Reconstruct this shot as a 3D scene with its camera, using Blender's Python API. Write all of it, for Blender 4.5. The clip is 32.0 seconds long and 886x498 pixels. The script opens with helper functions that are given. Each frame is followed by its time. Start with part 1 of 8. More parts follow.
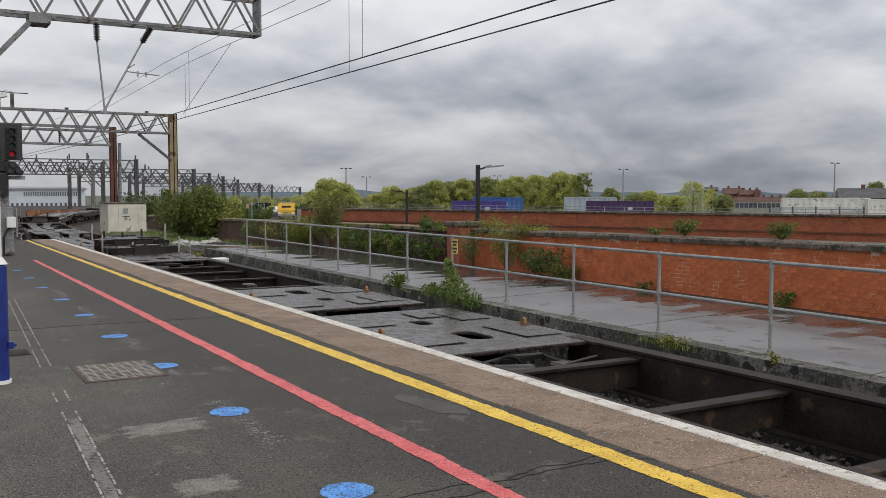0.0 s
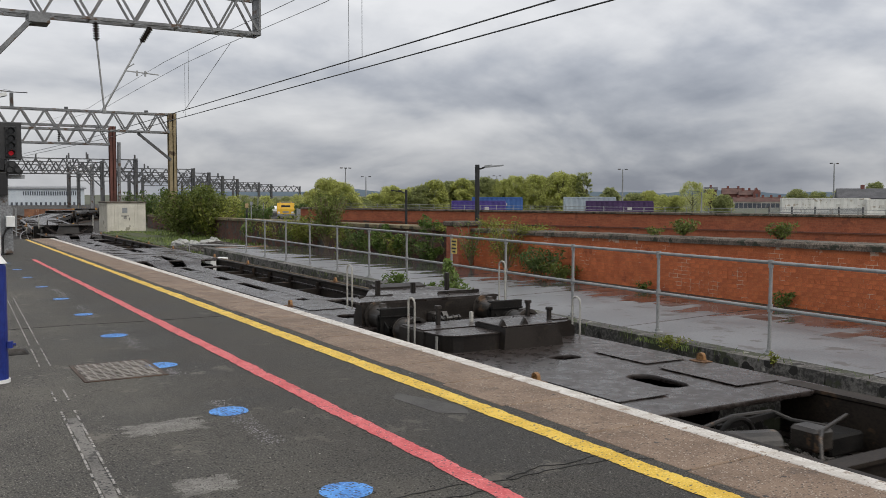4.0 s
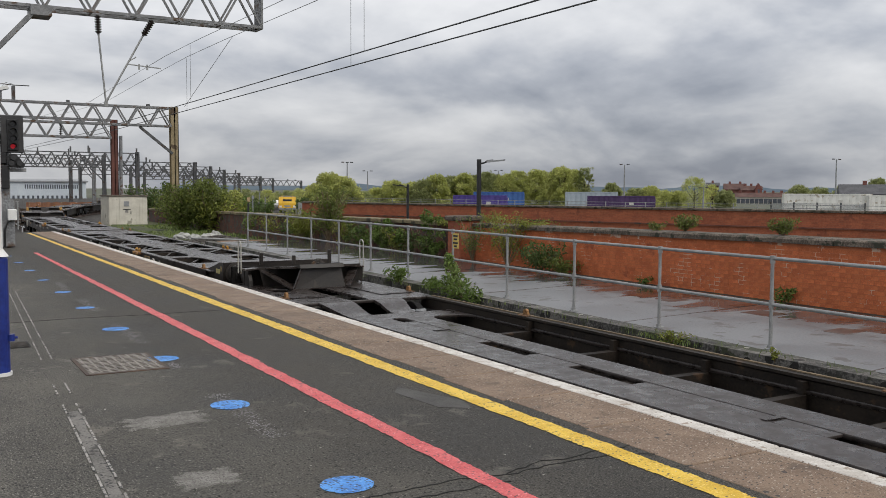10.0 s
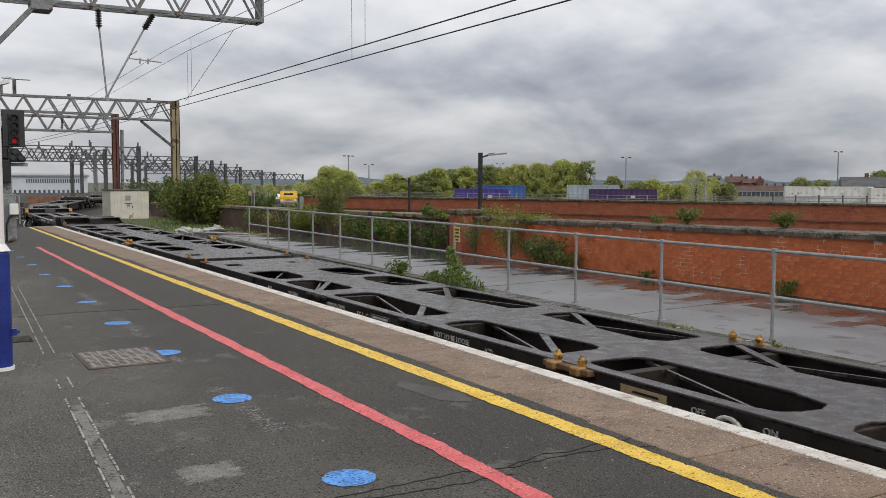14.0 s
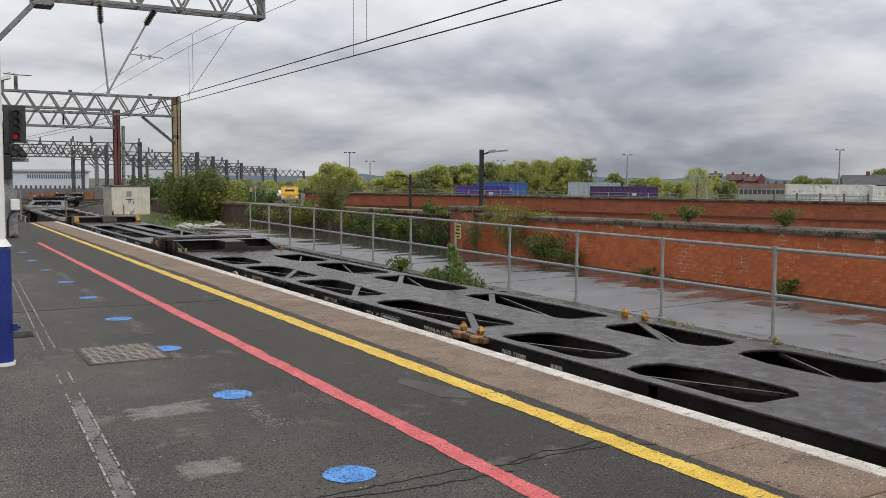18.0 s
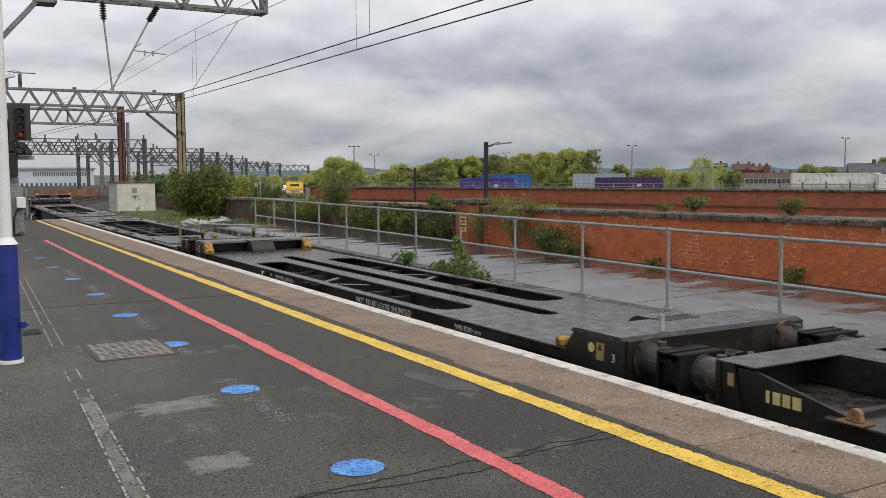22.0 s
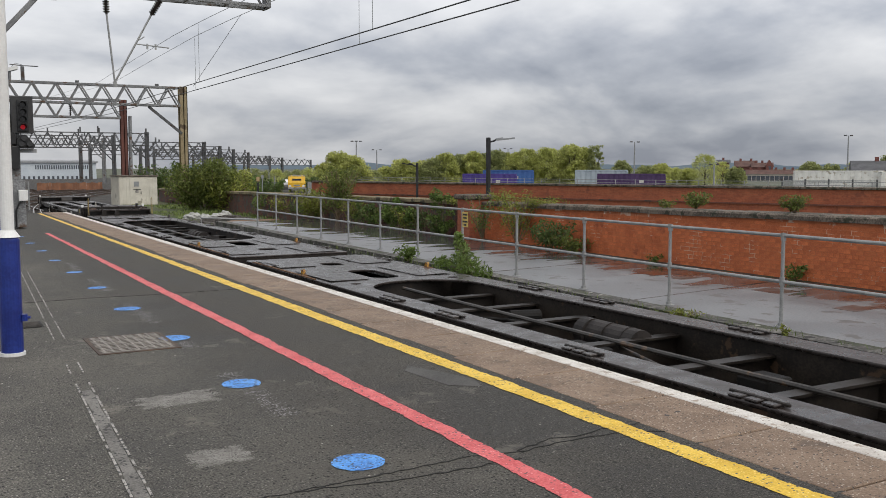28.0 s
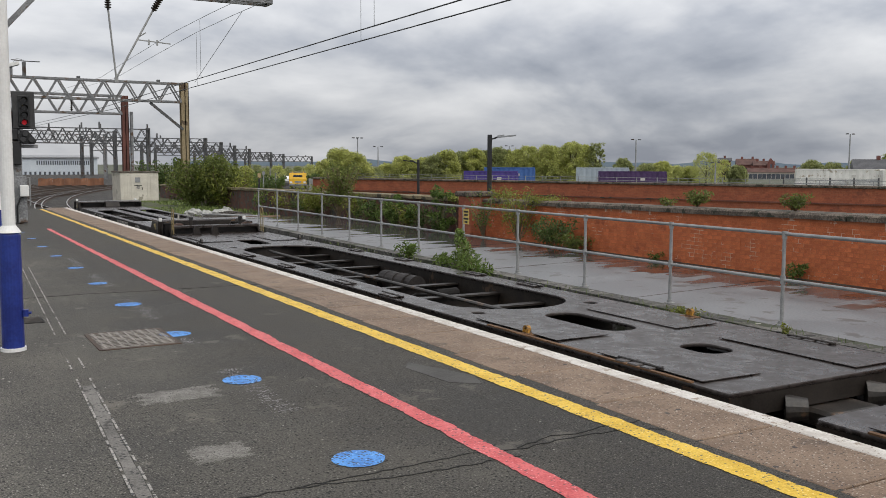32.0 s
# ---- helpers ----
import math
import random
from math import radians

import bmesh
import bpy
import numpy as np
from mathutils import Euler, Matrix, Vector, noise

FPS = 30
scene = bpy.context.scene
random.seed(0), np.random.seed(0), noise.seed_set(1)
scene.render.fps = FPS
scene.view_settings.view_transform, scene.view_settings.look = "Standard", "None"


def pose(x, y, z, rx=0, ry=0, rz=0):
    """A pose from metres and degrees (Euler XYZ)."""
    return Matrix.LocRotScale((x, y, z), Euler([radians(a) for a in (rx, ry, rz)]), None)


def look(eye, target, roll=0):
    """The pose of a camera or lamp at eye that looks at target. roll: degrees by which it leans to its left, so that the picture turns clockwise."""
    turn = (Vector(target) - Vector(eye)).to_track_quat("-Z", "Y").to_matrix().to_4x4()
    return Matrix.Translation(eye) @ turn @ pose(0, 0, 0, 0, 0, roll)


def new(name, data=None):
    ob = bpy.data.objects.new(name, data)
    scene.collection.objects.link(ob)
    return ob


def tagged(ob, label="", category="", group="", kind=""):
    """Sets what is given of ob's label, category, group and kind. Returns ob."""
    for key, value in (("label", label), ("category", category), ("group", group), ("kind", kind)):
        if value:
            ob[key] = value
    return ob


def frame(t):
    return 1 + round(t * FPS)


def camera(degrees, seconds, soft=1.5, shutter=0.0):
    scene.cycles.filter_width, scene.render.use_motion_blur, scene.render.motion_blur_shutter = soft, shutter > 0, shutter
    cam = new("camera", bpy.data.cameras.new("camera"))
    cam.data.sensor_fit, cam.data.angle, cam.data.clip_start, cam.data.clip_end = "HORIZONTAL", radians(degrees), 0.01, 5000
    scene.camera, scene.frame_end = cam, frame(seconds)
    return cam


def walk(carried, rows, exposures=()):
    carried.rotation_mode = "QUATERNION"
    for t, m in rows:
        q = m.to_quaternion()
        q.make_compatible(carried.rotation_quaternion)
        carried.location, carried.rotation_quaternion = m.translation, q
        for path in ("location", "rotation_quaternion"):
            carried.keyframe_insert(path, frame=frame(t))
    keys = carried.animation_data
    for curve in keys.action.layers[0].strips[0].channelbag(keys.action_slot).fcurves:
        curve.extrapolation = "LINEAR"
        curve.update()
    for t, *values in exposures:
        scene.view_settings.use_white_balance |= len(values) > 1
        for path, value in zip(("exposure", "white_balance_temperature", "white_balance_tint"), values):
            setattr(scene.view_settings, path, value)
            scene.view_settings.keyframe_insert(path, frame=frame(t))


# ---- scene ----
cam = camera(51.5, 32.0, soft=0.35, shutter=0.12)
PATH = [(0, pose(0, 0, 1.64, 86.620, 0.000, -30.400)),
        (1, pose(0, 0, 1.64, 86.616, 0.018, -30.387)),
        (2, pose(0, 0, 1.64, 86.617, -0.012, -30.400)),
        (3, pose(0, 0, 1.64, 86.620, -0.046, -30.415)),
        (3.5, pose(0, 0, 1.64, 86.613, -0.051, -30.433)),
        (5.5, pose(0, 0, 1.64, 86.571, -0.148, -30.417)),
        (6, pose(0, 0, 1.64, 86.542, -0.127, -30.407)),
        (7, pose(0, 0, 1.64, 86.486, -0.217, -30.384)),
        (8, pose(0, 0, 1.64, 86.433, -0.207, -30.361)),
        (9, pose(0, 0, 1.64, 86.352, -0.274, -30.352)),
        (10, pose(0, 0, 1.64, 86.267, -0.258, -30.333)),
        (10.5, pose(0, 0, 1.64, 86.206, -0.232, -30.333)),
        (11, pose(0, 0, 1.64, 86.108, -0.146, -30.323)),
        (11.5, pose(0, 0, 1.64, 86.019, -0.083, -30.321)),
        (12, pose(0, 0, 1.64, 85.969, -0.039, -30.309)),
        (12.5, pose(0, 0, 1.64, 85.927, -0.037, -30.302)),
        (13, pose(0, 0, 1.64, 85.902, -0.070, -30.281)),
        (14, pose(0, 0, 1.64, 85.863, -0.134, -30.246)),
        (14.5, pose(0, 0, 1.64, 85.831, -0.138, -30.249)),
        (16.5, pose(0, 0, 1.64, 85.735, -0.210, -30.189)),
        (17, pose(0, 0, 1.64, 85.711, -0.257, -30.171)),
        (18, pose(0, 0, 1.64, 85.665, -0.313, -30.176)),
        (18.5, pose(0, 0, 1.64, 85.640, -0.347, -30.172)),
        (19, pose(0, 0, 1.64, 85.605, -0.308, -30.150)),
        (19.5, pose(0, 0, 1.64, 85.563, -0.227, -30.125)),
        (20, pose(0, 0, 1.64, 85.513, -0.120, -30.091)),
        (20.5, pose(0, 0, 1.64, 85.439, -0.010, -30.037)),
        (21, pose(0, 0, 1.64, 85.355, 0.175, -29.973)),
        (21.5, pose(0, 0, 1.64, 85.263, 0.289, -29.909)),
        (22, pose(0, 0, 1.64, 85.229, 0.353, -29.887)),
        (23, pose(0, 0, 1.64, 85.168, 0.301, -29.852)),
        (24, pose(0, 0, 1.64, 85.116, 0.287, -29.845)),
        (25, pose(0, 0, 1.64, 85.073, 0.209, -29.816)),
        (25.5, pose(0, 0, 1.64, 85.055, 0.176, -29.809)),
        (27.5, pose(0, 0, 1.64, 84.966, 0.066, -29.758)),
        (28, pose(0, 0, 1.64, 84.938, 0.035, -29.754)),
        (29, pose(0, 0, 1.64, 84.889, -0.021, -29.739)),
        (30, pose(0, 0, 1.64, 84.860, -0.062, -29.715)),
        (31, pose(0, 0, 1.64, 84.799, -0.147, -29.696)),
        (32, pose(0, 0, 1.64, 84.752, -0.176, -29.678))]
walk(cam, PATH, exposures=((0, 0.04), (13, 0.12), (32, 0.18)))

# ---- world and sun: overcast, layered cloud ----
world = bpy.data.worlds.new("overcast_sky")
scene.world = world
world.use_nodes = True
wn, wl = world.node_tree.nodes, world.node_tree.links
wn.clear()


def wnode(kind, **kw):
    n = wn.new(kind)
    for k, v in kw.items():
        n.inputs[k].default_value = v
    return n


def wmath(op, a, b, c=0.0):
    n = wn.new("ShaderNodeMath")
    n.operation = op
    for i, v in enumerate((a, b, c)):
        if isinstance(v, (int, float)):
            n.inputs[i].default_value = v
        else:
            wl.new(v, n.inputs[i])
    return n.outputs[0]


sky = wn.new("ShaderNodeTexSky")
sky.sky_type, sky.sun_disc = "NISHITA", False
sky.sun_elevation, sky.sun_rotation = radians(48), radians(120)
tc = wn.new("ShaderNodeTexCoord")
sep = wn.new("ShaderNodeSeparateXYZ")
wl.new(tc.outputs["Generated"], sep.inputs[0])
rise = wmath("MAXIMUM", sep.outputs["Z"], 0.0)


def cloud_coords(size, seed, lift=0.0):
    """A flat cloud ceiling seen in perspective: finer and flatter towards the horizon."""
    near = wmath("DIVIDE", size, wmath("ADD", rise, 0.34 + lift))
    c = wn.new("ShaderNodeCombineXYZ")
    wl.new(wmath("MULTIPLY", sep.outputs["X"], near), c.inputs[0])
    wl.new(wmath("MULTIPLY", sep.outputs["Y"], near), c.inputs[1])
    c.inputs[2].default_value = seed
    return c.outputs[0]


def cloud_noise(at, scale, detail, rough, warp=0.25):
    n = wnode("ShaderNodeTexNoise", Scale=scale, Detail=detail, Roughness=rough, Distortion=warp)
    wl.new(at, n.inputs["Vector"])
    return n.outputs["Fac"]


SKY_SEED = 1.7
bank = cloud_noise(cloud_coords(1.0, SKY_SEED), 0.95, 6.0, 0.50)
puff, puff_above = (cloud_noise(cloud_coords(1.0, SKY_SEED + 8.0, lift), 1.7, 7.0, 0.50) for lift in (0.0, 0.022))
edge = wmath("SUBTRACT", puff, puff_above)
heap_at = wn.new("ShaderNodeMapping")
heap_at.inputs["Location"].default_value = (0.4, 2.3, 0.7)
heap_at.inputs["Scale"].default_value = (2.6, 2.6, 6.4)
wl.new(tc.outputs["Generated"], heap_at.inputs["Vector"])
heap = cloud_noise(heap_at.outputs[0], 1.0, 6.0, 0.48, 0.5)
soft = wmath("MULTIPLY_ADD", heap, 0.58, wmath("MULTIPLY_ADD", bank, 0.52, -0.025))
mixv = wmath("ADD", soft, wmath("MULTIPLY", edge, 0.85))
ramp = wn.new("ShaderNodeValToRGB")
els = ramp.color_ramp.elements
els[0].position, els[0].color = 0.33, (0.335, 0.362, 0.422, 1)
els[1].position, els[1].color = 0.635, (0.80, 0.808, 0.83, 1)
e = els.new(0.43)
e.color = (0.465, 0.490, 0.545, 1)
e = els.new(0.53)
e.color = (0.645, 0.660, 0.695, 1)
wl.new(mixv, ramp.inputs[0])
scale_sky = wn.new("ShaderNodeMix")
scale_sky.data_type = "RGBA"
scale_sky.inputs["Factor"].default_value = 0.95
dim = wn.new("ShaderNodeVectorMath")
dim.operation = "SCALE"
dim.inputs["Scale"].default_value = 0.1
wl.new(sky.outputs[0], dim.inputs[0])
wl.new(dim.outputs[0], scale_sky.inputs["A"])
wl.new(ramp.outputs[0], scale_sky.inputs["B"])
low = wn.new("ShaderNodeMapRange")
low.inputs["From Min"].default_value, low.inputs["From Max"].default_value = 0.0, 0.16
low.inputs["To Min"].default_value, low.inputs["To Max"].default_value = 0.66, 1.0
wl.new(rise, low.inputs["Value"])
bg = wnode("ShaderNodeBackground")
wl.new(low.outputs[0], bg.inputs["Strength"])
wl.new(scale_sky.outputs["Result"], bg.inputs["Color"])
wout = wn.new("ShaderNodeOutputWorld")
wl.new(bg.outputs[0], wout.inputs[0])

sun_data = bpy.data.lights.new("sun", "SUN")
sun_data.energy, sun_data.angle, sun_data.color = 1.75, radians(60), (1.0, 0.945, 0.87)
sun = new("sun", sun_data)
sun.matrix_world = look((20, -30, 60), (4, 10, 0))

# ---- materials ----


def material(name, c1, c2, rough=0.6, metal=0.0, scale=6.0, fine=60.0, bump=0.15, depth=0.01, spots=None, spot_scale=3.0,
             spot_at=0.62, rough2=None, vary=0.0, contrast=0.5, spec=0.5, specks=(), rspan=(0.38, 0.62)):
    """Two tones mixed by coarse and fine noise, optional stains, relief from the fine noise."""
    m = bpy.data.materials.new(name)
    m.use_nodes = True
    n, l = m.node_tree.nodes, m.node_tree.links
    bsdf = n["Principled BSDF"]
    bsdf.inputs["Metallic"].default_value = metal
    bsdf.inputs["Specular IOR Level"].default_value = spec
    tcn = n.new("ShaderNodeTexCoord")

    def tex(s, det=6.0):
        t = n.new("ShaderNodeTexNoise")
        t.inputs["Scale"].default_value, t.inputs["Detail"].default_value = s, det
        t.inputs["Roughness"].default_value = 0.62
        l.new(tcn.outputs["Object"], t.inputs["Vector"])
        return t.outputs["Fac"]

    def span(fac, lo, hi):
        r = n.new("ShaderNodeMapRange")
        r.inputs["From Min"].default_value, r.inputs["From Max"].default_value = lo, hi
        l.new(fac, r.inputs["Value"])
        return r.outputs[0]

    def mix(fac, a, b):
        x = n.new("ShaderNodeMix")
        x.data_type = "RGBA"
        l.new(fac, x.inputs["Factor"])
        for k, v in (("A", a), ("B", b)):
            if isinstance(v, tuple):
                x.inputs[k].default_value = (*v[:3], 1)
            else:
                l.new(v, x.inputs[k])
        return x.outputs["Result"]

    coarse, grain = tex(scale), tex(fine, 3.0)
    both = n.new("ShaderNodeMath")
    both.operation = "ADD"
    both.use_clamp = True
    half = n.new("ShaderNodeMath")
    half.operation = "MULTIPLY_ADD"
    l.new(span(grain, 0.40, 0.60), half.inputs[0])
    half.inputs[1].default_value, half.inputs[2].default_value = contrast, -contrast / 2
    l.new(span(coarse, 0.38, 0.62), both.inputs[0])
    l.new(half.outputs[0], both.inputs[1])
    col = mix(both.outputs[0], c1, c2)
    stain = None
    if spots:
        stain = span(tex(spot_scale, 5.0), spot_at, spot_at + 0.04)
        col = mix(stain, col, spots)
    for colour, cells, share, size in specks:
        vo = n.new("ShaderNodeTexVoronoi")
        vo.inputs["Scale"].default_value = cells
        l.new(tcn.outputs["Object"], vo.inputs["Vector"])
        pick = n.new("ShaderNodeSeparateColor")
        l.new(vo.outputs["Color"], pick.inputs[0])
        keep = n.new("ShaderNodeMath")
        keep.operation = "LESS_THAN"
        keep.inputs[1].default_value = share
        l.new(pick.outputs[0], keep.inputs[0])
        near = n.new("ShaderNodeMath")
        near.operation = "LESS_THAN"
        near.inputs[1].default_value = size
        l.new(vo.outputs["Distance"], near.inputs[0])
        on = n.new("ShaderNodeMath")
        on.operation = "MULTIPLY"
        l.new(keep.outputs[0], on.inputs[0])
        l.new(near.outputs[0], on.inputs[1])
        col = mix(on.outputs[0], col, colour)
    if vary:
        info = n.new("ShaderNodeObjectInfo")
        hsv = n.new("ShaderNodeHueSaturation")
        v = n.new("ShaderNodeMapRange")
        v.inputs["To Min"].default_value, v.inputs["To Max"].default_value = 1 - vary, 1 + vary
        l.new(info.outputs["Random"], v.inputs["Value"])
        l.new(v.outputs[0], hsv.inputs["Value"])
        l.new(col, hsv.inputs["Color"])
        col = hsv.outputs[0]
    l.new(col, bsdf.inputs["Base Color"])
    if rough2 is None:
        rough2 = rough
    rr = n.new("ShaderNodeMapRange")
    rr.inputs["From Min"].default_value, rr.inputs["From Max"].default_value = rspan
    rr.inputs["To Min"].default_value, rr.inputs["To Max"].default_value = rough, rough2
    l.new(coarse, rr.inputs["Value"])
    l.new(rr.outputs[0], bsdf.inputs["Roughness"])
    if bump:
        b = n.new("ShaderNodeBump")
        b.inputs["Strength"].default_value, b.inputs["Distance"].default_value = bump, depth
        l.new(grain, b.inputs["Height"])
        l.new(b.outputs[0], bsdf.inputs["Normal"])
    return m


def island_vary(m, amount):
    """Tone that changes from leaf to leaf, clump to clump or stone to stone."""
    n, l = m.node_tree.nodes, m.node_tree.links
    bsdf = n["Principled BSDF"]
    link = bsdf.inputs["Base Color"].links[0]
    src = link.from_socket
    geo = n.new("ShaderNodeNewGeometry")
    v = n.new("ShaderNodeMapRange")
    v.inputs["To Min"].default_value, v.inputs["To Max"].default_value = 1 - amount, 1 + amount
    l.new(geo.outputs["Random Per Island"], v.inputs["Value"])
    hsv = n.new("ShaderNodeHueSaturation")
    l.new(v.outputs[0], hsv.inputs["Value"])
    l.new(src, hsv.inputs["Color"])
    l.new(hsv.outputs[0], bsdf.inputs["Base Color"])
    return m


def leafy(m, share=0.4):
    """Let part of the light through a leaf."""
    n, l = m.node_tree.nodes, m.node_tree.links
    bsdf, out = n["Principled BSDF"], n["Material Output"]
    tr = n.new("ShaderNodeBsdfTranslucent")
    l.new(bsdf.inputs["Base Color"].links[0].from_socket, tr.inputs["Color"])
    mx = n.new("ShaderNodeMixShader")
    mx.inputs[0].default_value = share
    l.new(bsdf.outputs[0], mx.inputs[1])
    l.new(tr.outputs[0], mx.inputs[2])
    l.new(mx.outputs[0], out.inputs["Surface"])
    return m


def trodden(m, tone):
    """Dusty wear that grows towards the middle of the platform, away from its edge."""
    n, l = m.node_tree.nodes, m.node_tree.links
    bsdf = n["Principled BSDF"]
    src = bsdf.inputs["Base Color"].links[0].from_socket
    tcn = n.new("ShaderNodeTexCoord")
    at = n.new("ShaderNodeSeparateXYZ")
    l.new(tcn.outputs["Object"], at.inputs[0])
    no = n.new("ShaderNodeTexNoise")
    no.inputs["Scale"].default_value, no.inputs["Detail"].default_value = 0.9, 6.0
    l.new(tcn.outputs["Object"], no.inputs["Vector"])
    shift = n.new("ShaderNodeMath")
    shift.operation = "MULTIPLY_ADD"
    shift.inputs[1].default_value = 3.2
    l.new(no.outputs["Fac"], shift.inputs[0])
    l.new(at.outputs["X"], shift.inputs[2])
    r = n.new("ShaderNodeMapRange")
    r.inputs["From Min"].default_value, r.inputs["From Max"].default_value = 4.3, 1.6
    r.inputs["To Min"].default_value, r.inputs["To Max"].default_value = 0.0, 1.0
    l.new(shift.outputs[0], r.inputs["Value"])
    x = n.new("ShaderNodeMix")
    x.data_type, x.blend_type = "RGBA", "MULTIPLY"
    l.new(r.outputs[0], x.inputs["Factor"])
    l.new(src, x.inputs["A"])
    x.inputs["B"].default_value = (*tone, 1)
    l.new(x.outputs["Result"], bsdf.inputs["Base Color"])
    return m


def rippled(m, scale, strength, depth):
    """A second, broader relief below the fine one: uneven wet surface that breaks up what it mirrors."""
    n, l = m.node_tree.nodes, m.node_tree.links
    bsdf = n["Principled BSDF"]
    tcn = n.new("ShaderNodeTexCoord")
    no = n.new("ShaderNodeTexNoise")
    no.inputs["Scale"].default_value, no.inputs["Detail"].default_value = scale, 2.0
    l.new(tcn.outputs["Object"], no.inputs["Vector"])
    b = n.new("ShaderNodeBump")
    b.inputs["Strength"].default_value, b.inputs["Distance"].default_value = strength, depth
    l.new(no.outputs["Fac"], b.inputs["Height"])
    for k in bsdf.inputs["Normal"].links:
        l.new(k.from_socket, b.inputs["Normal"])
    l.new(b.outputs[0], bsdf.inputs["Normal"])
    return m


def puddled(m, shift, slant, wet_rough, tone):
    """Standing wet streaks that run across the slabs: darker and mirror-smooth, the rest only damp."""
    n, l = m.node_tree.nodes, m.node_tree.links
    bsdf = n["Principled BSDF"]
    tcn = n.new("ShaderNodeTexCoord")
    at = n.new("ShaderNodeSeparateXYZ")
    l.new(tcn.outputs["Object"], at.inputs[0])
    turn = n.new("ShaderNodeMapping")
    turn.inputs["Rotation"].default_value = (0, 0, -0.13)
    turn.inputs["Scale"].default_value = (0.45, 2.1, 1.0)
    l.new(tcn.outputs["Object"], turn.inputs["Vector"])
    no = n.new("ShaderNodeTexNoise")
    no.inputs["Scale"].default_value, no.inputs["Detail"].default_value = 1.0, 5.0
    no.inputs["Roughness"].default_value = 0.55
    l.new(turn.outputs[0], no.inputs["Vector"])

    def fma(a, b, c):
        q = n.new("ShaderNodeMath")
        q.operation = "MULTIPLY_ADD"
        l.new(a, q.inputs[0])
        q.inputs[1].default_value = b
        l.new(c, q.inputs[2])
        return q.outputs[0]

    reach = fma(at.outputs["Y"], slant, fma(no.outputs["Fac"], 4.6, at.outputs["X"]))
    r = n.new("ShaderNodeMapRange")
    r.inputs["From Min"].default_value, r.inputs["From Max"].default_value = shift, shift + 0.5
    l.new(reach, r.inputs["Value"])
    x = n.new("ShaderNodeMix")
    x.data_type, x.blend_type = "RGBA", "MULTIPLY"
    l.new(r.outputs[0], x.inputs["Factor"])
    l.new(bsdf.inputs["Base Color"].links[0].from_socket, x.inputs["A"])
    x.inputs["B"].default_value = (*tone, 1)
    l.new(x.outputs["Result"], bsdf.inputs["Base Color"])
    g = n.new("ShaderNodeMix")
    l.new(r.outputs[0], g.inputs["Factor"])
    l.new(bsdf.inputs["Roughness"].links[0].from_socket, g.inputs["A"])
    g.inputs["B"].default_value = wet_rough
    l.new(g.outputs["Result"], bsdf.inputs["Roughness"])
    return m


M_ASPHALT = trodden(material("platform_asphalt", (0.030, 0.0272, 0.0228), (0.086, 0.079, 0.067), 0.65, scale=0.7, fine=80, bump=1.0, depth=0.012,
                             spots=(0.100, 0.090, 0.076), spot_scale=2.2, spot_at=0.61, rough2=0.85, contrast=1.5, spec=0.4,
                             specks=(((0.17, 0.157, 0.137), 90, 0.09, 0.42), ((0.010, 0.009, 0.008), 60, 0.17, 0.46), ((0.34, 0.32, 0.285), 30, 0.010, 0.22))),
                    (1.95, 2.0, 2.02))
M_PATCH = material("worn_patch", (0.170, 0.160, 0.144), (0.290, 0.277, 0.252), 0.75, scale=8, fine=90, bump=0.6, depth=0.006, contrast=0.9)
M_COPING = material("brown_coping", (0.160, 0.106, 0.071), (0.258, 0.182, 0.125), 0.7, scale=2.2, fine=80, bump=0.6, depth=0.006,
                    spots=(0.135, 0.094, 0.066), spot_scale=3.0, spot_at=0.60, vary=0.07, contrast=0.9,
                    specks=(((0.42, 0.36, 0.30), 80, 0.12, 0.45), ((0.055, 0.04, 0.032), 70, 0.14, 0.45), ((0.05, 0.04, 0.035), 16, 0.05, 0.3)))
M_WHITE_EDGE = material("white_edge_paint", (0.50, 0.46, 0.41), (0.70, 0.67, 0.62), 0.6, scale=5, fine=60, bump=0.3, depth=0.004,
                        spots=(0.34, 0.28, 0.22), spot_scale=9, spot_at=0.585, specks=(((0.26, 0.21, 0.17), 60, 0.10, 0.4),))
M_YELLOW = material("yellow_line_paint", (0.62, 0.38, 0.02), (0.82, 0.56, 0.07), 0.55, scale=4, fine=75, bump=0.6, depth=0.006,
                    spots=(0.30, 0.22, 0.06), spot_scale=14, spot_at=0.62, contrast=0.8,
                    specks=(((0.07, 0.065, 0.05), 60, 0.13, 0.45), ((0.88, 0.68, 0.25), 70, 0.1, 0.4)))
M_RED = material("red_line_paint", (0.54, 0.070, 0.075), (0.70, 0.15, 0.15), 0.55, scale=4, fine=75, bump=0.6, depth=0.006,
                 spots=(0.30, 0.07, 0.07), spot_scale=14, spot_at=0.62, contrast=0.8,
                 specks=(((0.07, 0.05, 0.05), 60, 0.10, 0.45), ((0.80, 0.32, 0.32), 70, 0.1, 0.4)))
M_BLUE_DOT = material("blue_dot_paint", (0.045, 0.20, 0.58), (0.10, 0.34, 0.78), 0.55, scale=6, fine=75, bump=0.6, depth=0.006,
                      spots=(0.04, 0.10, 0.25), spot_scale=14, spot_at=0.60, contrast=0.8,
                      specks=(((0.03, 0.032, 0.04), 60, 0.36, 0.46), ((0.25, 0.50, 0.85), 70, 0.1, 0.4)))
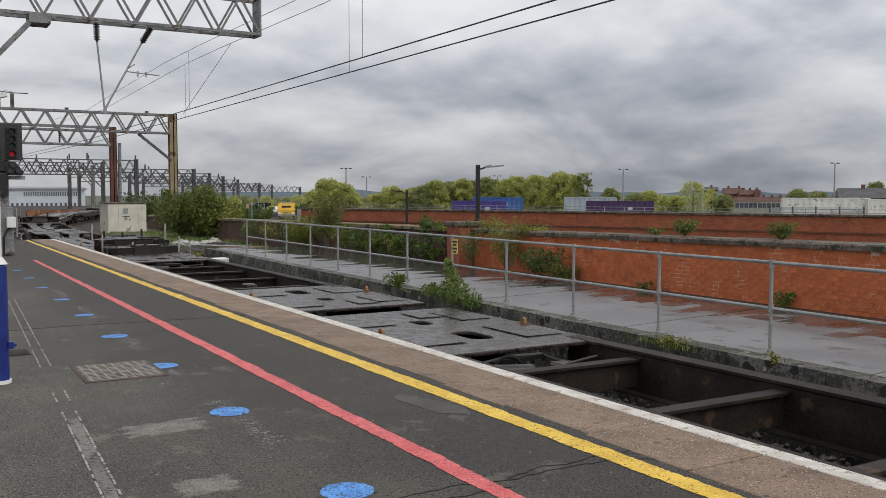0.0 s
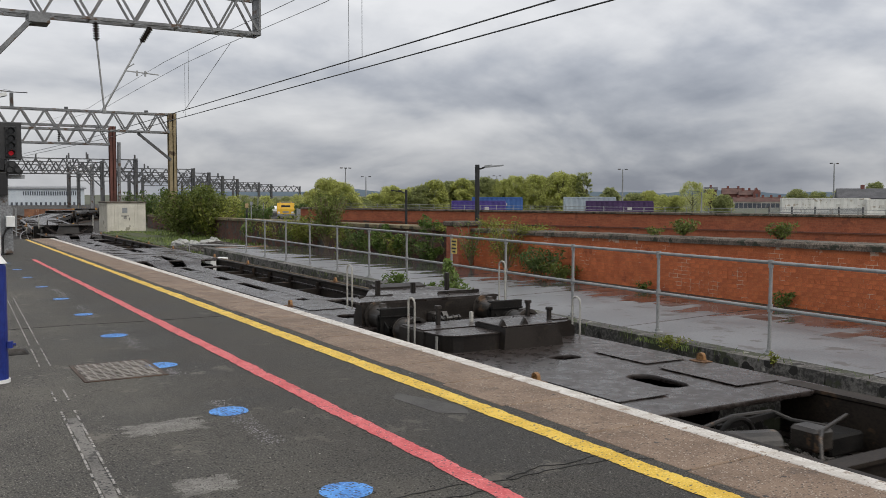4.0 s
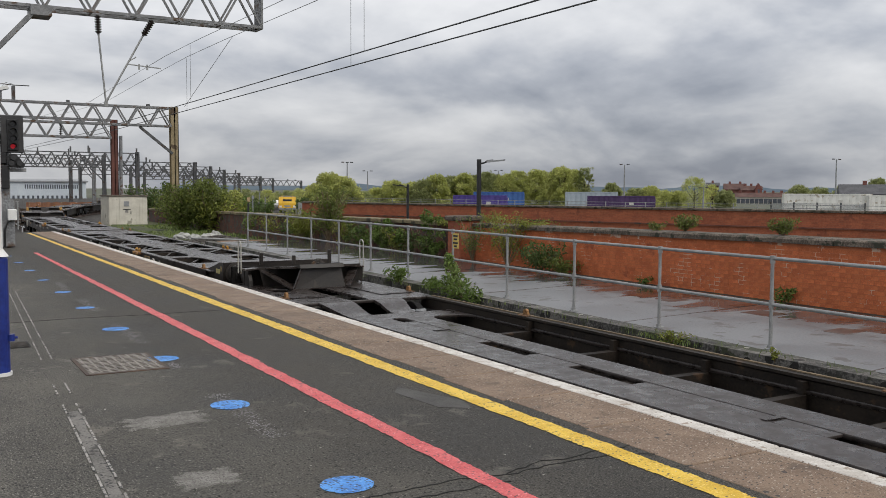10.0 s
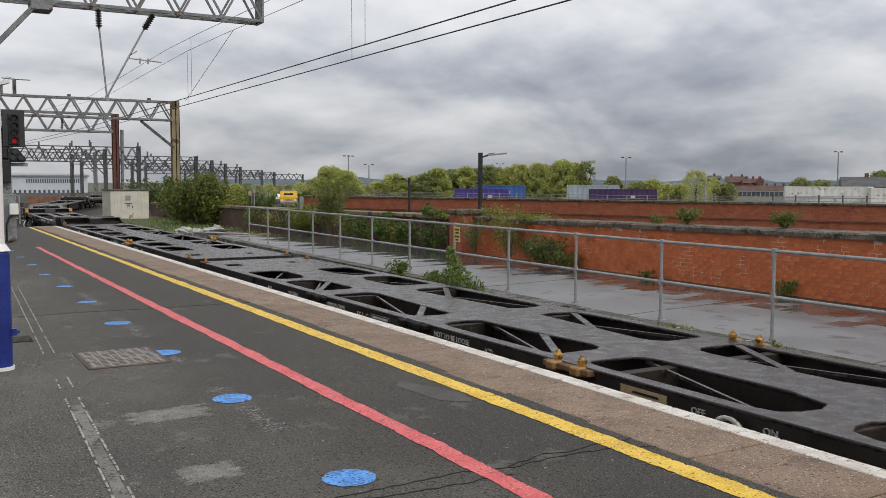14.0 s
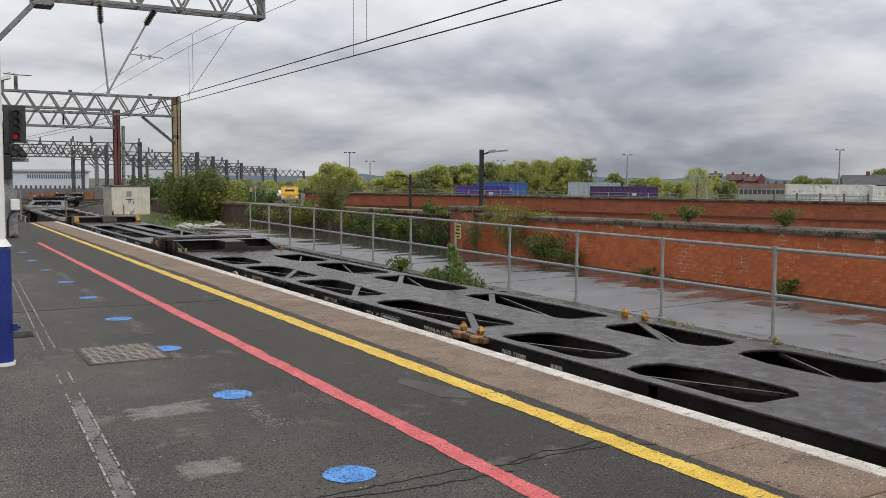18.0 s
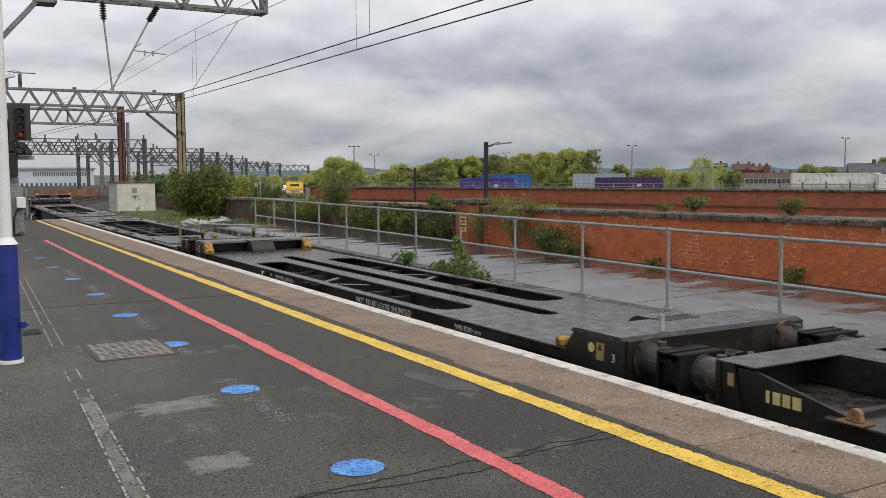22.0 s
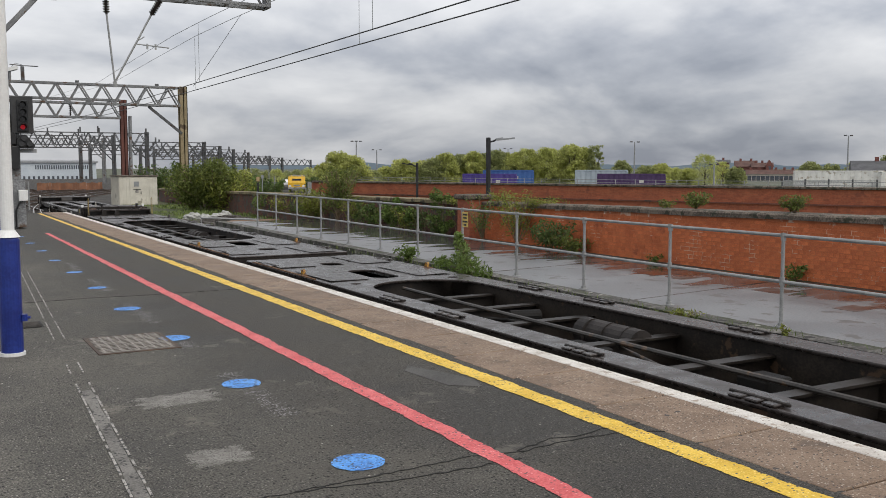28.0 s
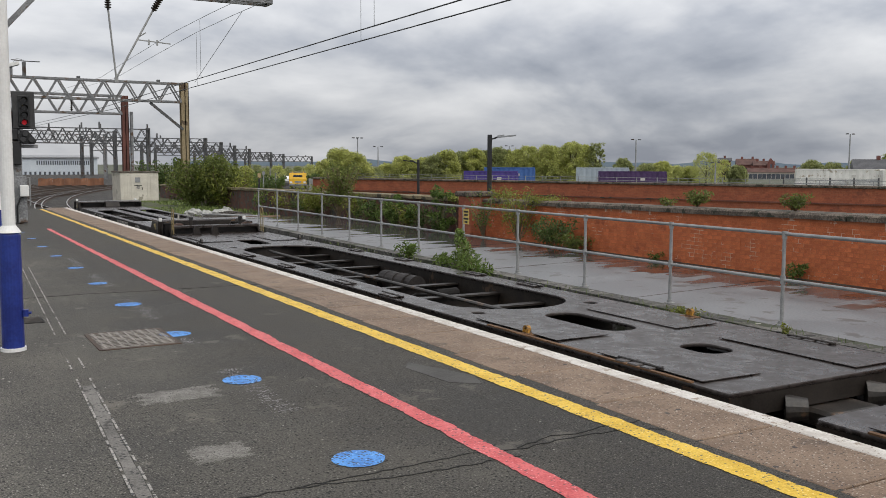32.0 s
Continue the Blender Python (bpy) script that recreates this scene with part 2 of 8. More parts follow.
M_OLD_WHITE = material("worn_white_paint", (0.26, 0.245, 0.225), (0.42, 0.395, 0.365), 0.7, scale=10, fine=80, bump=0.4, depth=0.004,
                       spots=(0.06, 0.06, 0.058), spot_scale=25, spot_at=0.52)
M_TRENCH = material("cement_trench_fill", (0.105, 0.098, 0.088), (0.205, 0.194, 0.176), 0.7, scale=2.2, fine=70, bump=0.5, depth=0.005, contrast=0.9,
                    spots=(0.045, 0.041, 0.036), spot_scale=3.5, spot_at=0.60, specks=(((0.02, 0.02, 0.02), 50, 0.2, 0.5),))
M_CRACK = material("dark_crack", (0.012, 0.012, 0.011), (0.02, 0.02, 0.018), 0.9, scale=5, bump=0.1)
M_RISER = material("sooty_riser", (0.035, 0.03, 0.026), (0.07, 0.06, 0.05), 0.8, scale=3, fine=40, bump=0.4)
M_CONCRETE = puddled(material("damp_concrete", (0.128, 0.131, 0.137), (0.200, 0.203, 0.209), 0.40, scale=0.8, fine=30, bump=0.10, depth=0.004,
                              spots=(0.098, 0.090, 0.086), spot_scale=2.3, spot_at=0.58, rough2=0.50, contrast=0.6, spec=0.6), 13.75, 0.06, 0.06, (0.50, 0.47, 0.45))
# Rust stain, and the brick wall's reflection put into the red-brown colour.
M_STAIN_REFLECT = puddled(material("rust_and_reflection_paver", (0.075, 0.052, 0.044), (0.125, 0.092, 0.080), 0.30, scale=2.0, fine=30, bump=0.10, depth=0.003,
                             spots=(0.085, 0.040, 0.027), spot_scale=2.6, spot_at=0.54, rough2=0.45, vary=0.22, spec=0.5), 13.6, 0.06, 0.08, (0.65, 0.60, 0.58))
M_FOOT_STRIP = material("dark_foot_strip", (0.030, 0.026, 0.021), (0.070, 0.060, 0.048), 0.5, scale=2.5, fine=30, bump=0.5, depth=0.006, rough2=0.85, contrast=0.9,
                    spots=(0.045, 0.055, 0.022), spot_scale=3.0, spot_at=0.58)
M_CONC_EDGE = material("mossy_concrete_edge", (0.050, 0.047, 0.042), (0.19, 0.18, 0.16), 0.75, scale=1.8, fine=24, bump=0.6, depth=0.02,
                       spots=(0.05, 0.055, 0.03), spot_scale=2.4, spot_at=0.53, contrast=0.9,
                       specks=(((0.36, 0.34, 0.30), 10, 0.06, 0.36), ((0.022, 0.02, 0.017), 7, 0.14, 0.45)))
M_BRICK = material("orange_red_brick", (0.455, 0.116, 0.040), (0.610, 0.176, 0.062), 0.8, scale=5, fine=60, bump=0.35, depth=0.004,
                   spots=(0.33, 0.085, 0.035), spot_scale=1.6, spot_at=0.60, vary=0.12, contrast=0.9)
M_BRICK_REST = island_vary(material("orange_red_brick_far", (0.455, 0.116, 0.040), (0.610, 0.176, 0.062), 0.8, scale=5, fine=60, bump=0.35,
                                    depth=0.004, spots=(0.33, 0.085, 0.035), spot_scale=1.6, spot_at=0.60, contrast=0.9), 0.12)
M_MORTAR = material("brick_mortar", (0.43, 0.125, 0.052), (0.55, 0.185, 0.082), 0.9, scale=3, fine=50, bump=0.3,
                    spots=(0.66, 0.50, 0.38), spot_scale=2.6, spot_at=0.555)
M_OLD_BRICK = material("sooty_brick", (0.13, 0.05, 0.035), (0.22, 0.085, 0.055), 0.85, scale=2, fine=30, bump=0.4, depth=0.01,
                       spots=(0.05, 0.045, 0.04), spot_scale=1.0, spot_at=0.55)
M_STONE = material("weathered_coping_stone", (0.070, 0.055, 0.042), (0.185, 0.150, 0.118), 0.85, scale=3.5, fine=30, bump=0.6, depth=0.012,
                   spots=(0.035, 0.035, 0.022), spot_scale=4.5, spot_at=0.535, vary=0.15, contrast=1.0)
M_TAN_STONE = material("mossy_tan_coping", (0.13, 0.105, 0.058), (0.285, 0.232, 0.135), 0.85, scale=2.5, fine=30, bump=0.5, depth=0.012,
                       spots=(0.06, 0.052, 0.035), spot_scale=1.6, spot_at=0.56, contrast=0.9)
M_GALV = material("galvanised_tube", (0.26, 0.265, 0.262), (0.37, 0.372, 0.365), 0.5, metal=0.25, scale=5, fine=60, bump=0.06)
M_BALLAST = island_vary(material("ballast_stone", (0.075, 0.068, 0.062), (0.16, 0.148, 0.135), 0.7, scale=12, fine=80, bump=0.3), 0.5)
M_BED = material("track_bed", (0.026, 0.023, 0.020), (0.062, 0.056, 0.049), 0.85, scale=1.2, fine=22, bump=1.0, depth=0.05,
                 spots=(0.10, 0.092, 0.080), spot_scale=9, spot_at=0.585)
M_RAIL = material("rusty_rail", (0.045, 0.028, 0.019), (0.095, 0.058, 0.036), 0.6, metal=0.2, scale=5, fine=50, bump=0.2)
M_RAILTOP = material("polished_rail_head", (0.30, 0.29, 0.28), (0.42, 0.41, 0.40), 0.35, metal=0.9, scale=5, bump=0.02)
M_SLEEPER = material("dark_sleeper", (0.05, 0.045, 0.04), (0.10, 0.09, 0.08), 0.8, scale=4, fine=40, bump=0.4, vary=0.2)
M_STEEL = material("wet_black_steel", (0.0110, 0.0086, 0.0070), (0.0275, 0.0218, 0.0178), 0.36, scale=1.6, fine=45, bump=0.12, depth=0.004,
                   spots=(0.036, 0.028, 0.021), spot_scale=7.0, spot_at=0.62, rough2=0.58, contrast=0.8, spec=0.4)
# Pale spots: light stains, and also sky reflection put into the colour.
M_DECK = rippled(material("wet_deck_plate", (0.0225, 0.0178, 0.0160), (0.048, 0.0385, 0.0348), 0.20, scale=6.0, fine=30, bump=0.30, depth=0.003,
                          spots=(0.070, 0.061, 0.056), spot_scale=5.0, spot_at=0.60, rough2=0.42, contrast=0.8, spec=0.40, rspan=(0.37, 0.63),
                          specks=(((0.003, 0.003, 0.003), 14, 0.05, 0.30),)), 6.0, 0.2, 0.004)
M_BROWN_STEEL = material("brown_girder_steel", (0.0105, 0.0079, 0.0060), (0.031, 0.0230, 0.0168), 0.6, scale=1.8, fine=40, bump=0.15, depth=0.004,
                         spots=(0.070, 0.042, 0.025), spot_scale=4.0, spot_at=0.61, contrast=0.8, spec=0.3)
M_RUST = material("rusted_edge", (0.10, 0.050, 0.022), (0.19, 0.10, 0.045), 0.8, scale=8, fine=50, bump=0.3)
# Oily iron, near black: the shade of openings and undersides is in its colour.
M_SHADED_GREASE = material("oily_shaded_iron", (0.004, 0.0037, 0.0034), (0.014, 0.0122, 0.011), 0.6, scale=5, fine=50, bump=0.3, rough2=0.8, spec=0.22)
M_YSTEEL = material("yellow_lock_paint", (0.30, 0.135, 0.015), (0.52, 0.28, 0.03), 0.55, scale=12, fine=60, bump=0.2,
                    spots=(0.075, 0.045, 0.025), spot_scale=16, spot_at=0.52)
M_OLD_LOCK = material("orange_lock", (0.22, 0.105, 0.035), (0.36, 0.20, 0.075), 0.55, metal=0.1, scale=12, fine=60, bump=0.2)
M_WHITE_TUBE = material("off_white_tube", (0.34, 0.325, 0.29), (0.48, 0.465, 0.42), 0.5, scale=8, fine=60, bump=0.1,
                        spots=(0.22, 0.16, 0.10), spot_scale=9, spot_at=0.64)
M_LETTER = material("white_lettering", (0.48, 0.47, 0.43), (0.64, 0.62, 0.58), 0.6, scale=10, fine=70, bump=0.0)
M_LOGO = material("cream_lettering", (0.50, 0.43, 0.16), (0.64, 0.56, 0.24), 0.6, scale=10, fine=70, bump=0.0)
M_PLATE = material("ochre_plate", (0.32, 0.22, 0.11), (0.44, 0.32, 0.17), 0.6, scale=8, fine=60, bump=0.05)
M_WARN = material("yellow_warning_sign", (0.26, 0.19, 0.07), (0.38, 0.28, 0.11), 0.5, scale=8, fine=60, bump=0.0)
M_BUFFER = material("grey_buffer_case", (0.020, 0.0175, 0.015), (0.055, 0.047, 0.040), 0.42, scale=3, fine=40, bump=0.2,
                    spots=(0.12, 0.075, 0.045), spot_scale=4, spot_at=0.6)
M_TANK = material("dull_brown_tank", (0.016, 0.0135, 0.0125), (0.038, 0.032, 0.029), 0.6, scale=3, fine=40, bump=0.1, spec=0.3)
M_BUFFER_RED = material("rust_brown_buffer_case", (0.050, 0.030, 0.024), (0.125, 0.078, 0.062), 0.5, scale=4, fine=40, bump=0.2,
                        spots=(0.030, 0.022, 0.018), spot_scale=5, spot_at=0.57)
M_OCHRE = material("faded_yellow_tube", (0.20, 0.145, 0.055), (0.33, 0.255, 0.11), 0.5, scale=8, fine=60, bump=0.1,
                   spots=(0.14, 0.10, 0.05), spot_scale=9, spot_at=0.60)
M_COVER = material("worn_cover_plate", (0.0200, 0.0175, 0.0155), (0.056, 0.050, 0.0445), 0.18, scale=5.0, fine=44, bump=0.16, depth=0.003,
                   spots=(0.090, 0.082, 0.074), spot_scale=14.0, spot_at=0.58, rough2=0.44, contrast=0.9, spec=0.5)
M_GHOST = material("faded_line_trace", (0.19, 0.176, 0.184), (0.30, 0.28, 0.29), 0.75, scale=3, fine=80, bump=0.6, depth=0.006, contrast=1.2)
M_GANTRY = material("weathered_gantry_steel", (0.135, 0.139, 0.144), (0.265, 0.27, 0.275), 0.6, scale=1.6, fine=20, bump=0.1,
                    spots=(0.10, 0.062, 0.04), spot_scale=1.6, spot_at=0.57, contrast=0.9)
M_GANTRY_DARK = material("dark_gantry_steel", (0.055, 0.057, 0.060), (0.115, 0.117, 0.120), 0.65, scale=1.0, fine=20, bump=0.1,
                         spots=(0.055, 0.035, 0.025), spot_scale=1.0, spot_at=0.58)
M_POST_TAN = material("tan_gantry_post", (0.20, 0.155, 0.085), (0.32, 0.255, 0.15), 0.7, scale=1.0, fine=18, bump=0.2,
                      spots=(0.09, 0.06, 0.035), spot_scale=1.0, spot_at=0.60)
M_POST_RED = material("rust_red_gantry_post", (0.085, 0.03, 0.022), (0.15, 0.055, 0.04), 0.7, scale=1.0, fine=18, bump=0.2)
M_WIRE = material("overhead_wire", (0.05, 0.055, 0.055), (0.09, 0.095, 0.095), 0.5, metal=0.4, scale=2, bump=0.0)
M_WIRE_PALE = material("pale_overhead_wire", (0.18, 0.19, 0.19), (0.28, 0.29, 0.29), 0.4, metal=0.5, scale=2, bump=0.0)
M_INSUL = material("brown_insulator", (0.025, 0.018, 0.015), (0.05, 0.035, 0.03), 0.25, scale=5, bump=0.0)
M_BLACK = material("black_paint", (0.010, 0.010, 0.011), (0.020, 0.020, 0.021), 0.4, scale=3, fine=40, bump=0.05)
M_BLUE_POST = material("blue_post_paint", (0.010, 0.022, 0.16), (0.018, 0.04, 0.24), 0.35, scale=4, fine=40, bump=0.05,
                       spots=(0.12, 0.13, 0.2), spot_scale=7, spot_at=0.72)
M_WHITE_POST = material("white_post_paint", (0.70, 0.70, 0.68), (0.80, 0.80, 0.78), 0.45, scale=3, fine=40, bump=0.05)
M_CABIN = material("cream_cabin_cladding", (0.56, 0.53, 0.455), (0.68, 0.65, 0.565), 0.7, scale=1.5, fine=20, bump=0.1,
                   spots=(0.33, 0.31, 0.25), spot_scale=1.4, spot_at=0.62)
M_GREY = material("grey_casing", (0.22, 0.23, 0.24), (0.32, 0.33, 0.34), 0.55, scale=3, fine=40, bump=0.05)
M_EARTH = material("weedy_earth", (0.062, 0.070, 0.032), (0.115, 0.125, 0.058), 0.9, scale=0.5, fine=9, bump=0.8, depth=0.08,
                   spots=(0.06, 0.085, 0.025), spot_scale=0.5, spot_at=0.5)
M_FIELD = material("far_ground", (0.07, 0.085, 0.045), (0.12, 0.12, 0.09), 0.9, scale=0.03, fine=0.6, bump=0.2)
M_LEAF = island_vary(material("bush_leaf", (0.095, 0.155, 0.028), (0.190, 0.260, 0.065), 0.55, scale=1.5, fine=20, bump=0.0), 0.5)
M_BUSH = island_vary(material("olive_shrub_leaf", (0.105, 0.138, 0.028), (0.205, 0.238, 0.060), 0.55, scale=1.2, fine=16, bump=0.0), 0.5)
M_LEAF_DARK = island_vary(material("dark_shrub_leaf", (0.065, 0.105, 0.026), (0.130, 0.180, 0.050), 0.55, scale=1.5, fine=20, bump=0.0), 0.5)
M_LEAF_OLIVE = island_vary(material("olive_bush_leaf", (0.165, 0.190, 0.032), (0.300, 0.320, 0.065), 0.6, scale=0.8, fine=12, bump=0.0), 0.5)
M_TREE = island_vary(material("spring_tree_leaf", (0.430, 0.455, 0.145), (0.620, 0.630, 0.250), 0.7, scale=0.25, fine=2, bump=0.0), 0.35)
M_TREE_DARK = island_vary(material("dark_tree_leaf", (0.290, 0.320, 0.130), (0.430, 0.450, 0.205), 0.7, scale=0.25, fine=2, bump=0.0), 0.35)
for leaf_material in (M_LEAF, M_BUSH, M_LEAF_DARK, M_LEAF_OLIVE, M_TREE, M_TREE_DARK):
    leafy(leaf_material, 0.60 if leaf_material in (M_TREE, M_TREE_DARK) else 0.45)
M_BARK = material("tree_bark", (0.05, 0.04, 0.03), (0.10, 0.085, 0.065), 0.9, scale=3, fine=20, bump=0.5)
M_STEM = material("dry_stem", (0.14, 0.10, 0.06), (0.24, 0.18, 0.11), 0.8, scale=5, fine=30, bump=0.2)
M_PURPLE = material("purple_container_paint", (0.055, 0.035, 0.20), (0.085, 0.055, 0.28), 0.5, scale=0.8, fine=15, bump=0.05)
M_PLUM = material("plum_container_paint", (0.050, 0.022, 0.085), (0.080, 0.038, 0.125), 0.5, scale=0.8, fine=15, bump=0.05)
M_CBLUE = material("blue_container_paint", (0.035, 0.10, 0.30), (0.06, 0.15, 0.40), 0.5, scale=0.8, fine=15, bump=0.05)
M_CGREY = material("pale_blue_container_paint", (0.36, 0.42, 0.47), (0.46, 0.52, 0.56), 0.5, scale=0.8, fine=15, bump=0.05)
M_CWHITE = material("white_container_paint", (0.68, 0.67, 0.63), (0.80, 0.79, 0.75), 0.5, scale=0.8, fine=15, bump=0.05,
                    spots=(0.45, 0.40, 0.32), spot_scale=1.5, spot_at=0.58)
M_VAN_YELLOW = material("rail_truck_yellow", (0.72, 0.40, 0.02), (0.82, 0.50, 0.04), 0.4, scale=2, fine=20, bump=0.03)
M_SHED = material("pale_shed_wall", (0.50, 0.55, 0.60), (0.60, 0.65, 0.69), 0.6, scale=0.1, fine=3, bump=0.0)
M_SHED_DARK = material("shed_window_dark", (0.05, 0.06, 0.08), (0.09, 0.10, 0.12), 0.3, scale=0.5, bump=0.0)
M_RUST_FENCE = material("rust_brown_hoarding", (0.17, 0.075, 0.04), (0.26, 0.12, 0.065), 0.8, scale=1, fine=12, bump=0.2, vary=0.2)
M_HOUSE = material("far_red_brick", (0.15, 0.055, 0.045), (0.21, 0.085, 0.07), 0.85, scale=0.5, fine=5, bump=0.0)
M_HOUSE_WHITE = material("far_cream_render", (0.60, 0.54, 0.49), (0.70, 0.64, 0.58), 0.8, scale=0.5, fine=5, bump=0.0)
M_ROOF = material("slate_roof", (0.06, 0.06, 0.065), (0.10, 0.10, 0.105), 0.7, scale=0.8, fine=8, bump=0.1)
# Distance haze is put into this blue-grey hill colour.
M_HILL = material("far_hill", (0.20, 0.26, 0.33), (0.24, 0.30, 0.36), 1.0, scale=0.004, fine=0.05, bump=0.0, spec=0.0)
M_SACK = material("white_sack_cloth", (0.30, 0.30, 0.285), (0.46, 0.46, 0.43), 0.7, scale=5, fine=40, bump=0.4)
M_TIMBER = material("old_timber", (0.14, 0.085, 0.05), (0.24, 0.15, 0.09), 0.8, scale=3, fine=30, bump=0.4)
M_SIGNY = material("yellow_notice", (0.62, 0.45, 0.10), (0.74, 0.56, 0.16), 0.5, scale=4, fine=30, bump=0.0)


def glow(name, colour, strength):
    m = bpy.data.materials.new(name)
    m.use_nodes = True
    b = m.node_tree.nodes["Principled BSDF"]
    b.inputs["Base Color"].default_value = (*colour, 1)
    b.inputs["Emission Color"].default_value = (*colour, 1)
    b.inputs["Emission Strength"].default_value = strength
    return m


M_SIGNAL_RED = glow("signal_red_light", (0.55, 0.012, 0.025), 0.28)
M_BOARD = material("weathered_backboard", (0.030, 0.030, 0.031), (0.055, 0.055, 0.056), 0.6, scale=3, fine=40, bump=0.05)
M_GLASS_DARK = material("dark_lens", (0.008, 0.008, 0.01), (0.012, 0.012, 0.014), 0.15, scale=3, bump=0.0)


def brick_pattern(m, bw=0.225, bh=0.075):
    """Coursed joints for a wall that stays far off (x along, z up in the object's space)."""
    n, l = m.node_tree.nodes, m.node_tree.links
    bsdf = n["Principled BSDF"]
    src = bsdf.inputs["Base Color"].links[0].from_socket
    tcn = n.new("ShaderNodeTexCoord")
    s = n.new("ShaderNodeSeparateXYZ")
    c = n.new("ShaderNodeCombineXYZ")
    l.new(tcn.outputs["Object"], s.inputs[0])
    l.new(s.outputs["Y"], c.inputs[0])
    l.new(s.outputs["Z"], c.inputs[1])
    b = n.new("ShaderNodeTexBrick")
    b.inputs["Scale"].default_value = 1.0
    b.inputs["Brick Width"].default_value, b.inputs["Row Height"].default_value = bw, bh
    b.inputs["Mortar Size"].default_value = 0.006
    b.inputs["Color1"].default_value = (0.85, 0.85, 0.85, 1)
    b.inputs["Color2"].default_value = (1.15, 1.1, 1.05, 1)
    b.inputs["Mortar"].default_value = (0.9, 1.1, 1.2, 1)
    l.new(c.outputs[0], b.inputs["Vector"])
    x = n.new("ShaderNodeMix")
    x.data_type, x.blend_type = "RGBA", "MULTIPLY"
    x.inputs["Factor"].default_value = 1.0
    l.new(src, x.inputs["A"])
    l.new(b.outputs["Color"], x.inputs["B"])
    l.new(x.outputs["Result"], bsdf.inputs["Base Color"])
    return m


M_WALL2 = brick_pattern(material("red_parapet_brick", (0.295, 0.085, 0.043), (0.385, 0.118, 0.057), 0.85, scale=1.6, fine=14, bump=0.3, depth=0.01,
                                 spots=(0.245, 0.076, 0.042), spot_scale=1.3, spot_at=0.60, contrast=0.7))
M_WALL_FAR = brick_pattern(material("overgrown_brick", (0.080, 0.042, 0.033), (0.175, 0.074, 0.052), 0.85, scale=1.2, fine=20, bump=0.4, depth=0.01,
                                    spots=(0.085, 0.078, 0.068), spot_scale=3.2, spot_at=0.53, contrast=1.0))

# ---- mesh helpers ----


def mesh_of(bm, name="mesh"):
    me = bpy.data.meshes.new(name)
    bm.normal_update()
    bm.to_mesh(me)
    bm.free()
    return me


def part(name, bm, mat, parent=None, label="", smooth=False):
    me = bm if isinstance(bm, bpy.types.Mesh) else mesh_of(bm, name)
    if mat is not None and not me.materials:
        me.materials.append(mat)
    if smooth:
        me.polygons.foreach_set("use_smooth", [True] * len(me.polygons))
    ob = new(name, me)
    if parent is not None:
        ob.parent = parent
    if label:
        tagged(ob, label)
    return ob


def thing(name, label, category, x=0.0, y=0.0, z=0.0, rz=0.0, group="", kind=""):
    ob = new(name)
    ob.empty_display_size = 0.2
    ob.matrix_basis = pose(x, y, z, 0, 0, rz)
    return tagged(ob, label, category, group, kind)


def box(bm, x0, x1, y0, y1, z0, z1, bevel=0.0):
    x0, x1, y0, y1, z0, z1 = min(x0, x1), max(x0, x1), min(y0, y1), max(y0, y1), min(z0, z1), max(z0, z1)
    r = bmesh.ops.create_cube(bm, size=1.0)
    for v in r["verts"]:
        v.co = Vector((x0 + (v.co.x + .5) * (x1 - x0), y0 + (v.co.y + .5) * (y1 - y0), z0 + (v.co.z + .5) * (z1 - z0)))
    if bevel:
        edges = list({e for v in r["verts"] for e in v.link_edges})
        bmesh.ops.bevel(bm, geom=edges, offset=bevel, segments=1, affect="EDGES", profile=0.5)
    return bm


def boxed(*a, bevel=0.0):
    return box(bmesh.new(), *a, bevel=bevel)


def tube(bm, p, q, r, r2=None, seg=10, caps=True):
    p, q = Vector(p), Vector(q)
    d = q - p
    res = bmesh.ops.create_cone(bm, cap_ends=caps, segments=seg, radius1=r, radius2=r if r2 is None else r2, depth=d.length)
    m = Matrix.Translation((p + q) / 2) @ d.to_track_quat("Z", "Y").to_matrix().to_4x4()
    bmesh.ops.transform(bm, matrix=m, verts=res["verts"])
    return bm


def pipe(bm, pts, r, seg=8):
    """One bent tube swept along the points."""
    pts = [Vector(p) for p in pts]
    side, rings = None, []
    for i, p in enumerate(pts):
        d = (pts[min(i + 1, len(pts) - 1)] - pts[max(i - 1, 0)]).normalized()
        side = d.orthogonal().normalized() if side is None else (side - d * side.dot(d)).normalized()
        up = d.cross(side)
        rings.append([bm.verts.new(p + (side * math.cos(6.2832 * k / seg) + up * math.sin(6.2832 * k / seg)) * r) for k in range(seg)])
    for lo, hi in zip(rings, rings[1:]):
        for k in range(seg):
            bm.faces.new((lo[k], lo[(k + 1) % seg], hi[(k + 1) % seg], hi[k]))
    bm.faces.new(rings[0][::-1])
    bm.faces.new(rings[-1])
    return bm


def bar(bm, p, q, w, h):
    """A square bar from p to q."""
    p, q = Vector(p), Vector(q)
    d = q - p
    res = bmesh.ops.create_cube(bm, size=1.0)
    m = Matrix.Translation((p + q) / 2) @ d.to_track_quat("Y", "Z").to_matrix().to_4x4() @ Matrix.Diagonal((w, d.length, h, 1))
    bmesh.ops.transform(bm, matrix=m, verts=res["verts"])
    return bm


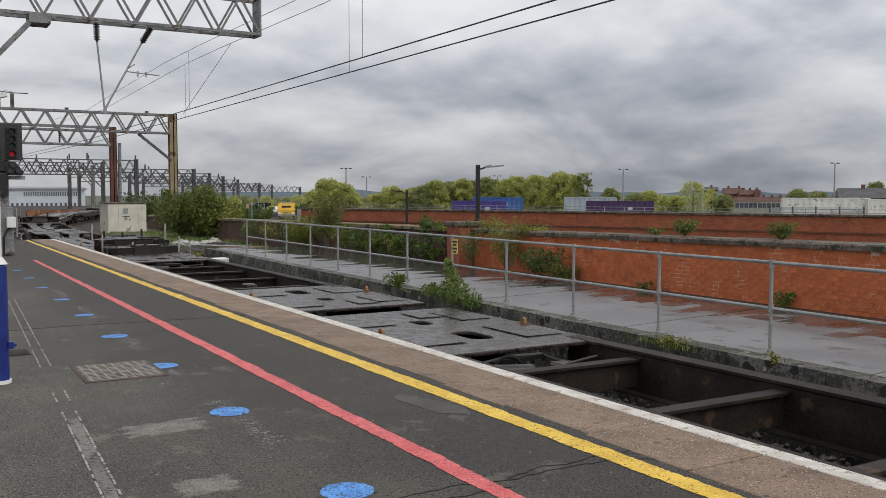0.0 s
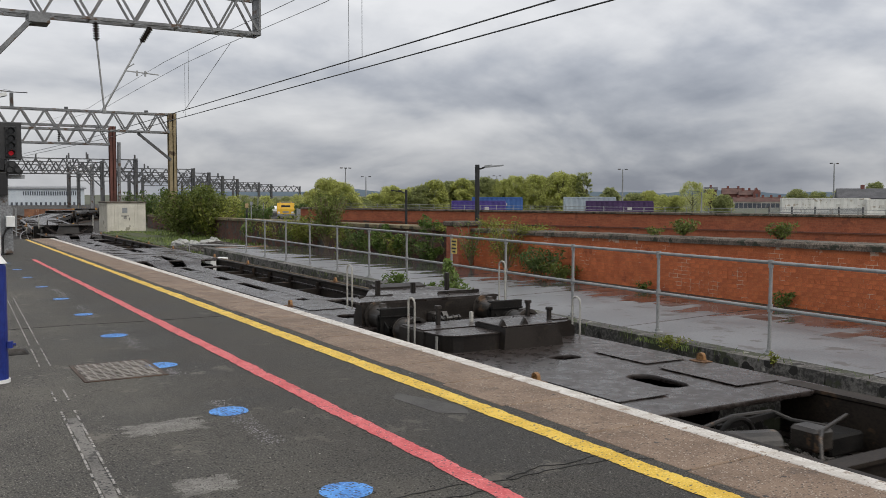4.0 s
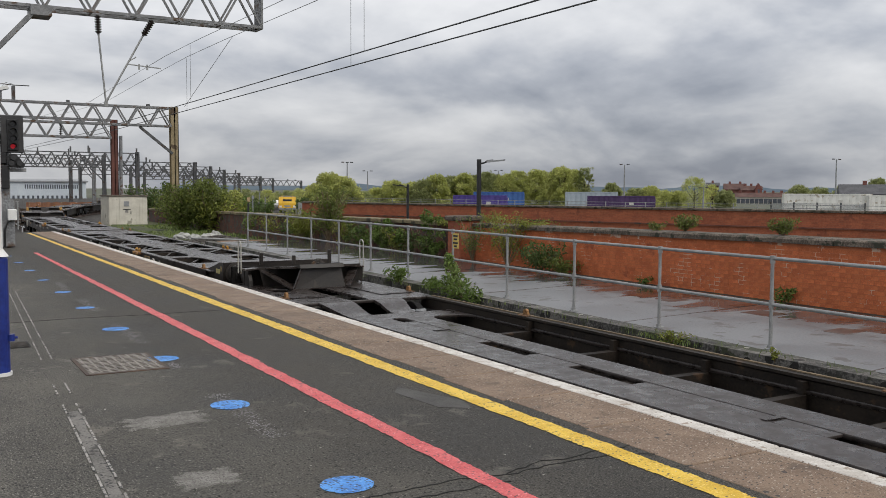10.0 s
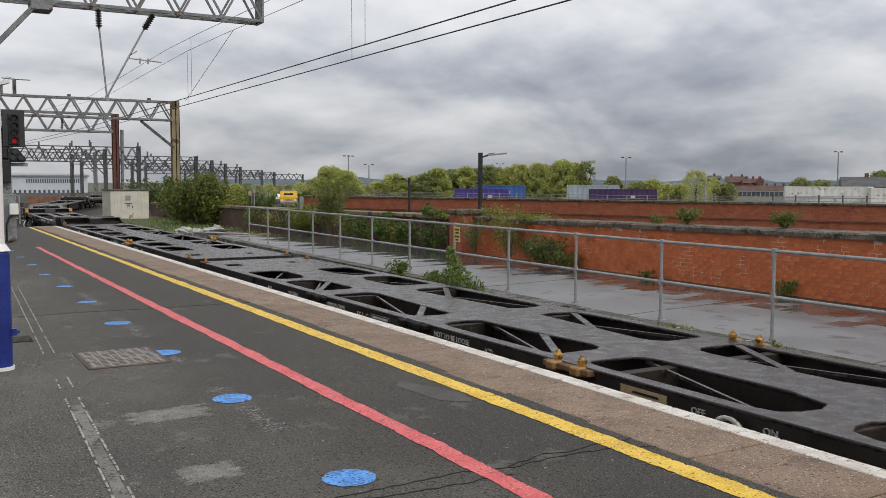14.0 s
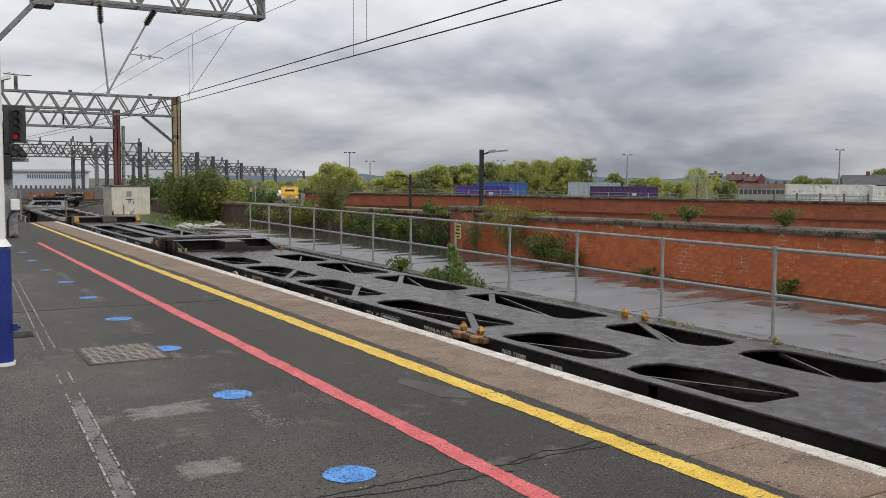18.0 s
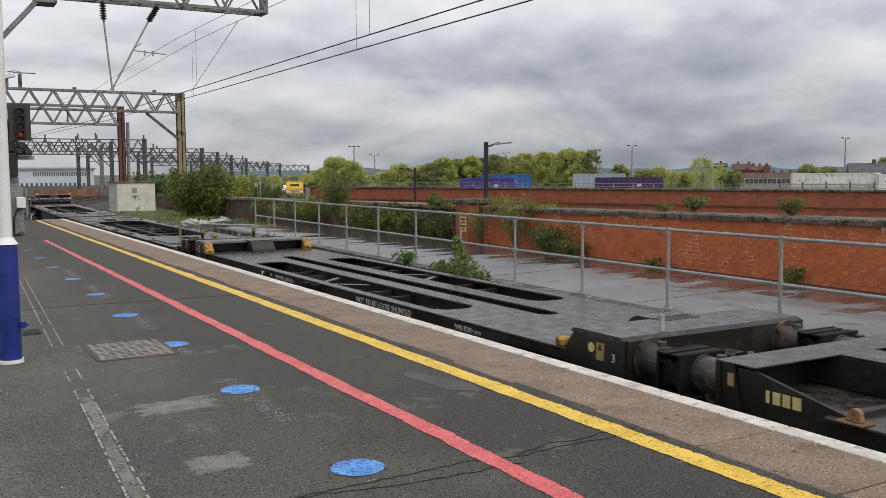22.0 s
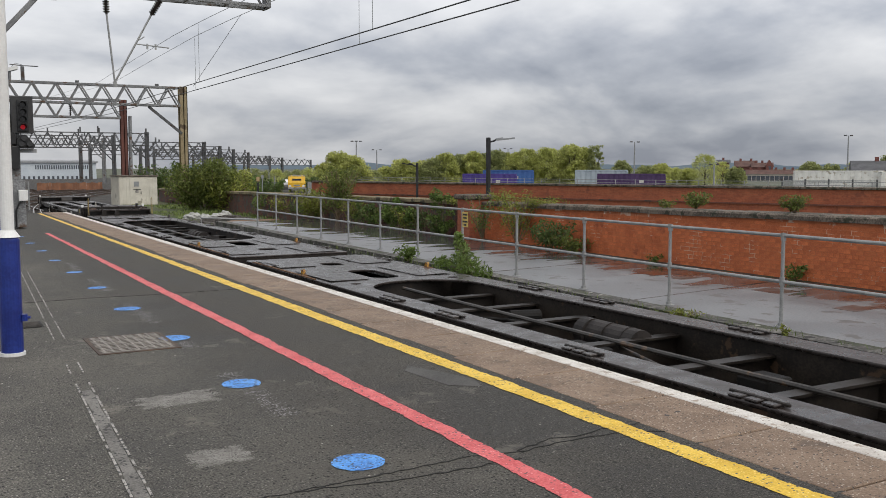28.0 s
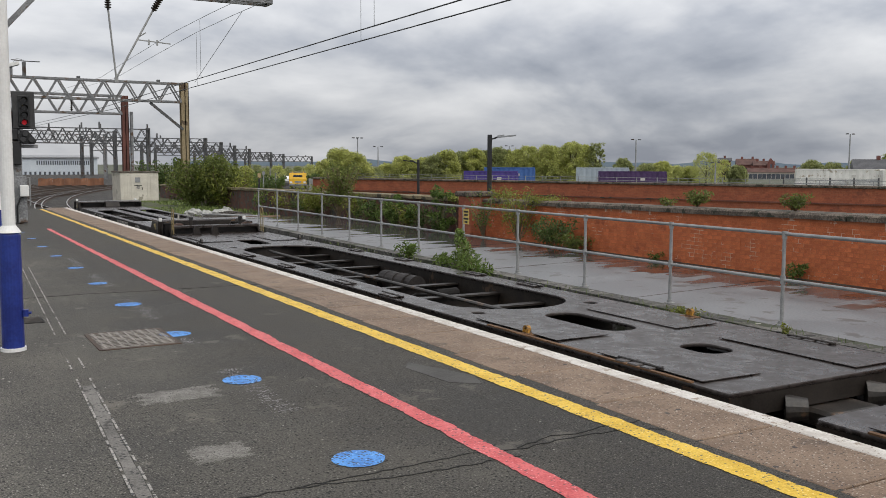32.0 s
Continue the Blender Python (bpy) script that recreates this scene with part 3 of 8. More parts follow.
def prism(bm, pts, axis, a, b):
    """A polygon in the two other axes, drawn out from a to b along the axis."""
    def put(u, v, w):
        return {"x": (w, u, v), "y": (u, w, v), "z": (u, v, w)}[axis]
    lo = [bm.verts.new(put(u, v, a)) for u, v in pts]
    hi = [bm.verts.new(put(u, v, b)) for u, v in pts]
    bm.faces.new(lo[::-1])
    bm.faces.new(hi)
    n = len(pts)
    for i in range(n):
        bm.faces.new((lo[i], lo[(i + 1) % n], hi[(i + 1) % n], hi[i]))
    bmesh.ops.recalc_face_normals(bm, faces=bm.faces[:])
    return bm


def rrect(x0, x1, y0, y1, r, n=5):
    """A rectangle with rounded corners."""
    x0, x1, y0, y1 = min(x0, x1), max(x0, x1), min(y0, y1), max(y0, y1)
    r = min(r, (x1 - x0) / 2 - 1e-4, (y1 - y0) / 2 - 1e-4)
    out = []
    for cx, cy, a0 in ((x1 - r, y1 - r, 0), (x0 + r, y1 - r, 90), (x0 + r, y0 + r, 180), (x1 - r, y0 + r, 270)):
        for i in range(n + 1):
            a = radians(a0 + 90 * i / n)
            out.append((cx + r * math.cos(a), cy + r * math.sin(a)))
    return out


def plate(outer, holes, top, thick, mat):
    """A flat plate with openings cut through it, slightly eased edges."""
    cu = bpy.data.curves.new("plate", "CURVE")
    cu.dimensions, cu.fill_mode = "2D", "BOTH"
    cu.extrude = thick / 2 - 0.004
    cu.bevel_depth, cu.bevel_resolution, cu.offset = 0.004, 0, -0.004
    for pts in (outer, *holes):
        sp = cu.splines.new("POLY")
        sp.points.add(len(pts) - 1)
        for p, (x, y) in zip(sp.points, pts):
            p.co = (x, y, 0, 1)
        sp.use_cyclic_u = True
    ob = bpy.data.objects.new("plate", cu)
    me = bpy.data.meshes.new_from_object(ob)
    bpy.data.objects.remove(ob)
    bm = bmesh.new()
    bm.from_mesh(me)
    bmesh.ops.remove_doubles(bm, verts=bm.verts[:], dist=0.0006)
    bm.to_mesh(me)
    bm.free()
    me.transform(Matrix.Translation((0, 0, top - thick / 2)))
    me.materials.clear()
    me.materials.append(mat)
    return me


def lettering(body, size, at, mat, parent, name="lettering", stretch=1.0, depth=0.002):
    """Painted words on a face that looks towards -x; they read towards -y."""
    cu = bpy.data.curves.new("words", "FONT")
    cu.body, cu.size, cu.extrude = body, size, depth
    cu.resolution_u = 2
    ob = bpy.data.objects.new("words", cu)
    me = bpy.data.meshes.new_from_object(ob)
    bpy.data.objects.remove(ob)
    turn = Matrix(((0, 0, -1, at[0]), (-stretch, 0, 0, at[1]), (0, 1, 0, at[2]), (0, 0, 0, 1)))
    me.transform(turn)
    me.materials.clear()
    me.materials.append(mat)
    return part(name, me, None, parent)


def leaf_mesh(points, size, rng, long=1.0, up=0.3):
    """Many small folded leaves at given points, in one mesh."""
    verts, faces = [], []
    for p in points:
        n = Vector((rng.gauss(0, 1), rng.gauss(0, 1), rng.gauss(0, 1) + up)).normalized()
        t = n.orthogonal().normalized()
        t = Matrix.Rotation(rng.uniform(0, 6.28), 3, n) @ t
        b = n.cross(t)
        s = size * rng.uniform(0.6, 1.3)
        i = len(verts)
        p = Vector(p)
        tip, root = p + t * s * long, p - t * s * long
        verts += [root, p + b * s * .5 + n * s * .18, tip, p - b * s * .5 + n * s * .18]
        faces += [(i, i + 1, i + 2), (i, i + 2, i + 3)]
    me = bpy.data.meshes.new("leaves")
    me.from_pydata(verts, [], faces)
    return me


def clump_points(rng, n, centres, spread):
    out = []
    for _ in range(n):
        c, r = centres[rng.randrange(len(centres))]
        d = Vector((rng.gauss(0, 1), rng.gauss(0, 1), rng.gauss(0, 1)))
        d = d.normalized() * (rng.random() ** 0.45) * r
        out.append(Vector(c) + Vector((d.x, d.y, d.z * spread)))
    return out

# ---- the large structure ----
EDGE = 4.80          # platform edge
XC = 6.45            # centre line of the train's track
RAIL_Z = -0.95
BEND = 45.0          # the track is straight up to here, then bends to the right
RADIUS = 160.0


def track_at(u, off=0.0):
    """Place and heading (radians, from +y towards +x) on the track's centre line at length u, off metres to its right."""
    if u <= BEND:
        return XC + off, u, 0.0
    a = (u - BEND) / RADIUS
    r = RADIUS - off
    return XC + RADIUS - r * math.cos(a), BEND + r * math.sin(a), a


def strip(pts, z, mat, name, parent=None):
    bm = bmesh.new()
    bm.faces.new([bm.verts.new((x, y, z)) for x, y in pts])
    return part(name, bm, mat, parent)


# far ground, one sheet to the horizon
ground = part("ground", boxed(-1500, 2500, -1500, 3500, -2.2, -1.76), M_FIELD)
tagged(ground, "flat far ground of grass and yards", "ground", kind="structure")

# platform body and surface
platform = tagged(new("platform"), "dark asphalt station platform with painted lines", "platform", kind="structure")
part("platform_surface", boxed(-9, 4.022, -14, 36.5, -1.7, 0.0), M_ASPHALT, platform)
part("platform_riser", boxed(4.022, 4.72, -14, 36.5, -1.7, -0.09), M_RISER, platform)

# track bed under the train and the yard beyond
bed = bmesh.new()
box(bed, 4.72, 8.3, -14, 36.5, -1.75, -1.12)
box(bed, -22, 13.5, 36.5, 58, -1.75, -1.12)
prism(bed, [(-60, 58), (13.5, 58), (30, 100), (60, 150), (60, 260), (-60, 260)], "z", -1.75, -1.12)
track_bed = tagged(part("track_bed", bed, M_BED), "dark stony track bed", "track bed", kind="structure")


def rail_line(name, off, n, label, u0=-12.0, step=2.5, z=RAIL_Z, drift=0.0):
    root = tagged(new(name), label, "rail", kind="structure")
    for side in (-0.753, 0.753):
        bm, top = bmesh.new(), bmesh.new()
        rings, tops = [], []
        for i in range(n):
            x, y, a = track_at(u0 + i * step, off + side + drift * min(1.0, i / 14) ** 1.6)
            c, s = math.cos(a), math.sin(a)
            prof = [(-.07, -.16), (.07, -.16), (.07, -.145), (.012, -.12), (.012, -.04), (.035, -.03), (.035, 0.0), (-.035, 0.0),
                    (-.035, -.03), (-.012, -.04), (-.012, -.12), (-.07, -.145)]
            rings.append([bm.verts.new((x + u * c, y - u * s, z + v)) for u, v in prof])
            tops.append([top.verts.new((x + u * c, y - u * s, z + 0.003)) for u in (-.03, .03)])
        for r0, r1 in zip(rings, rings[1:]):
            for k in range(12):
                bm.faces.new((r0[k], r0[(k + 1) % 12], r1[(k + 1) % 12], r1[k]))
        for r0, r1 in zip(tops, tops[1:]):
            top.faces.new((r0[0], r0[1], r1[1], r1[0]))
        bmesh.ops.recalc_face_normals(bm, faces=bm.faces[:])
        bar_ = part("rail", bm, M_RAIL, root)
        part("rail_head", top, M_RAILTOP, bar_)
    return root


rail_line("running_rails", 0.0, 60, "rusty running rails with bright heads")
for k, off in enumerate((-3.4, -6.8, -10.2, -1.9, -8.4, -13.6, -17.0)):
    rail_line("yard_rails", off, 34, "curved yard rails beyond the platform end", u0=38.0, z=RAIL_Z)
for off, u0, drift in ((0.0, 41.0, -3.4), (-3.4, 46.0, -3.4), (-6.8, 40.0, 3.4), (-10.2, 44.0, 3.4), (-3.4, 58.0, 3.4)):
    rail_line("turnout_rails", off, 15, "curved turnout rails crossing between the yard tracks", u0=u0, z=RAIL_Z + .004, drift=drift)
tie_v, tie_f = [], []
for off in (-3.4, -6.8, -10.2, -13.6):
    for k in range(86):
        x, y, a = track_at(39 + k * .8, off)
        c, q = math.cos(a), math.sin(a)
        i = len(tie_v)
        tie_v += [(x + u * c + v * q, y - u * q + v * c, z) for z in (-1.13, -1.10) for u, v in ((-1.25, -.12), (1.25, -.12), (1.25, .12), (-1.25, .12))]
        tie_f += [(i + 4, i + 5, i + 6, i + 7)] + [(i + m, i + (m + 1) % 4, i + 4 + (m + 1) % 4, i + 4 + m) for m in range(4)]
tie_me = bpy.data.meshes.new("yard_sleepers")
tie_me.from_pydata(tie_v, [], tie_f)
tagged(part("yard_sleepers", tie_me, M_SLEEPER), "dark timber sleepers of the yard tracks", "sleepers", kind="stuff")

# sleepers: the near ones singly, on one mesh
sleeper_me = mesh_of(boxed(-1.25, 1.25, -.12, .12, -.17, 0.0, bevel=0.02), "sleeper")
sleeper_me.materials.append(M_SLEEPER)
for k in range(-6, 80):
    x, y, a = track_at(k * 0.7)
    s = new("sleeper", sleeper_me)
    s.parent = track_bed
    s.matrix_basis = pose(x, y, -1.10, 0, 0, -math.degrees(a))

# ballast: loose stones beside and between the rails where the train's wells let one see them
rng = random.Random(7)
bal_v, bal_f = [], []
cube_f = [(0, 1, 2), (0, 2, 3), (0, 3, 4), (0, 4, 1), (5, 2, 1), (5, 3, 2), (5, 4, 3), (5, 1, 4)]
for _ in range(9000):
    y = 1.5 + 22 * rng.random() ** 1.4
    x = rng.uniform(4.85, 8.15)
    s = rng.uniform(.022, .045)
    i = len(bal_v)
    z = -1.105 + rng.uniform(-.01, .07)
    a = rng.uniform(0, 6.28)
    for px, py, pz in ((0, 0, 1), (1, .2, .1), (.1, 1, -.1), (-1, -.1, .2), (-.2, -1, 0), (0, .1, -1)):
        px, py = px * math.cos(a) - py * math.sin(a), px * math.sin(a) + py * math.cos(a)
        bal_v.append((x + px * s * rng.uniform(.7, 1.4), y + py * s * rng.uniform(.7, 1.4), z + pz * s * rng.uniform(.6, 1.1)))
    bal_f += [tuple(i + q for q in f) for f in cube_f]
bal_me = bpy.data.meshes.new("ballast")
bal_me.from_pydata(bal_v, [], bal_f)
tagged(part("ballast", bal_me, M_BALLAST), "grey broken ballast stones", "ballast", kind="stuff")

# concrete walkway on the other side, with its edge and joints


def walk_x(y):
    return 8.15 + 0.028 * (y - 6)


walkway = tagged(new("walkway"), "wet grey concrete walkway with rust-red stains and painted wall reflection", "walkway", kind="structure")
bm = bmesh.new()
prism(bm, [(walk_x(-14) + .3, -14), (12.9, -14), (13.4, 31.0), (walk_x(31) + .3, 31.0)], "z", -1.7, -0.2)
part("walkway_slab", bm, M_CONCRETE, walkway)
for k in range(16):
    y0, y1 = -13.5 + k * 2.8, -13.5 + k * 2.8 + 2.785
    bm = bmesh.new()
    prism(bm, [(walk_x(y0), y0), (walk_x(y0) + .3, y0), (walk_x(y1) + .3, y1), (walk_x(y1), y1)], "z", -1.7, -0.185)
    part("edge_block", bm, M_CONC_EDGE, walkway)
bm = bmesh.new()
for k in range(9):
    y = -2 + 3.9 * k
    bar(bm, (walk_x(y) + .31, y, -0.198), (12.3, y + .5, -0.198), 0.008, 0.005)
part("joint_line", bm, M_STAIN_REFLECT, walkway)


def wall_x(y):
    return 12.42 + 0.022 * (y - 8)


# Dark strip of uneven width along the foot of the wall.
bm = bmesh.new()
rows = []
for k in range(115):
    y = -14 + k * .3
    w = .16 + .06 * noise.noise((y * .8, 4.0, 0)) + .03 * noise.noise((y * 3.1, 8.0, 0))
    rows.append([bm.verts.new((wall_x(y) - w, y, -.1985)), bm.verts.new((wall_x(y) + .05, y, -.190))])
for ra, rb in zip(rows, rows[1:]):
    bm.faces.new((ra[0], rb[0], rb[1], ra[1])[::-1])
part("gutter", bm, M_FOOT_STRIP, walkway)
# Rusty pavers whose colour also stands for the mirrored brick wall.
paver_rng = random.Random(17)
for i in range(4):
    for k in range(22):
        x, y = 10.35 + i * .50, 2.2 + k * .66 + (i % 2) * .3
        if paver_rng.random() < .04 + .16 * i and x + .5 < wall_x(y) - .05:
            w = paver_rng.uniform(.3, .95)
            bm = bmesh.new()
            prism(bm, [(x, y), (x + .49, y + .03), (x + .49, y + .64 * w + .03), (x, y + .64 * w)], "z", -.21, -.1975)
            part("stained_paver", bm, M_STAIN_REFLECT, walkway)

# lower brick wall with stone coping


def wall_top(y):
    return 1.0 - 0.0115 * y


def sloped_wall(name, y0, y1, xoff, thick, zb, dz, mat, parent, n=12):
    bm = bmesh.new()
    rows = []
    for i in range(n + 1):
        y = y0 + (y1 - y0) * i / n
        x, z = wall_x(y) + xoff, wall_top(y) + dz
        rows.append([bm.verts.new(p) for p in ((x, y, zb), (x, y, z), (x + thick, y, z), (x + thick, y, zb))])
    for a, b in zip(rows, rows[1:]):
        for k in range(4):
            bm.faces.new((a[k], a[(k + 1) % 4], b[(k + 1) % 4], b[k]))
    bm.faces.new(rows[0])
    bm.faces.new(rows[-1])
    bmesh.ops.recalc_face_normals(bm, faces=bm.faces[:])
    return part(name, bm, mat, parent)


brick_wall = tagged(new("wall_east"), "orange-red brick wall under a weathered stone coping", "wall", kind="structure")
sloped_wall("wall_core", -14, 20.0, 0.0, 0.45, -1.75, -0.10, M_MORTAR, brick_wall)
far_wall = tagged(new("wall_east_far"), "sooty overgrown brick wall with a pale coping", "wall", kind="structure")
sloped_wall("wall_core", 20.9, 62, 0.25, 0.45, -1.75, -0.13, M_WALL_FAR, far_wall)
for k in range(27):
    y0, y1 = 20.9 + k * 1.52, 20.9 + k * 1.52 + 1.505
    bm = prism(bmesh.new(), [(wall_x(y0) + .17, -.11), (wall_x(y0) + .17, -.02), (wall_x(y0) + .2, .0), (wall_x(y0) + .77, .0), (wall_x(y0) + .77, -.11)], "y", y0, y1)
    for v in bm.verts:
        v.co.z += wall_top(v.co.y) + rng.uniform(-.006, .006)
        v.co.x += wall_x(v.co.y) - wall_x(y0)
    part("coping_stone", bm, M_TAN_STONE, far_wall)
for k in range(28):
    y0 = -13.8 + k * 1.21
    y1 = y0 + 1.2
    bm = bmesh.new()
    zz = -0.105
    prism(bm, [(wall_x(y0) - .07, zz), (wall_x(y0) - .07, -.03), (wall_x(y0) - .03, .0), (wall_x(y0) + .5, .0), (wall_x(y0) + .5, zz)], "y", y0, y1)
    for v in bm.verts:
        v.co.z += wall_top(v.co.y) + rng.uniform(-.008, .008)
        v.co.x += wall_x(v.co.y) - wall_x(y0)
    part("coping_stone", bm, M_STONE, brick_wall)

# brick pier between the two stretches of wall
pier = tagged(new("brick_pier"), "brick pier with a broad grey stone cap", "pier", kind="structure")
pier.matrix_basis = pose(12.25, 20.4, -0.2)
part("shaft", boxed(.02, .62, -.30, .30, -1.5, 1.02), M_WALL2, pier)
part("stone_cap", boxed(-.06, .72, -.38, .38, 1.02, 1.15, bevel=0.03), M_STONE, pier)

# upper parapet wall beyond, on its own line
W2A, W2B = (37.0, 5.2), (19.2, 50.5)
w2len = .977 * math.hypot(W2B[0] - W2A[0], W2B[1] - W2A[1])
wall_upper = tagged(new("wall_upper"), "long red brick parapet wall of a raised road", "wall", kind="structure")
wall_upper.matrix_basis = pose(W2A[0], W2A[1], 0, 0, 0, math.degrees(math.atan2(W2B[1] - W2A[1], W2B[0] - W2A[0])) - 90)
part("wall_core", boxed(0, .5, -25, w2len, -1.78, 0.80), M_WALL2, wall_upper)
part("string_course", boxed(-.06, .02, -25, w2len, 0.18, 0.24), M_OLD_BRICK, wall_upper)
for k in range(24):
    part("coping_stone", boxed(-.07, .57, -25 + k * 3.1, min(w2len, -25 + k * 3.1 + 3.08), 0.80, 0.90, bevel=0.02), M_STONE, wall_upper)

# ---- platform markings and furniture ----
for k in range(52):
    y0 = -13.46 + k * .965
    part("coping_slab", boxed(rng.uniform(3.955, 4.02), 4.64, y0, y0 + .945, -0.085, 0.004, bevel=0.007), M_COPING, platform)
    part("white_edge_slab", boxed(4.646, EDGE, y0, y0 + .952, -0.085, 0.005, bevel=0.006), M_WHITE_EDGE, platform)


def wavy_line(name, xc, half, y0, y1, mat, label):
    bm = bmesh.new()
    prev = None
    n = int((y1 - y0) / 0.025)
    for i in range(n + 1):
        y = y0 + (y1 - y0) * i / n
        w1 = noise.noise((y * 2.3, xc, 0)) * .02 + noise.noise((y * 9, xc, 4)) * .008 + rng.uniform(-.006, .006)
        w2 = noise.noise((y * 2.3, xc, 9)) * .02 + noise.noise((y * 9, xc, 7)) * .008 + rng.uniform(-.006, .006)
        thin = 1 if y < 12 else max(.72, 1 - (y - 12) * .03)
        cur = [bm.verts.new((xc + s * half * thin + w, y, 0.004)) for s, w in ((-1, w1), (1, w2))]
        if prev:
            bm.faces.new((prev[0], prev[1], cur[1], cur[0]))
        prev = cur
    return tagged(part(name, bm, mat), label, "floor marking", kind="structure")


wavy_line("yellow_line", 3.79, 0.086, -14, 36.0, M_YELLOW, "worn yellow safety line painted on the platform")
wavy_line("red_line", 2.79, 0.066, -14, 25.0, M_RED, "worn red line painted on the platform")
for k in range(-3, 14):
    bm = bmesh.new()
    y = 4.58 + 2.155 * k
    pts = []
    for i in range(28):
        a = 2 * math.pi * i / 28
        r = (0.150 if y < 12 else 0.125 if y < 17 else 0.10) + 0.012 * noise.noise((math.cos(a) * 3, math.sin(a) * 3, k * 3.3))
        pts.append((2.07 + .012 * (k % 3) + r * math.cos(a), y + r * math.sin(a)))
    bm.faces.new([bm.verts.new((px, py, 0.0045)) for px, py in pts])
    tagged(part("blue_dot", bm, M_BLUE_DOT), "worn blue distance dot painted on the platform", "floor marking", "blue distance dots")


def worn_patch(x0, x1, y0, y1, seed):
    q = random.Random(seed)
    bm = bmesh.new()
    for _ in range(int(15000 * (x1 - x0) * (y1 - y0) / .19)):
        u, v = q.uniform(-1.25, 1.25), q.uniform(-1.25, 1.25)
        edge = max(abs(u), abs(v)) + .35 * noise.noise((u * 2.5, v * 2.5, seed))
        if q.random() > min(1, max(0, (1.08 - edge) / .35)) * .9:
            continue
        x, y = (x0 + x1) / 2 + u * (x1 - x0) / 2, (y0 + y1) / 2 + v * (y1 - y0) / 2
        r, a = q.uniform(.002, .0065), q.uniform(0, 1.57)
        zf = .0009 + q.random() * .0010
        bm.faces.new([bm.verts.new((x + r * math.cos(a + 1.57 * k), y + r * math.sin(a + 1.57 * k), zf)) for k in range(4)])
    return tagged(part("worn_patch", bm, M_PATCH), "pale worn patch in the asphalt", "floor marking", kind="structure")


worn_patch(1.27, 1.82, 6.33, 6.68, 1)
worn_patch(1.26, 1.60, 4.93, 5.22, 2)
bm = bmesh.new()
fill = bmesh.new()
for y0, y1 in ((3.2, 7.1),):
    n = int((y1 - y0) / .08)
    rows = []
    for k in range(n + 1):
        y = y0 + (y1 - y0) * k / n
        w = .036 + .016 * noise.noise((y * 3, 1, 0))
        rows.append([fill.verts.new((.952 + .045 * (y - 5.6) + q * w, y, .0028)) for q in (-1, 1)])
    for ra, rb in zip(rows, rows[1:]):
        fill.faces.new((ra[0], ra[1], rb[1], rb[0]))
tagged(part("trench_fill", fill, M_TRENCH), "pale cement-filled cable trench in the asphalt", "floor marking", kind="structure")
for y0, y1 in ((3.2, 7.35), (7.75, 8.2), (9.4, 10.5), (10.8, 15.8)):
    for o in (-.047, .047):
        yy = y0
        while yy < y1:
            L = rng.uniform(.1, .45)
            ye = min(yy + L, y1)
            bar(bm, (.952 + .045 * (yy - 5.6) + o, yy, 0.003), (.952 + .045 * (ye - 5.6) + o, ye, 0.003), .014, .003)
            yy += L + rng.uniform(.02, .1)
tagged(part("worn_line", bm, M_OLD_WHITE), "flaking pair of white lines on the asphalt", "floor marking", kind="structure")
bm = bmesh.new()
for way in (((1.2, 4.30), (2.0, 4.32), (2.62, 4.36), (2.96, 4.29), (3.4, 4.32), (3.69, 4.31), (4.02, 4.17)),
            ((2.96, 4.31), (3.28, 4.42), (3.43, 4.37), (3.66, 4.42), (4.02, 4.40)), ((1.6, 4.31), (2.2, 4.20), (2.9, 4.18))):
    for (ax, ay), (bx, by) in zip(way, way[1:]):
        n = max(2, int((bx - ax) / .05))
        px, py = ax, ay
        for k in range(1, n + 1):
            qx, qy = ax + (bx - ax) * k / n, ay + (by - ay) * k / n + (rng.uniform(-.016, .016) if k < n else 0)
            bar(bm, (px, py, 0.0015), (qx, qy, 0.0015), rng.uniform(.005, .012), .004)
            px, py = qx, qy
px, py = -2.0, 12.2
for k in range(50):
    qx, qy = px + .12, py + rng.uniform(-.02, .02)
    bar(bm, (px, py, 0.0015), (qx, qy, 0.0015), .008, .004)
    px, py = qx, qy
tagged(part("crack", bm, M_CRACK), "thin cracks in the asphalt", "crack", kind="structure")
gully = tagged(new("gully_grate"), "small dark drain grate in the platform", "grate")
gully.matrix_basis = pose(.86, 10.2, 0)
part("frame", boxed(0, .22, 0, .4, -.05, .004), M_SHADED_GREASE, gully)
for k in range(6):
    part("bar", boxed(.02, .20, .03 + k * .06, .06 + k * .06, .004, .009), M_RISER, gully)
# patched trench strip
bm = bmesh.new()
prism(bm, [(3.48, 6.68), (3.70, 6.0), (3.62, 5.75), (3.42, 5.9), (3.36, 6.5)], "z", 0.0, 0.003)
tagged(part("asphalt_patch", bm, material("grey_asphalt_patch", (0.048, 0.045, 0.041), (0.082, 0.077, 0.071), 0.7, scale=3, fine=90, bump=0.4)),
       "greyish repair patch beside the yellow line", "floor marking", kind="structure")

rq = random.Random(91)
ghost = bmesh.new()
for _ in range(5200):
    y = rq.uniform(4.4, 17)
    if noise.noise((y * .7, 2.0, 5.0)) < -.02:
        continue
    x = 2.065 + .013 * (y - 5) + rq.gauss(0, .045)
    r, a = rq.uniform(.002, .007), rq.uniform(0, 1.57)
    ghost.faces.new([ghost.verts.new((x + r * math.cos(a + 1.57 * k), y + 1.8 * r * math.sin(a + 1.57 * k), .0009)) for k in range(4)])
tagged(part("faded_line", ghost, M_GHOST), "faded trace of an old painted line", "floor marking", kind="structure")

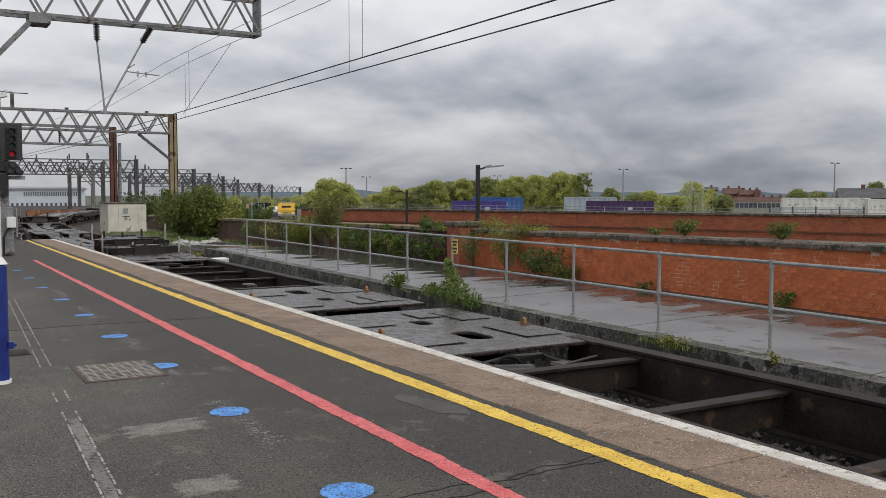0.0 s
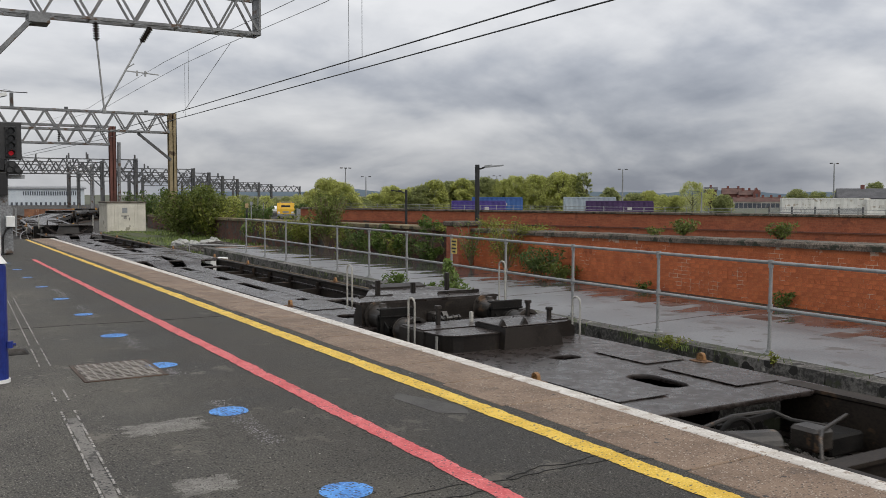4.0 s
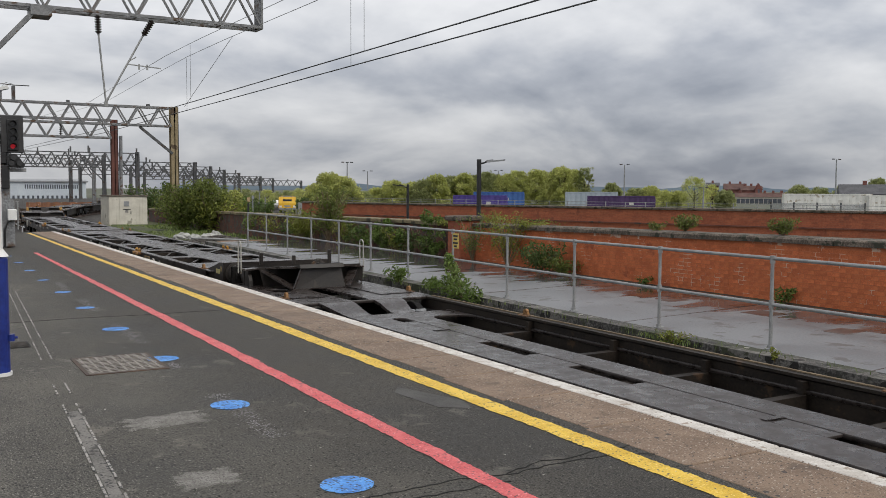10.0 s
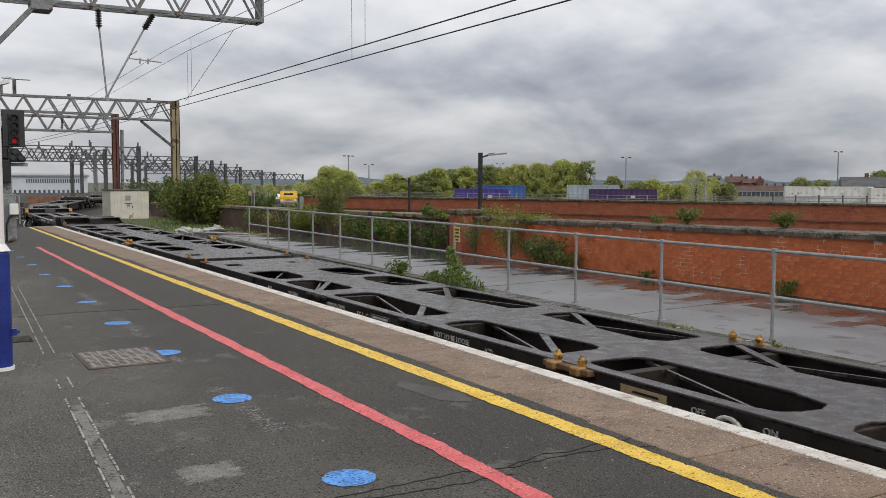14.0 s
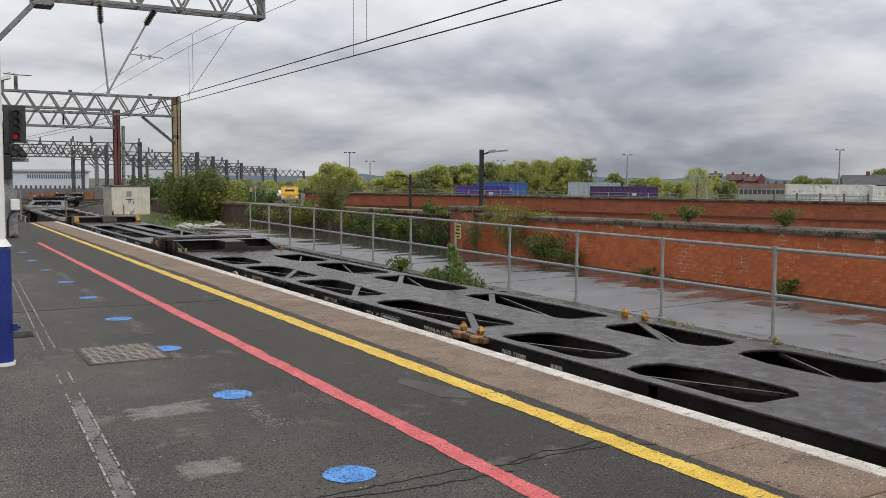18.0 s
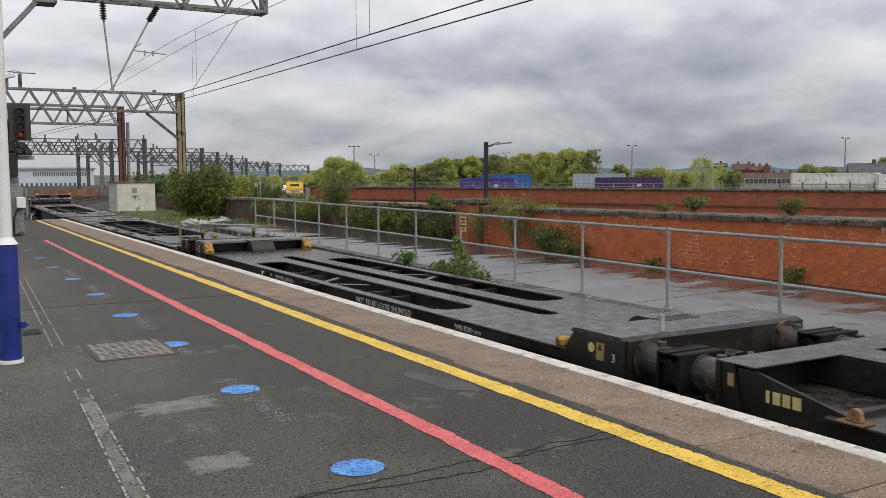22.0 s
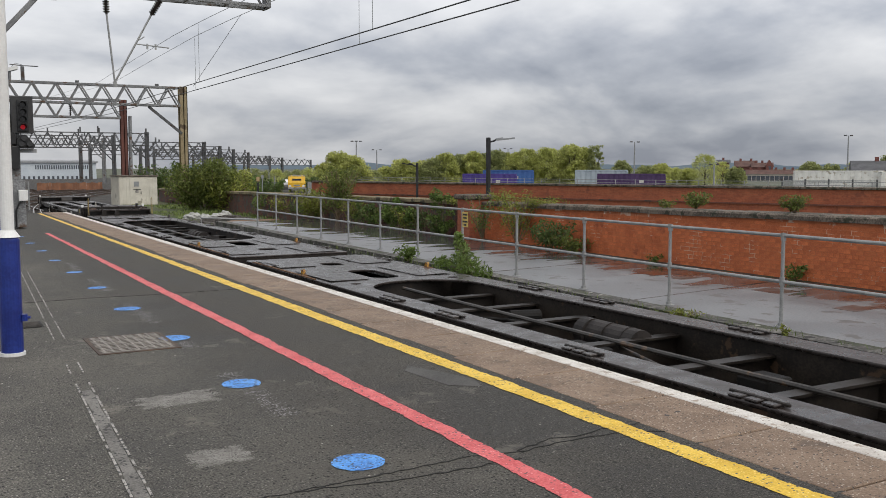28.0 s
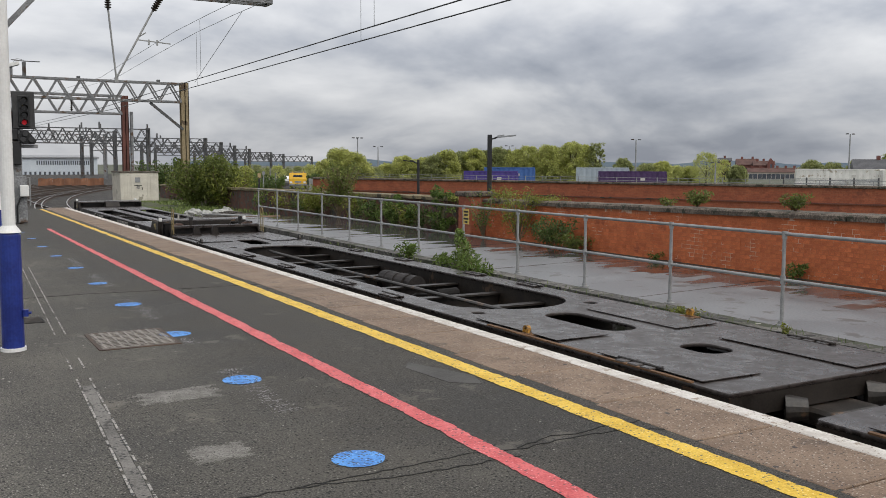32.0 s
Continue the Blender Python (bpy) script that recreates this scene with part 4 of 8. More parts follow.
# drain grille let into the platform
grille = thing("drain_grille", "rusty cast-iron drain grille set in the asphalt", "drain", 1.68, 8.84, 0.0)
part("grille_frame", plate([(-.36, -.45), (.36, -.45), (.36, .45), (-.36, .45)], [[(-.325, -.415), (.325, -.415), (.325, .415), (-.325, .415)]],
                           0.008, 0.02, M_RAIL), None, grille)
# Flat dark sheet: the shade of the pit is put into its colour.
part("pit", boxed(-.325, .325, -.415, .415, 0.001, 0.0025), M_CRACK, grille)
for k in range(12):
    y = -.385 + k * .07
    bm = bmesh.new()
    box(bm, -.325, .325, y - .014, y + .014, 0.0, 0.009)
    for q in range(9):
        box(bm, -.3 + q * .073, -.28 + q * .073, y + .012, y + .058, 0.0, 0.008)
    part("slat", bm, material("grille_iron", (0.14, 0.124, 0.107), (0.29, 0.262, 0.23), 0.6, scale=9, fine=60, bump=0.2) if k == 0 else bpy.data.materials["grille_iron"], grille)

# canopy posts: blue foot, white shaft


def canopy_post(x, y):
    p = thing("canopy_post", "white steel canopy post with a chipped blue foot", "post", x, y, 0.0)
    bm = tube(bmesh.new(), (0, 0, .03), (0, 0, 1.02), .092, seg=24)
    tube(bm, (0, 0, 1.02), (0, 0, 1.04), .092, .08, seg=24)
    foot = part("blue_foot", bm, M_BLUE_POST, p, "chipped dark blue foot", smooth=False)
    part("base_ring", tube(bmesh.new(), (0, 0, 0), (0, 0, .03), .106, seg=24), M_WHITE_POST, p)
    part("shaft", tube(tube(bmesh.new(), (0, 0, 1.04), (0, 0, 1.10), .10, .06, seg=20), (0, 0, 1.09), (0, 0, 4.2), .055, seg=18), M_WHITE_POST, p)
    bm = bmesh.new()
    tube(bm, (.08, -.03, .33), (.15, -.05, .33), .012, seg=8)
    tube(bm, (.1, -.04, .3), (.1, -.04, .36), .03, seg=8)
    part("lock_boss", bm, M_BLUE_POST, foot)
    return p


canopy_post(0.668, 8.80)
canopy_post(0.88, 13.2)

# colour-light signal at the platform end
sig = thing("railway_signal", "colour-light railway signal showing red", "signal", 2.35, 27.4, 0.0)
part("mast", boxed(-.11, .11, -.1, .1, 0, 2.9, bevel=.01), M_GANTRY, sig)
part("equipment_box", boxed(-.16, .2, -.16, .16, .03, 1.3, bevel=.02), M_GANTRY, sig)
part("relay_box", boxed(.02, .24, -.30, -.17, .75, 1.05, bevel=.015), M_WHITE_POST, sig)
head = part("signal_head", boxed(-.10, .46, -.20, -.14, 2.56, 3.56, bevel=.02), M_BOARD, sig, "dark grey backboard")
part("lamp_case", boxed(.05, .33, -.24, -.2, 2.62, 3.45, bevel=.015), M_BLACK, head)
for k, z in enumerate((2.73, 2.93, 3.12, 3.32)):
    bm = tube(bmesh.new(), (.19, -.24, z), (.19, -.255, z), .062, seg=18)
    part("lens", bm, M_SIGNAL_RED if k == 0 else M_GLASS_DARK, head, "lit red lens" if k == 0 else "dark lens")
    rim = [(.095 * math.cos(radians(-15 + 21 * i)), .095 * math.sin(radians(-15 + 21 * i))) for i in range(11)]
    rim += [(x * .93, w * .93) for x, w in reversed(rim)]
    bm = prism(bmesh.new(), [(.19 + x, z + w) for x, w in rim], "y", -.44, -.2)
    part("hood", bm, M_BLACK, head)
sub = part("subsidiary_signal", prism(bmesh.new(), [(.02, 2.16), (.44, 2.16), (.47, 2.24), (.33, 2.45), (.22, 2.53), (.10, 2.51), (.03, 2.40)], "y", -.26, -.06), M_BLACK, sig)
for x, z in ((.13, 2.27), (.33, 2.27), (.19, 2.42)):
    bm = tube(bmesh.new(), (x, -.26, z), (x, -.40, z + .01), .062, .07, seg=14)
    part("hood", bm, M_BLACK, sub)
part("bracket", boxed(.0, .52, -.12, -.06, 2.05, 2.15), M_GREY, sig)
part("route_box", boxed(-.3, .08, -.30, -.12, 1.60, 2.22, bevel=.02), M_BLACK, sig)
part("route_box", boxed(-.3, .03, -.25, -.1, 2.26, 2.56, bevel=.02), M_BLACK, sig)
part("route_box", boxed(-.3, -.10, -.25, -.1, 2.62, 3.08, bevel=.02), M_BLACK, sig)
part("cable_pipe", pipe(bmesh.new(), [(.12, -.22, .75), (.02, -.24, .70), (-.06, -.24, .5), (-.06, -.2, .05)], .025), M_BLACK, sig)

end_rail = thing("end_rail", "low galvanised hoop rail at the platform end", "railing", 3.5, 39.0, 0)
part("hoop", pipe(bmesh.new(), [(0, 0, 0), (0, 0, 1.1), (.26, 0, 1.1), (.26, 0, 0)], .028), M_GALV, end_rail)

# guard rail on the walkway


def fence_x(y):
    return 8.62 + 0.032 * (y - 7)


fence = thing("guard_rail", "galvanised two-bar tubular guard rail on the walkway", "railing", 0, 0, 0)
posts = [7.2 + 1.894 * k for k in range(-5, 12)]
flange_me = mesh_of(tube(tube(bmesh.new(), (0, 0, 0), (0, 0, .012), .07, seg=12), (0, 0, .012), (0, 0, .05), .036, seg=12), "flange")
post_me = mesh_of(tube(bmesh.new(), (0, 0, 0), (0, 0, 1.06), .0215, seg=12), "post")
fit_me = mesh_of(tube(bmesh.new(), (0, 0, -.045), (0, 0, .045), .031, seg=12), "fitting")
for me in (flange_me, post_me, fit_me):
    me.materials.append(M_GALV)
for y in posts:
    x = fence_x(y)
    for nm, me, z in (("post", post_me, -.2), ("base_flange", flange_me, -.2), ("tee_fitting", fit_me, .33), ("tee_fitting", fit_me, .845)):
        o = new(nm, me)
        o.parent = fence
        o.matrix_basis = pose(x, y, z)
ya, yb = posts[0] - .9, posts[-1]
for nm, z in (("top_rail", .86), ("mid_rail", .325)):
    part(nm, tube(bmesh.new(), (fence_x(ya), ya, z), (fence_x(yb), yb, z), .0215, seg=12), M_GALV, fence)
notice = thing("notice_board", "yellow notice fixed to the guard rail", "sign", fence_x(14.6) - .04, 14.6, .68)
part("board", boxed(-.006, .0, -.10, .10, -.14, .14), M_SIGNY, notice)
bm = bmesh.new()
for k, (w, z) in enumerate(((.16, .09), (.12, .03), (.17, -.04), (.1, -.1))):
    box(bm, -.009, -.0065, -w / 2, w / 2, z - .016, z + .016)
part("print", bm, M_BLACK, notice)

# ---- the train: unloaded container wagons ----
WAGONS = []          # (root, start along the train, length)


def wagon(label, s0, length):
    root = thing("container_wagon", label, "wagon", group="wagons of the freight train")
    WAGONS.append((root, s0, length))
    return root


RIGID = ("wheelset", "bogie_frame", "buffer", "buffer_head", "coupling", "brake_hose", "handbrake_wheel", "warning_sign", "warning_symbol",
         "tail_lamp", "badge", "grab_rail", "end_beam", "lock_hinge", "lock_head", "yellow_corner")


def lengthen(root, k):
    """Draw a wagon out to its full length: long parts grow, castings and wheels only move."""
    for o in root.children_recursive:
        if o.matrix_basis.translation.length > 1e-6:
            o.matrix_basis = Matrix.Translation((0, o.matrix_basis.translation.y * (k - 1), 0)) @ o.matrix_basis
        elif o.name.split(".")[0] in RIGID:
            mid = sum(v.co.y for v in o.data.vertices) / len(o.data.vertices)
            o.data.transform(Matrix.Translation((0, mid * (k - 1), 0)))
        else:
            o.data.transform(Matrix.Diagonal((1, k, 1, 1)))
    i = next(i for i, w in enumerate(WAGONS) if w[0] is root)
    WAGONS[i] = (root, WAGONS[i][1], WAGONS[i][2] * k)


def lock_mesh(mat, foot):
    """A container lock: base plate, collar, and an arched head with an eye through it."""
    bm = bmesh.new()
    box(bm, -.12, .10, -.16, .16, 0, .016, bevel=.004)
    box(bm, -.05, .05, -.085, .085, .016, .034, bevel=.008)
    for f in bm.faces:
        f.material_index = 1
    n0 = len(bm.faces)
    outer = [(.070 * math.cos(radians(a)), .085 + .062 * math.sin(radians(a))) for a in range(0, 181, 20)]
    inner = [(.024 * math.cos(radians(a)), .080 + .024 * math.sin(radians(a))) for a in range(0, 181, 20)]
    ring = [(.078, .034)] + outer + [(-.078, .034), (-.024, .034)] + inner[::-1] + [(.024, .034)]
    prism(bm, ring, "x", -.032, .032)
    tube(bm, (-.028, 0, .05), (.028, 0, .05), .030, seg=10)
    bm.faces.ensure_lookup_table()
    for f in bm.faces:
        if f.calc_center_median().z > .0345:
            f.material_index = 0
    me = mesh_of(bm, "twistlock")
    me.materials.append(mat)
    me.materials.append(foot)
    return me


LOCK_Y, LOCK_O, LOCK_D = lock_mesh(M_YSTEEL, M_RUST), lock_mesh(M_OLD_LOCK, M_RUST), lock_mesh(M_BUFFER, M_SHADED_GREASE)


def lock(root, x, y, z, me):
    o = new("container_lock", me)
    o.parent = root
    o.matrix_basis = pose(x, y, z) @ Matrix.Diagonal((.66, .66, .66, 1))


def strip_plate(root, x0, x1, y0, y1, z, tilt, seedv):
    """A thin cover plate, slightly lifted on one side."""
    bm = boxed(x0, x1, y0, y1, 0, .007)
    bmesh.ops.subdivide_edges(bm, edges=[e for e in bm.edges if abs(e.verts[0].co.y - e.verts[1].co.y) > .1], cuts=6, use_grid_fill=True)
    cx = (x0 + x1) / 2
    for v in bm.verts:
        v.co.z += z + .002 + tilt * (v.co.x - cx) * .008 + .003 * noise.noise((v.co.y * 1.3, v.co.x * 1.1, seedv * 3.7))
    part("cover_plate", bm, M_DECK, root)


def buffers(root, y, out, z, case=None):
    """Two buffers and the coupling on an end at y; out is -1 or 1."""
    case = case or M_BUFFER
    for sx in (-.87, .87):
        bm = bmesh.new()
        tube(bm, (sx, y, z), (sx, y + out * .35, z), .158, .150, seg=28)
        tube(bm, (sx, y + out * .33, z), (sx, y + out * .355, z), .162, seg=28)
        tube(bm, (sx, y, z), (sx, y + out * .03, z), .205, seg=24)
        for q in range(4):
            a = radians(45 + 90 * q)
            tube(bm, (sx + .182 * math.cos(a), y + out * .02, z + .182 * math.sin(a)), (sx + .182 * math.cos(a), y + out * .05, z + .182 * math.sin(a)), .022, seg=6)
        tube(bm, (sx, y + out * .16, z + .14), (sx, y + out * .16, z + .19), .045, .038, seg=10)
        tube(bm, (sx - .05, y + out * .16, z + .18), (sx + .05, y + out * .16, z + .18), .012, seg=6)
        b = part("buffer", bm, case, root, smooth=False)
        bm = bmesh.new()
        tube(bm, (sx, y + out * .35, z), (sx, y + out * .58, z), .120, seg=24)
        box(bm, sx - .26, sx + .26, y + out * .590, y + out * .617, z - .18, z + .18, bevel=.010)
        for zz in (-.17, .155):
            box(bm, sx - .255, sx + .255, y + out * .50, y + out * .592, z + zz, z + zz + .016)
        for q in (-1, 1):
            prism(bm, [(y + out * .40, z - .03), (y + out * .40, z + .03), (y + out * .591, z + .15), (y + out * .591, z - .15)], "x", sx + q * .2 - .008, sx + q * .2 + .008)
            bar(bm, (sx + q * .10, y + out * .40, z), (sx + q * .24, y + out * .585, z + .10), .014, .03)
        part("buffer_head", bm, M_SHADED_GREASE, b)
    bm = bmesh.new()
    box(bm, -.09, .09, y, y + out * .22, z - .12, z + .02, bevel=.02)
    prism(bm, [(y + out * .2, z - .11), (y + out * .2, z + .01), (y + out * .34, z + .05), (y + out * .40, z - .02), (y + out * .36, z - .10)], "x", -.04, .04)
    for k in range(2):
        loop = [(-.10 + .2 * k + .045 * math.cos(radians(q)), y + out * (.42 + .10 * math.sin(radians(q))), z - .03 - .06 * k) for q in range(0, 361, 40)]
        pipe(bm, loop, .022, seg=7)
    tube(bm, (-.16, y + out * .47, z - .05), (.16, y + out * .45, z - .03), .035, seg=10)
    for x in (-.14, -.05, .06, .15):
        tube(bm, (x, y + out * .46, z - .04), (x + .02, y + out * .46, z - .04), .052, seg=10)
    part("coupling", bm, M_COVER, root)
    for sx in (-.46, -.34, .33, .44):
        bm = bmesh.new()
        pipe(bm, [(sx, y, z - .1), (sx, y + out * .14, z - .16), (sx, y + out * .3, z - .36), (sx + .05, y + out * .45, z - .42),
                  (sx + .1, y + out * .58, z - .34)], .024)
        part("brake_hose", bm, M_SHADED_GREASE, root)


def grab_rail(root, x, y, z, h=.62, w=.16, mat=None):
    pts = [(x, y - w / 2, z), (x, y - w / 2, z + h - .06)]
    pts += [(x, y - w / 2 * math.cos(radians(a)), z + h - .06 + .06 * math.sin(radians(a))) for a in (30, 60, 90, 120, 150)]
    pts += [(x, y + w / 2, z + h - .06), (x, y + w / 2, z)]
    part("grab_rail", pipe(bmesh.new(), pts, .012), mat or M_WHITE_TUBE, root)


def bogie(root, yc, base=1.8, z=RAIL_Z):
    """Frame and wheels under one end."""
    bm = bmesh.new()
    for sx in (-1.0, 1.0):
        box(bm, sx - .06, sx + .06, yc - base / 2 - .35, yc + base / 2 + .35, z + .42, z + .6)
        prism(bm, [(yc - base / 2, z + .42), (yc + base / 2, z + .42), (yc + .3, z + .25), (yc - .3, z + .25)], "x", sx - .05, sx + .05)
    box(bm, -.95, .95, yc - .18, yc + .18, z + .4, z + .58)
    part("bogie_frame", bm, M_SHADED_GREASE, root)
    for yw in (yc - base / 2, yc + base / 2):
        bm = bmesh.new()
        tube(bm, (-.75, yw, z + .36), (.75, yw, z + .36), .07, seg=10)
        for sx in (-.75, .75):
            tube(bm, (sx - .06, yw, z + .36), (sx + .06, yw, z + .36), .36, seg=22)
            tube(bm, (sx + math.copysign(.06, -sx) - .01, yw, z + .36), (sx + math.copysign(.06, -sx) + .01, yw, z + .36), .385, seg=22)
        part("wheelset", bm, M_SHADED_GREASE, root)


def girder(root, x_in, x_out, y0, y1, top, bottom, mat=None):
    """A long side girder: flange on top, web set in, lower flange."""
    s = 1 if x_out > x_in else -1
    bm = bmesh.new()
    prism(bm, [(x_in, top), (x_out, top), (x_out, top - .03), (x_in + s * .06, top - .05), (x_in + s * .06, bottom + .03), (x_out, bottom + .02),
               (x_out, bottom), (x_in - s * .05, bottom), (x_in - s * .05, bottom + .02), (x_in + s * .03, bottom + .04), (x_in + s * .03, top - .05),
               (x_in, top - .03)], "y", y0, y1)
    part("side_girder", bm, mat or M_BROWN_STEEL, root)


def low_wagon(s0, length, flip, bars, well, label, lift=0.0, stretch=1.0):
    """A low wagon with an open, cross-braced well and a raised deck at its buffer end. Local y runs from the joint end unless flipped."""
    root = wagon(label, s0, length)
    Z = -.20 + lift

    def Y(a):
        return length - a if flip else a

    a, b = well
    part("joint_deck", plate(rrect(-1.2, 1.2, Y(0), Y(a + .12), .05), [rrect(-.2, .06, Y(1.15), Y(1.62), .12), rrect(-.24, .12, Y(2.4), Y(3.15), .17)],
                             Z, .05, M_DECK), None, root)
    part("end_deck", plate(rrect(-1.2, 1.2, Y(b - .12), Y(length - .1), .05), [rrect(-.22, .12, Y(b + .62), Y(b + 1.36), .17), rrect(-.2, .16, Y(b + 2.4), Y(b + 2.68), .1)],
                           Z, .05, M_DECK), None, root)
    girder(root, .93, 1.15, Y(a - .3), Y(b + .3), Z + .005, Z - .52)
    girder(root, -.93, -1.13, Y(a - .3), Y(b + .3), Z - .02, Z - .52)
    for y in bars:
        bm = bmesh.new()
        box(bm, -.955, .955, Y(y) - .09, Y(y) + .09, Z - .11, Z - .08)
        box(bm, -.955, .955, Y(y) - .012, Y(y) + .012, Z - .42, Z - .12)
        part("cross_member", bm, M_BROWN_STEEL, root)
    k = 0
    for x0, x1, y0, y1, t in ((-1.1, -.5, .4, 1.45, 1), (.12, .5, .35, 1.0, -1), (.55, 1.05, .5, 1.5, -1), (-1.08, -.45, 2.3, 3.3, 1), (.45, 1.02, 2.2, 3.3, -1),
                              (-1.05, -.45, b + .4, b + 1.5, 1), (.4, 1.0, b + .35, b + 1.45, -1), (.45, 1.02, b + 1.7, b + 2.6, -1)):
        strip_plate(root, x0, x1, Y(y0), Y(y1), Z + .005, t, k)
        k += 1
    for y in (2.25, b + 1.55):
        for sx in (-1.13, 1.13):
            lock(root, sx, Y(y), Z, LOCK_O)
    # brake gear in the well
    for y, d in ((a + .5, 1), (b - .55, -1)):
        part("brake_cylinder", tube(bmesh.new(), (-.72, Y(y), Z - .24), (-.25, Y(y + d * .1), Z - .26), .15, seg=20), M_BUFFER, root)
        ring = [(-.45 + .2 * math.cos(radians(200 - q * 22)), Y(y - d * .12), Z - .2 + .16 * math.sin(radians(200 - q * 22))) for q in range(11)]
        bm = pipe(bmesh.new(), ring, .024)
        part("air_hose", bm, M_SHADED_GREASE, root)
        part("valve_body", boxed(.05, .28, Y(y), Y(y + d * .3), Z - .32, Z - .12, bevel=.03), M_BUFFER, root)
        part("brake_lever", bar(bmesh.new(), (-.6, Y(y - d * .2), Z - .12), (.2, Y(y - d * .25), Z - .10), .035, .05), M_SHADED_GREASE, root)
        part("brake_pipe", pipe(bmesh.new(), [(-.75, Y(y - d * .25), Z - .12), (-.3, Y(y - d * .32), Z - .08), (.15, Y(y - d * .28), Z - .08), (.22, Y(y - d * .1), Z - .13),
                                              (.3, Y(y + d * .2), Z - .13)], .02), M_BUFFER, root)
        part("brake_pipe", pipe(bmesh.new(), [(-.2, Y(y + d * .55), Z - .3), (-.1, Y(y + d * .45), Z - .14), (.05, Y(y + d * .35), Z - .10), (.7, Y(y + d * .1), Z - .10)], .016), M_BUFFER, root)
        part("cover_box", boxed(.3, .75, Y(y - d * .15), Y(y + d * .25), Z - .4, Z - .22, bevel=.02), M_SHADED_GREASE, root)
    m0 = (a + b) / 2 + (3.4 if flip else -2.4)
    for pts, r in (([(-.5, Y(m0 - 2.2), Z - .45), (.1, Y(m0 - 1.6), Z - .42), (.3, Y(m0 - .2), Z - .45), (-.3, Y(m0 + 1.2), Z - .45)], .02),
                   ([(-.7, Y(m0 + 1.9), Z - .35), (.5, Y(m0 + 1.3), Z - .3)], .028), ([(-.6, Y(m0 + .9), Z - .42), (.8, Y(m0 + 1.6), Z - .34)], .022),
                   ([(-.2, Y(m0 + 1.7), Z - .4), (.0, Y(m0 + 1.8), Z - .28), (.3, Y(m0 + 1.7), Z - .28), (.45, Y(m0 + 1.5), Z - .36)], .016),
                   ([(-.45, Y(m0 + .4), Z - .2), (.4, Y(m0 + .1), Z - .22)], .028), ([(.1, Y(m0 + .3), Z - .25), (.1, Y(m0 - .9), Z - .32)], .028)):
        part("brake_rod", pipe(bmesh.new(), pts, r), M_SHADED_GREASE, root)
    part("lever_box", boxed(-.08, .17, Y(m0 + .42), Y(m0 + .1), Z - .30, Z - .11, bevel=.02), M_BUFFER, root)
    # raised buffer end
    e0, e1 = length - .85, length + .42
    out = -1 if flip else 1
    part("end_block", boxed(-1.12, 1.12, Y(e0 + .62), Y(e1), Z - .05, Z + .20, bevel=.012), M_STEEL, root)
    cheek = [(-1.10, e0 + .62), (-1.10, e0 + .36), (-1.07, e0 + .24), (-.98, e0 + .15), (-.86, e0 + .11), (-.34, e0 + .11), (-.34, e0 + .62)]
    part("side_box", prism(bmesh.new(), [(x, Y(q)) for x, q in cheek], "z", Z, Z + .19), M_STEEL, root)
    part("corner_strip", boxed(-1.112, -1.100, Y(e0 + .30), Y(e0 + .34), Z + .02, Z + .18), M_WHITE_TUBE, root)
    bm = prism(bmesh.new(), [(-.36, Z), (.52, Z), (.44, Z + .26), (-.34, Z + .26)], "y", Y(e0), Y(e0 + .7))
    part("centre_block", bm, M_STEEL, root)
    bm = prism(bmesh.new(), [(.42, Z), (1.08, Z), (1.08, Z + .12), (.98, Z + .2), (.42, Z + .2)], "y", Y(e0 + .5), Y(e0 + .66))
    part("side_step", bm, M_STEEL, root)
    lid = [(-1.12, e0 + .62), (-1.12, e0 + .34), (-1.08, e0 + .21), (-.98, e0 + .12), (-.86, e0 + .08), (-.36, e0 + .08), (-.36, e0 + .62)]
    part("top_plate", prism(bmesh.new(), [(x, Y(q)) for x, q in lid], "z", Z + .191, Z + .205), M_DECK, root)
    part("top_plate", boxed(-.36, .46, Y(e0 + .03), Y(e0 + .62), Z + .262, Z + .28, bevel=.006), M_DECK, root)
    part("top_plate", boxed(-1.1, 1.1, Y(e0 + .66), Y(e1 - .04), Z + .202, Z + .2145), M_DECK, root)
    for x in (-.34, -.02):
        bm = prism(bmesh.new(), [(x - .05, Z + .28), (x + .05, Z + .28), (x, Z + .36)], "y", Y(e0 + .06), Y(e0 + .10))
        part("peak_stop", bm, M_STEEL, root)
    for x, y, h in ((-.72, e1 - .3, .25), (.62, e1 - .35, .25), (.66, e0 + .5, .2)):
        post = part("stop_post", boxed(x - .025, x + .025, Y(y) - .025, Y(y) + .025, Z + .2, Z + .2 + h, bevel=.006), M_STEEL, root)
        part("post_head", boxed(x - .036, x + .036, Y(y) - .036, Y(y) + .036, Z + .16 + h, Z + .205 + h, bevel=.006), M_STEEL, post)
    part("white_tag", boxed(-.22, -.18, Y(e1 - .25) - .02, Y(e1 - .25) + .02, Z + .21, Z + .34), M_WHITE_TUBE, root)
    grab_rail(root, -1.14, Y(e1 - .38), Z - .04, .62)
    grab_rail(root, 1.14, Y(e0 + .55), Z - .04, .54)
    buffers(root, Y(e1), out, Z + .08)
    bogie(root, Y(1.0))
    bogie(root, Y(length - 1.9))
    lengthen(root, stretch)
    return root


A_LABEL = "low wet black container wagon with an open braced well"
low_wagon(-7.92, 16.4, True, (4.85, 7.0, 9.1, 11.2), (3.82, 12.6), A_LABEL, stretch=0.976)
low_wagon(8.87, 16.85, False, (4.78, 6.95, 9.15, 11.08), (3.6, 12.72), A_LABEL, stretch=0.971)


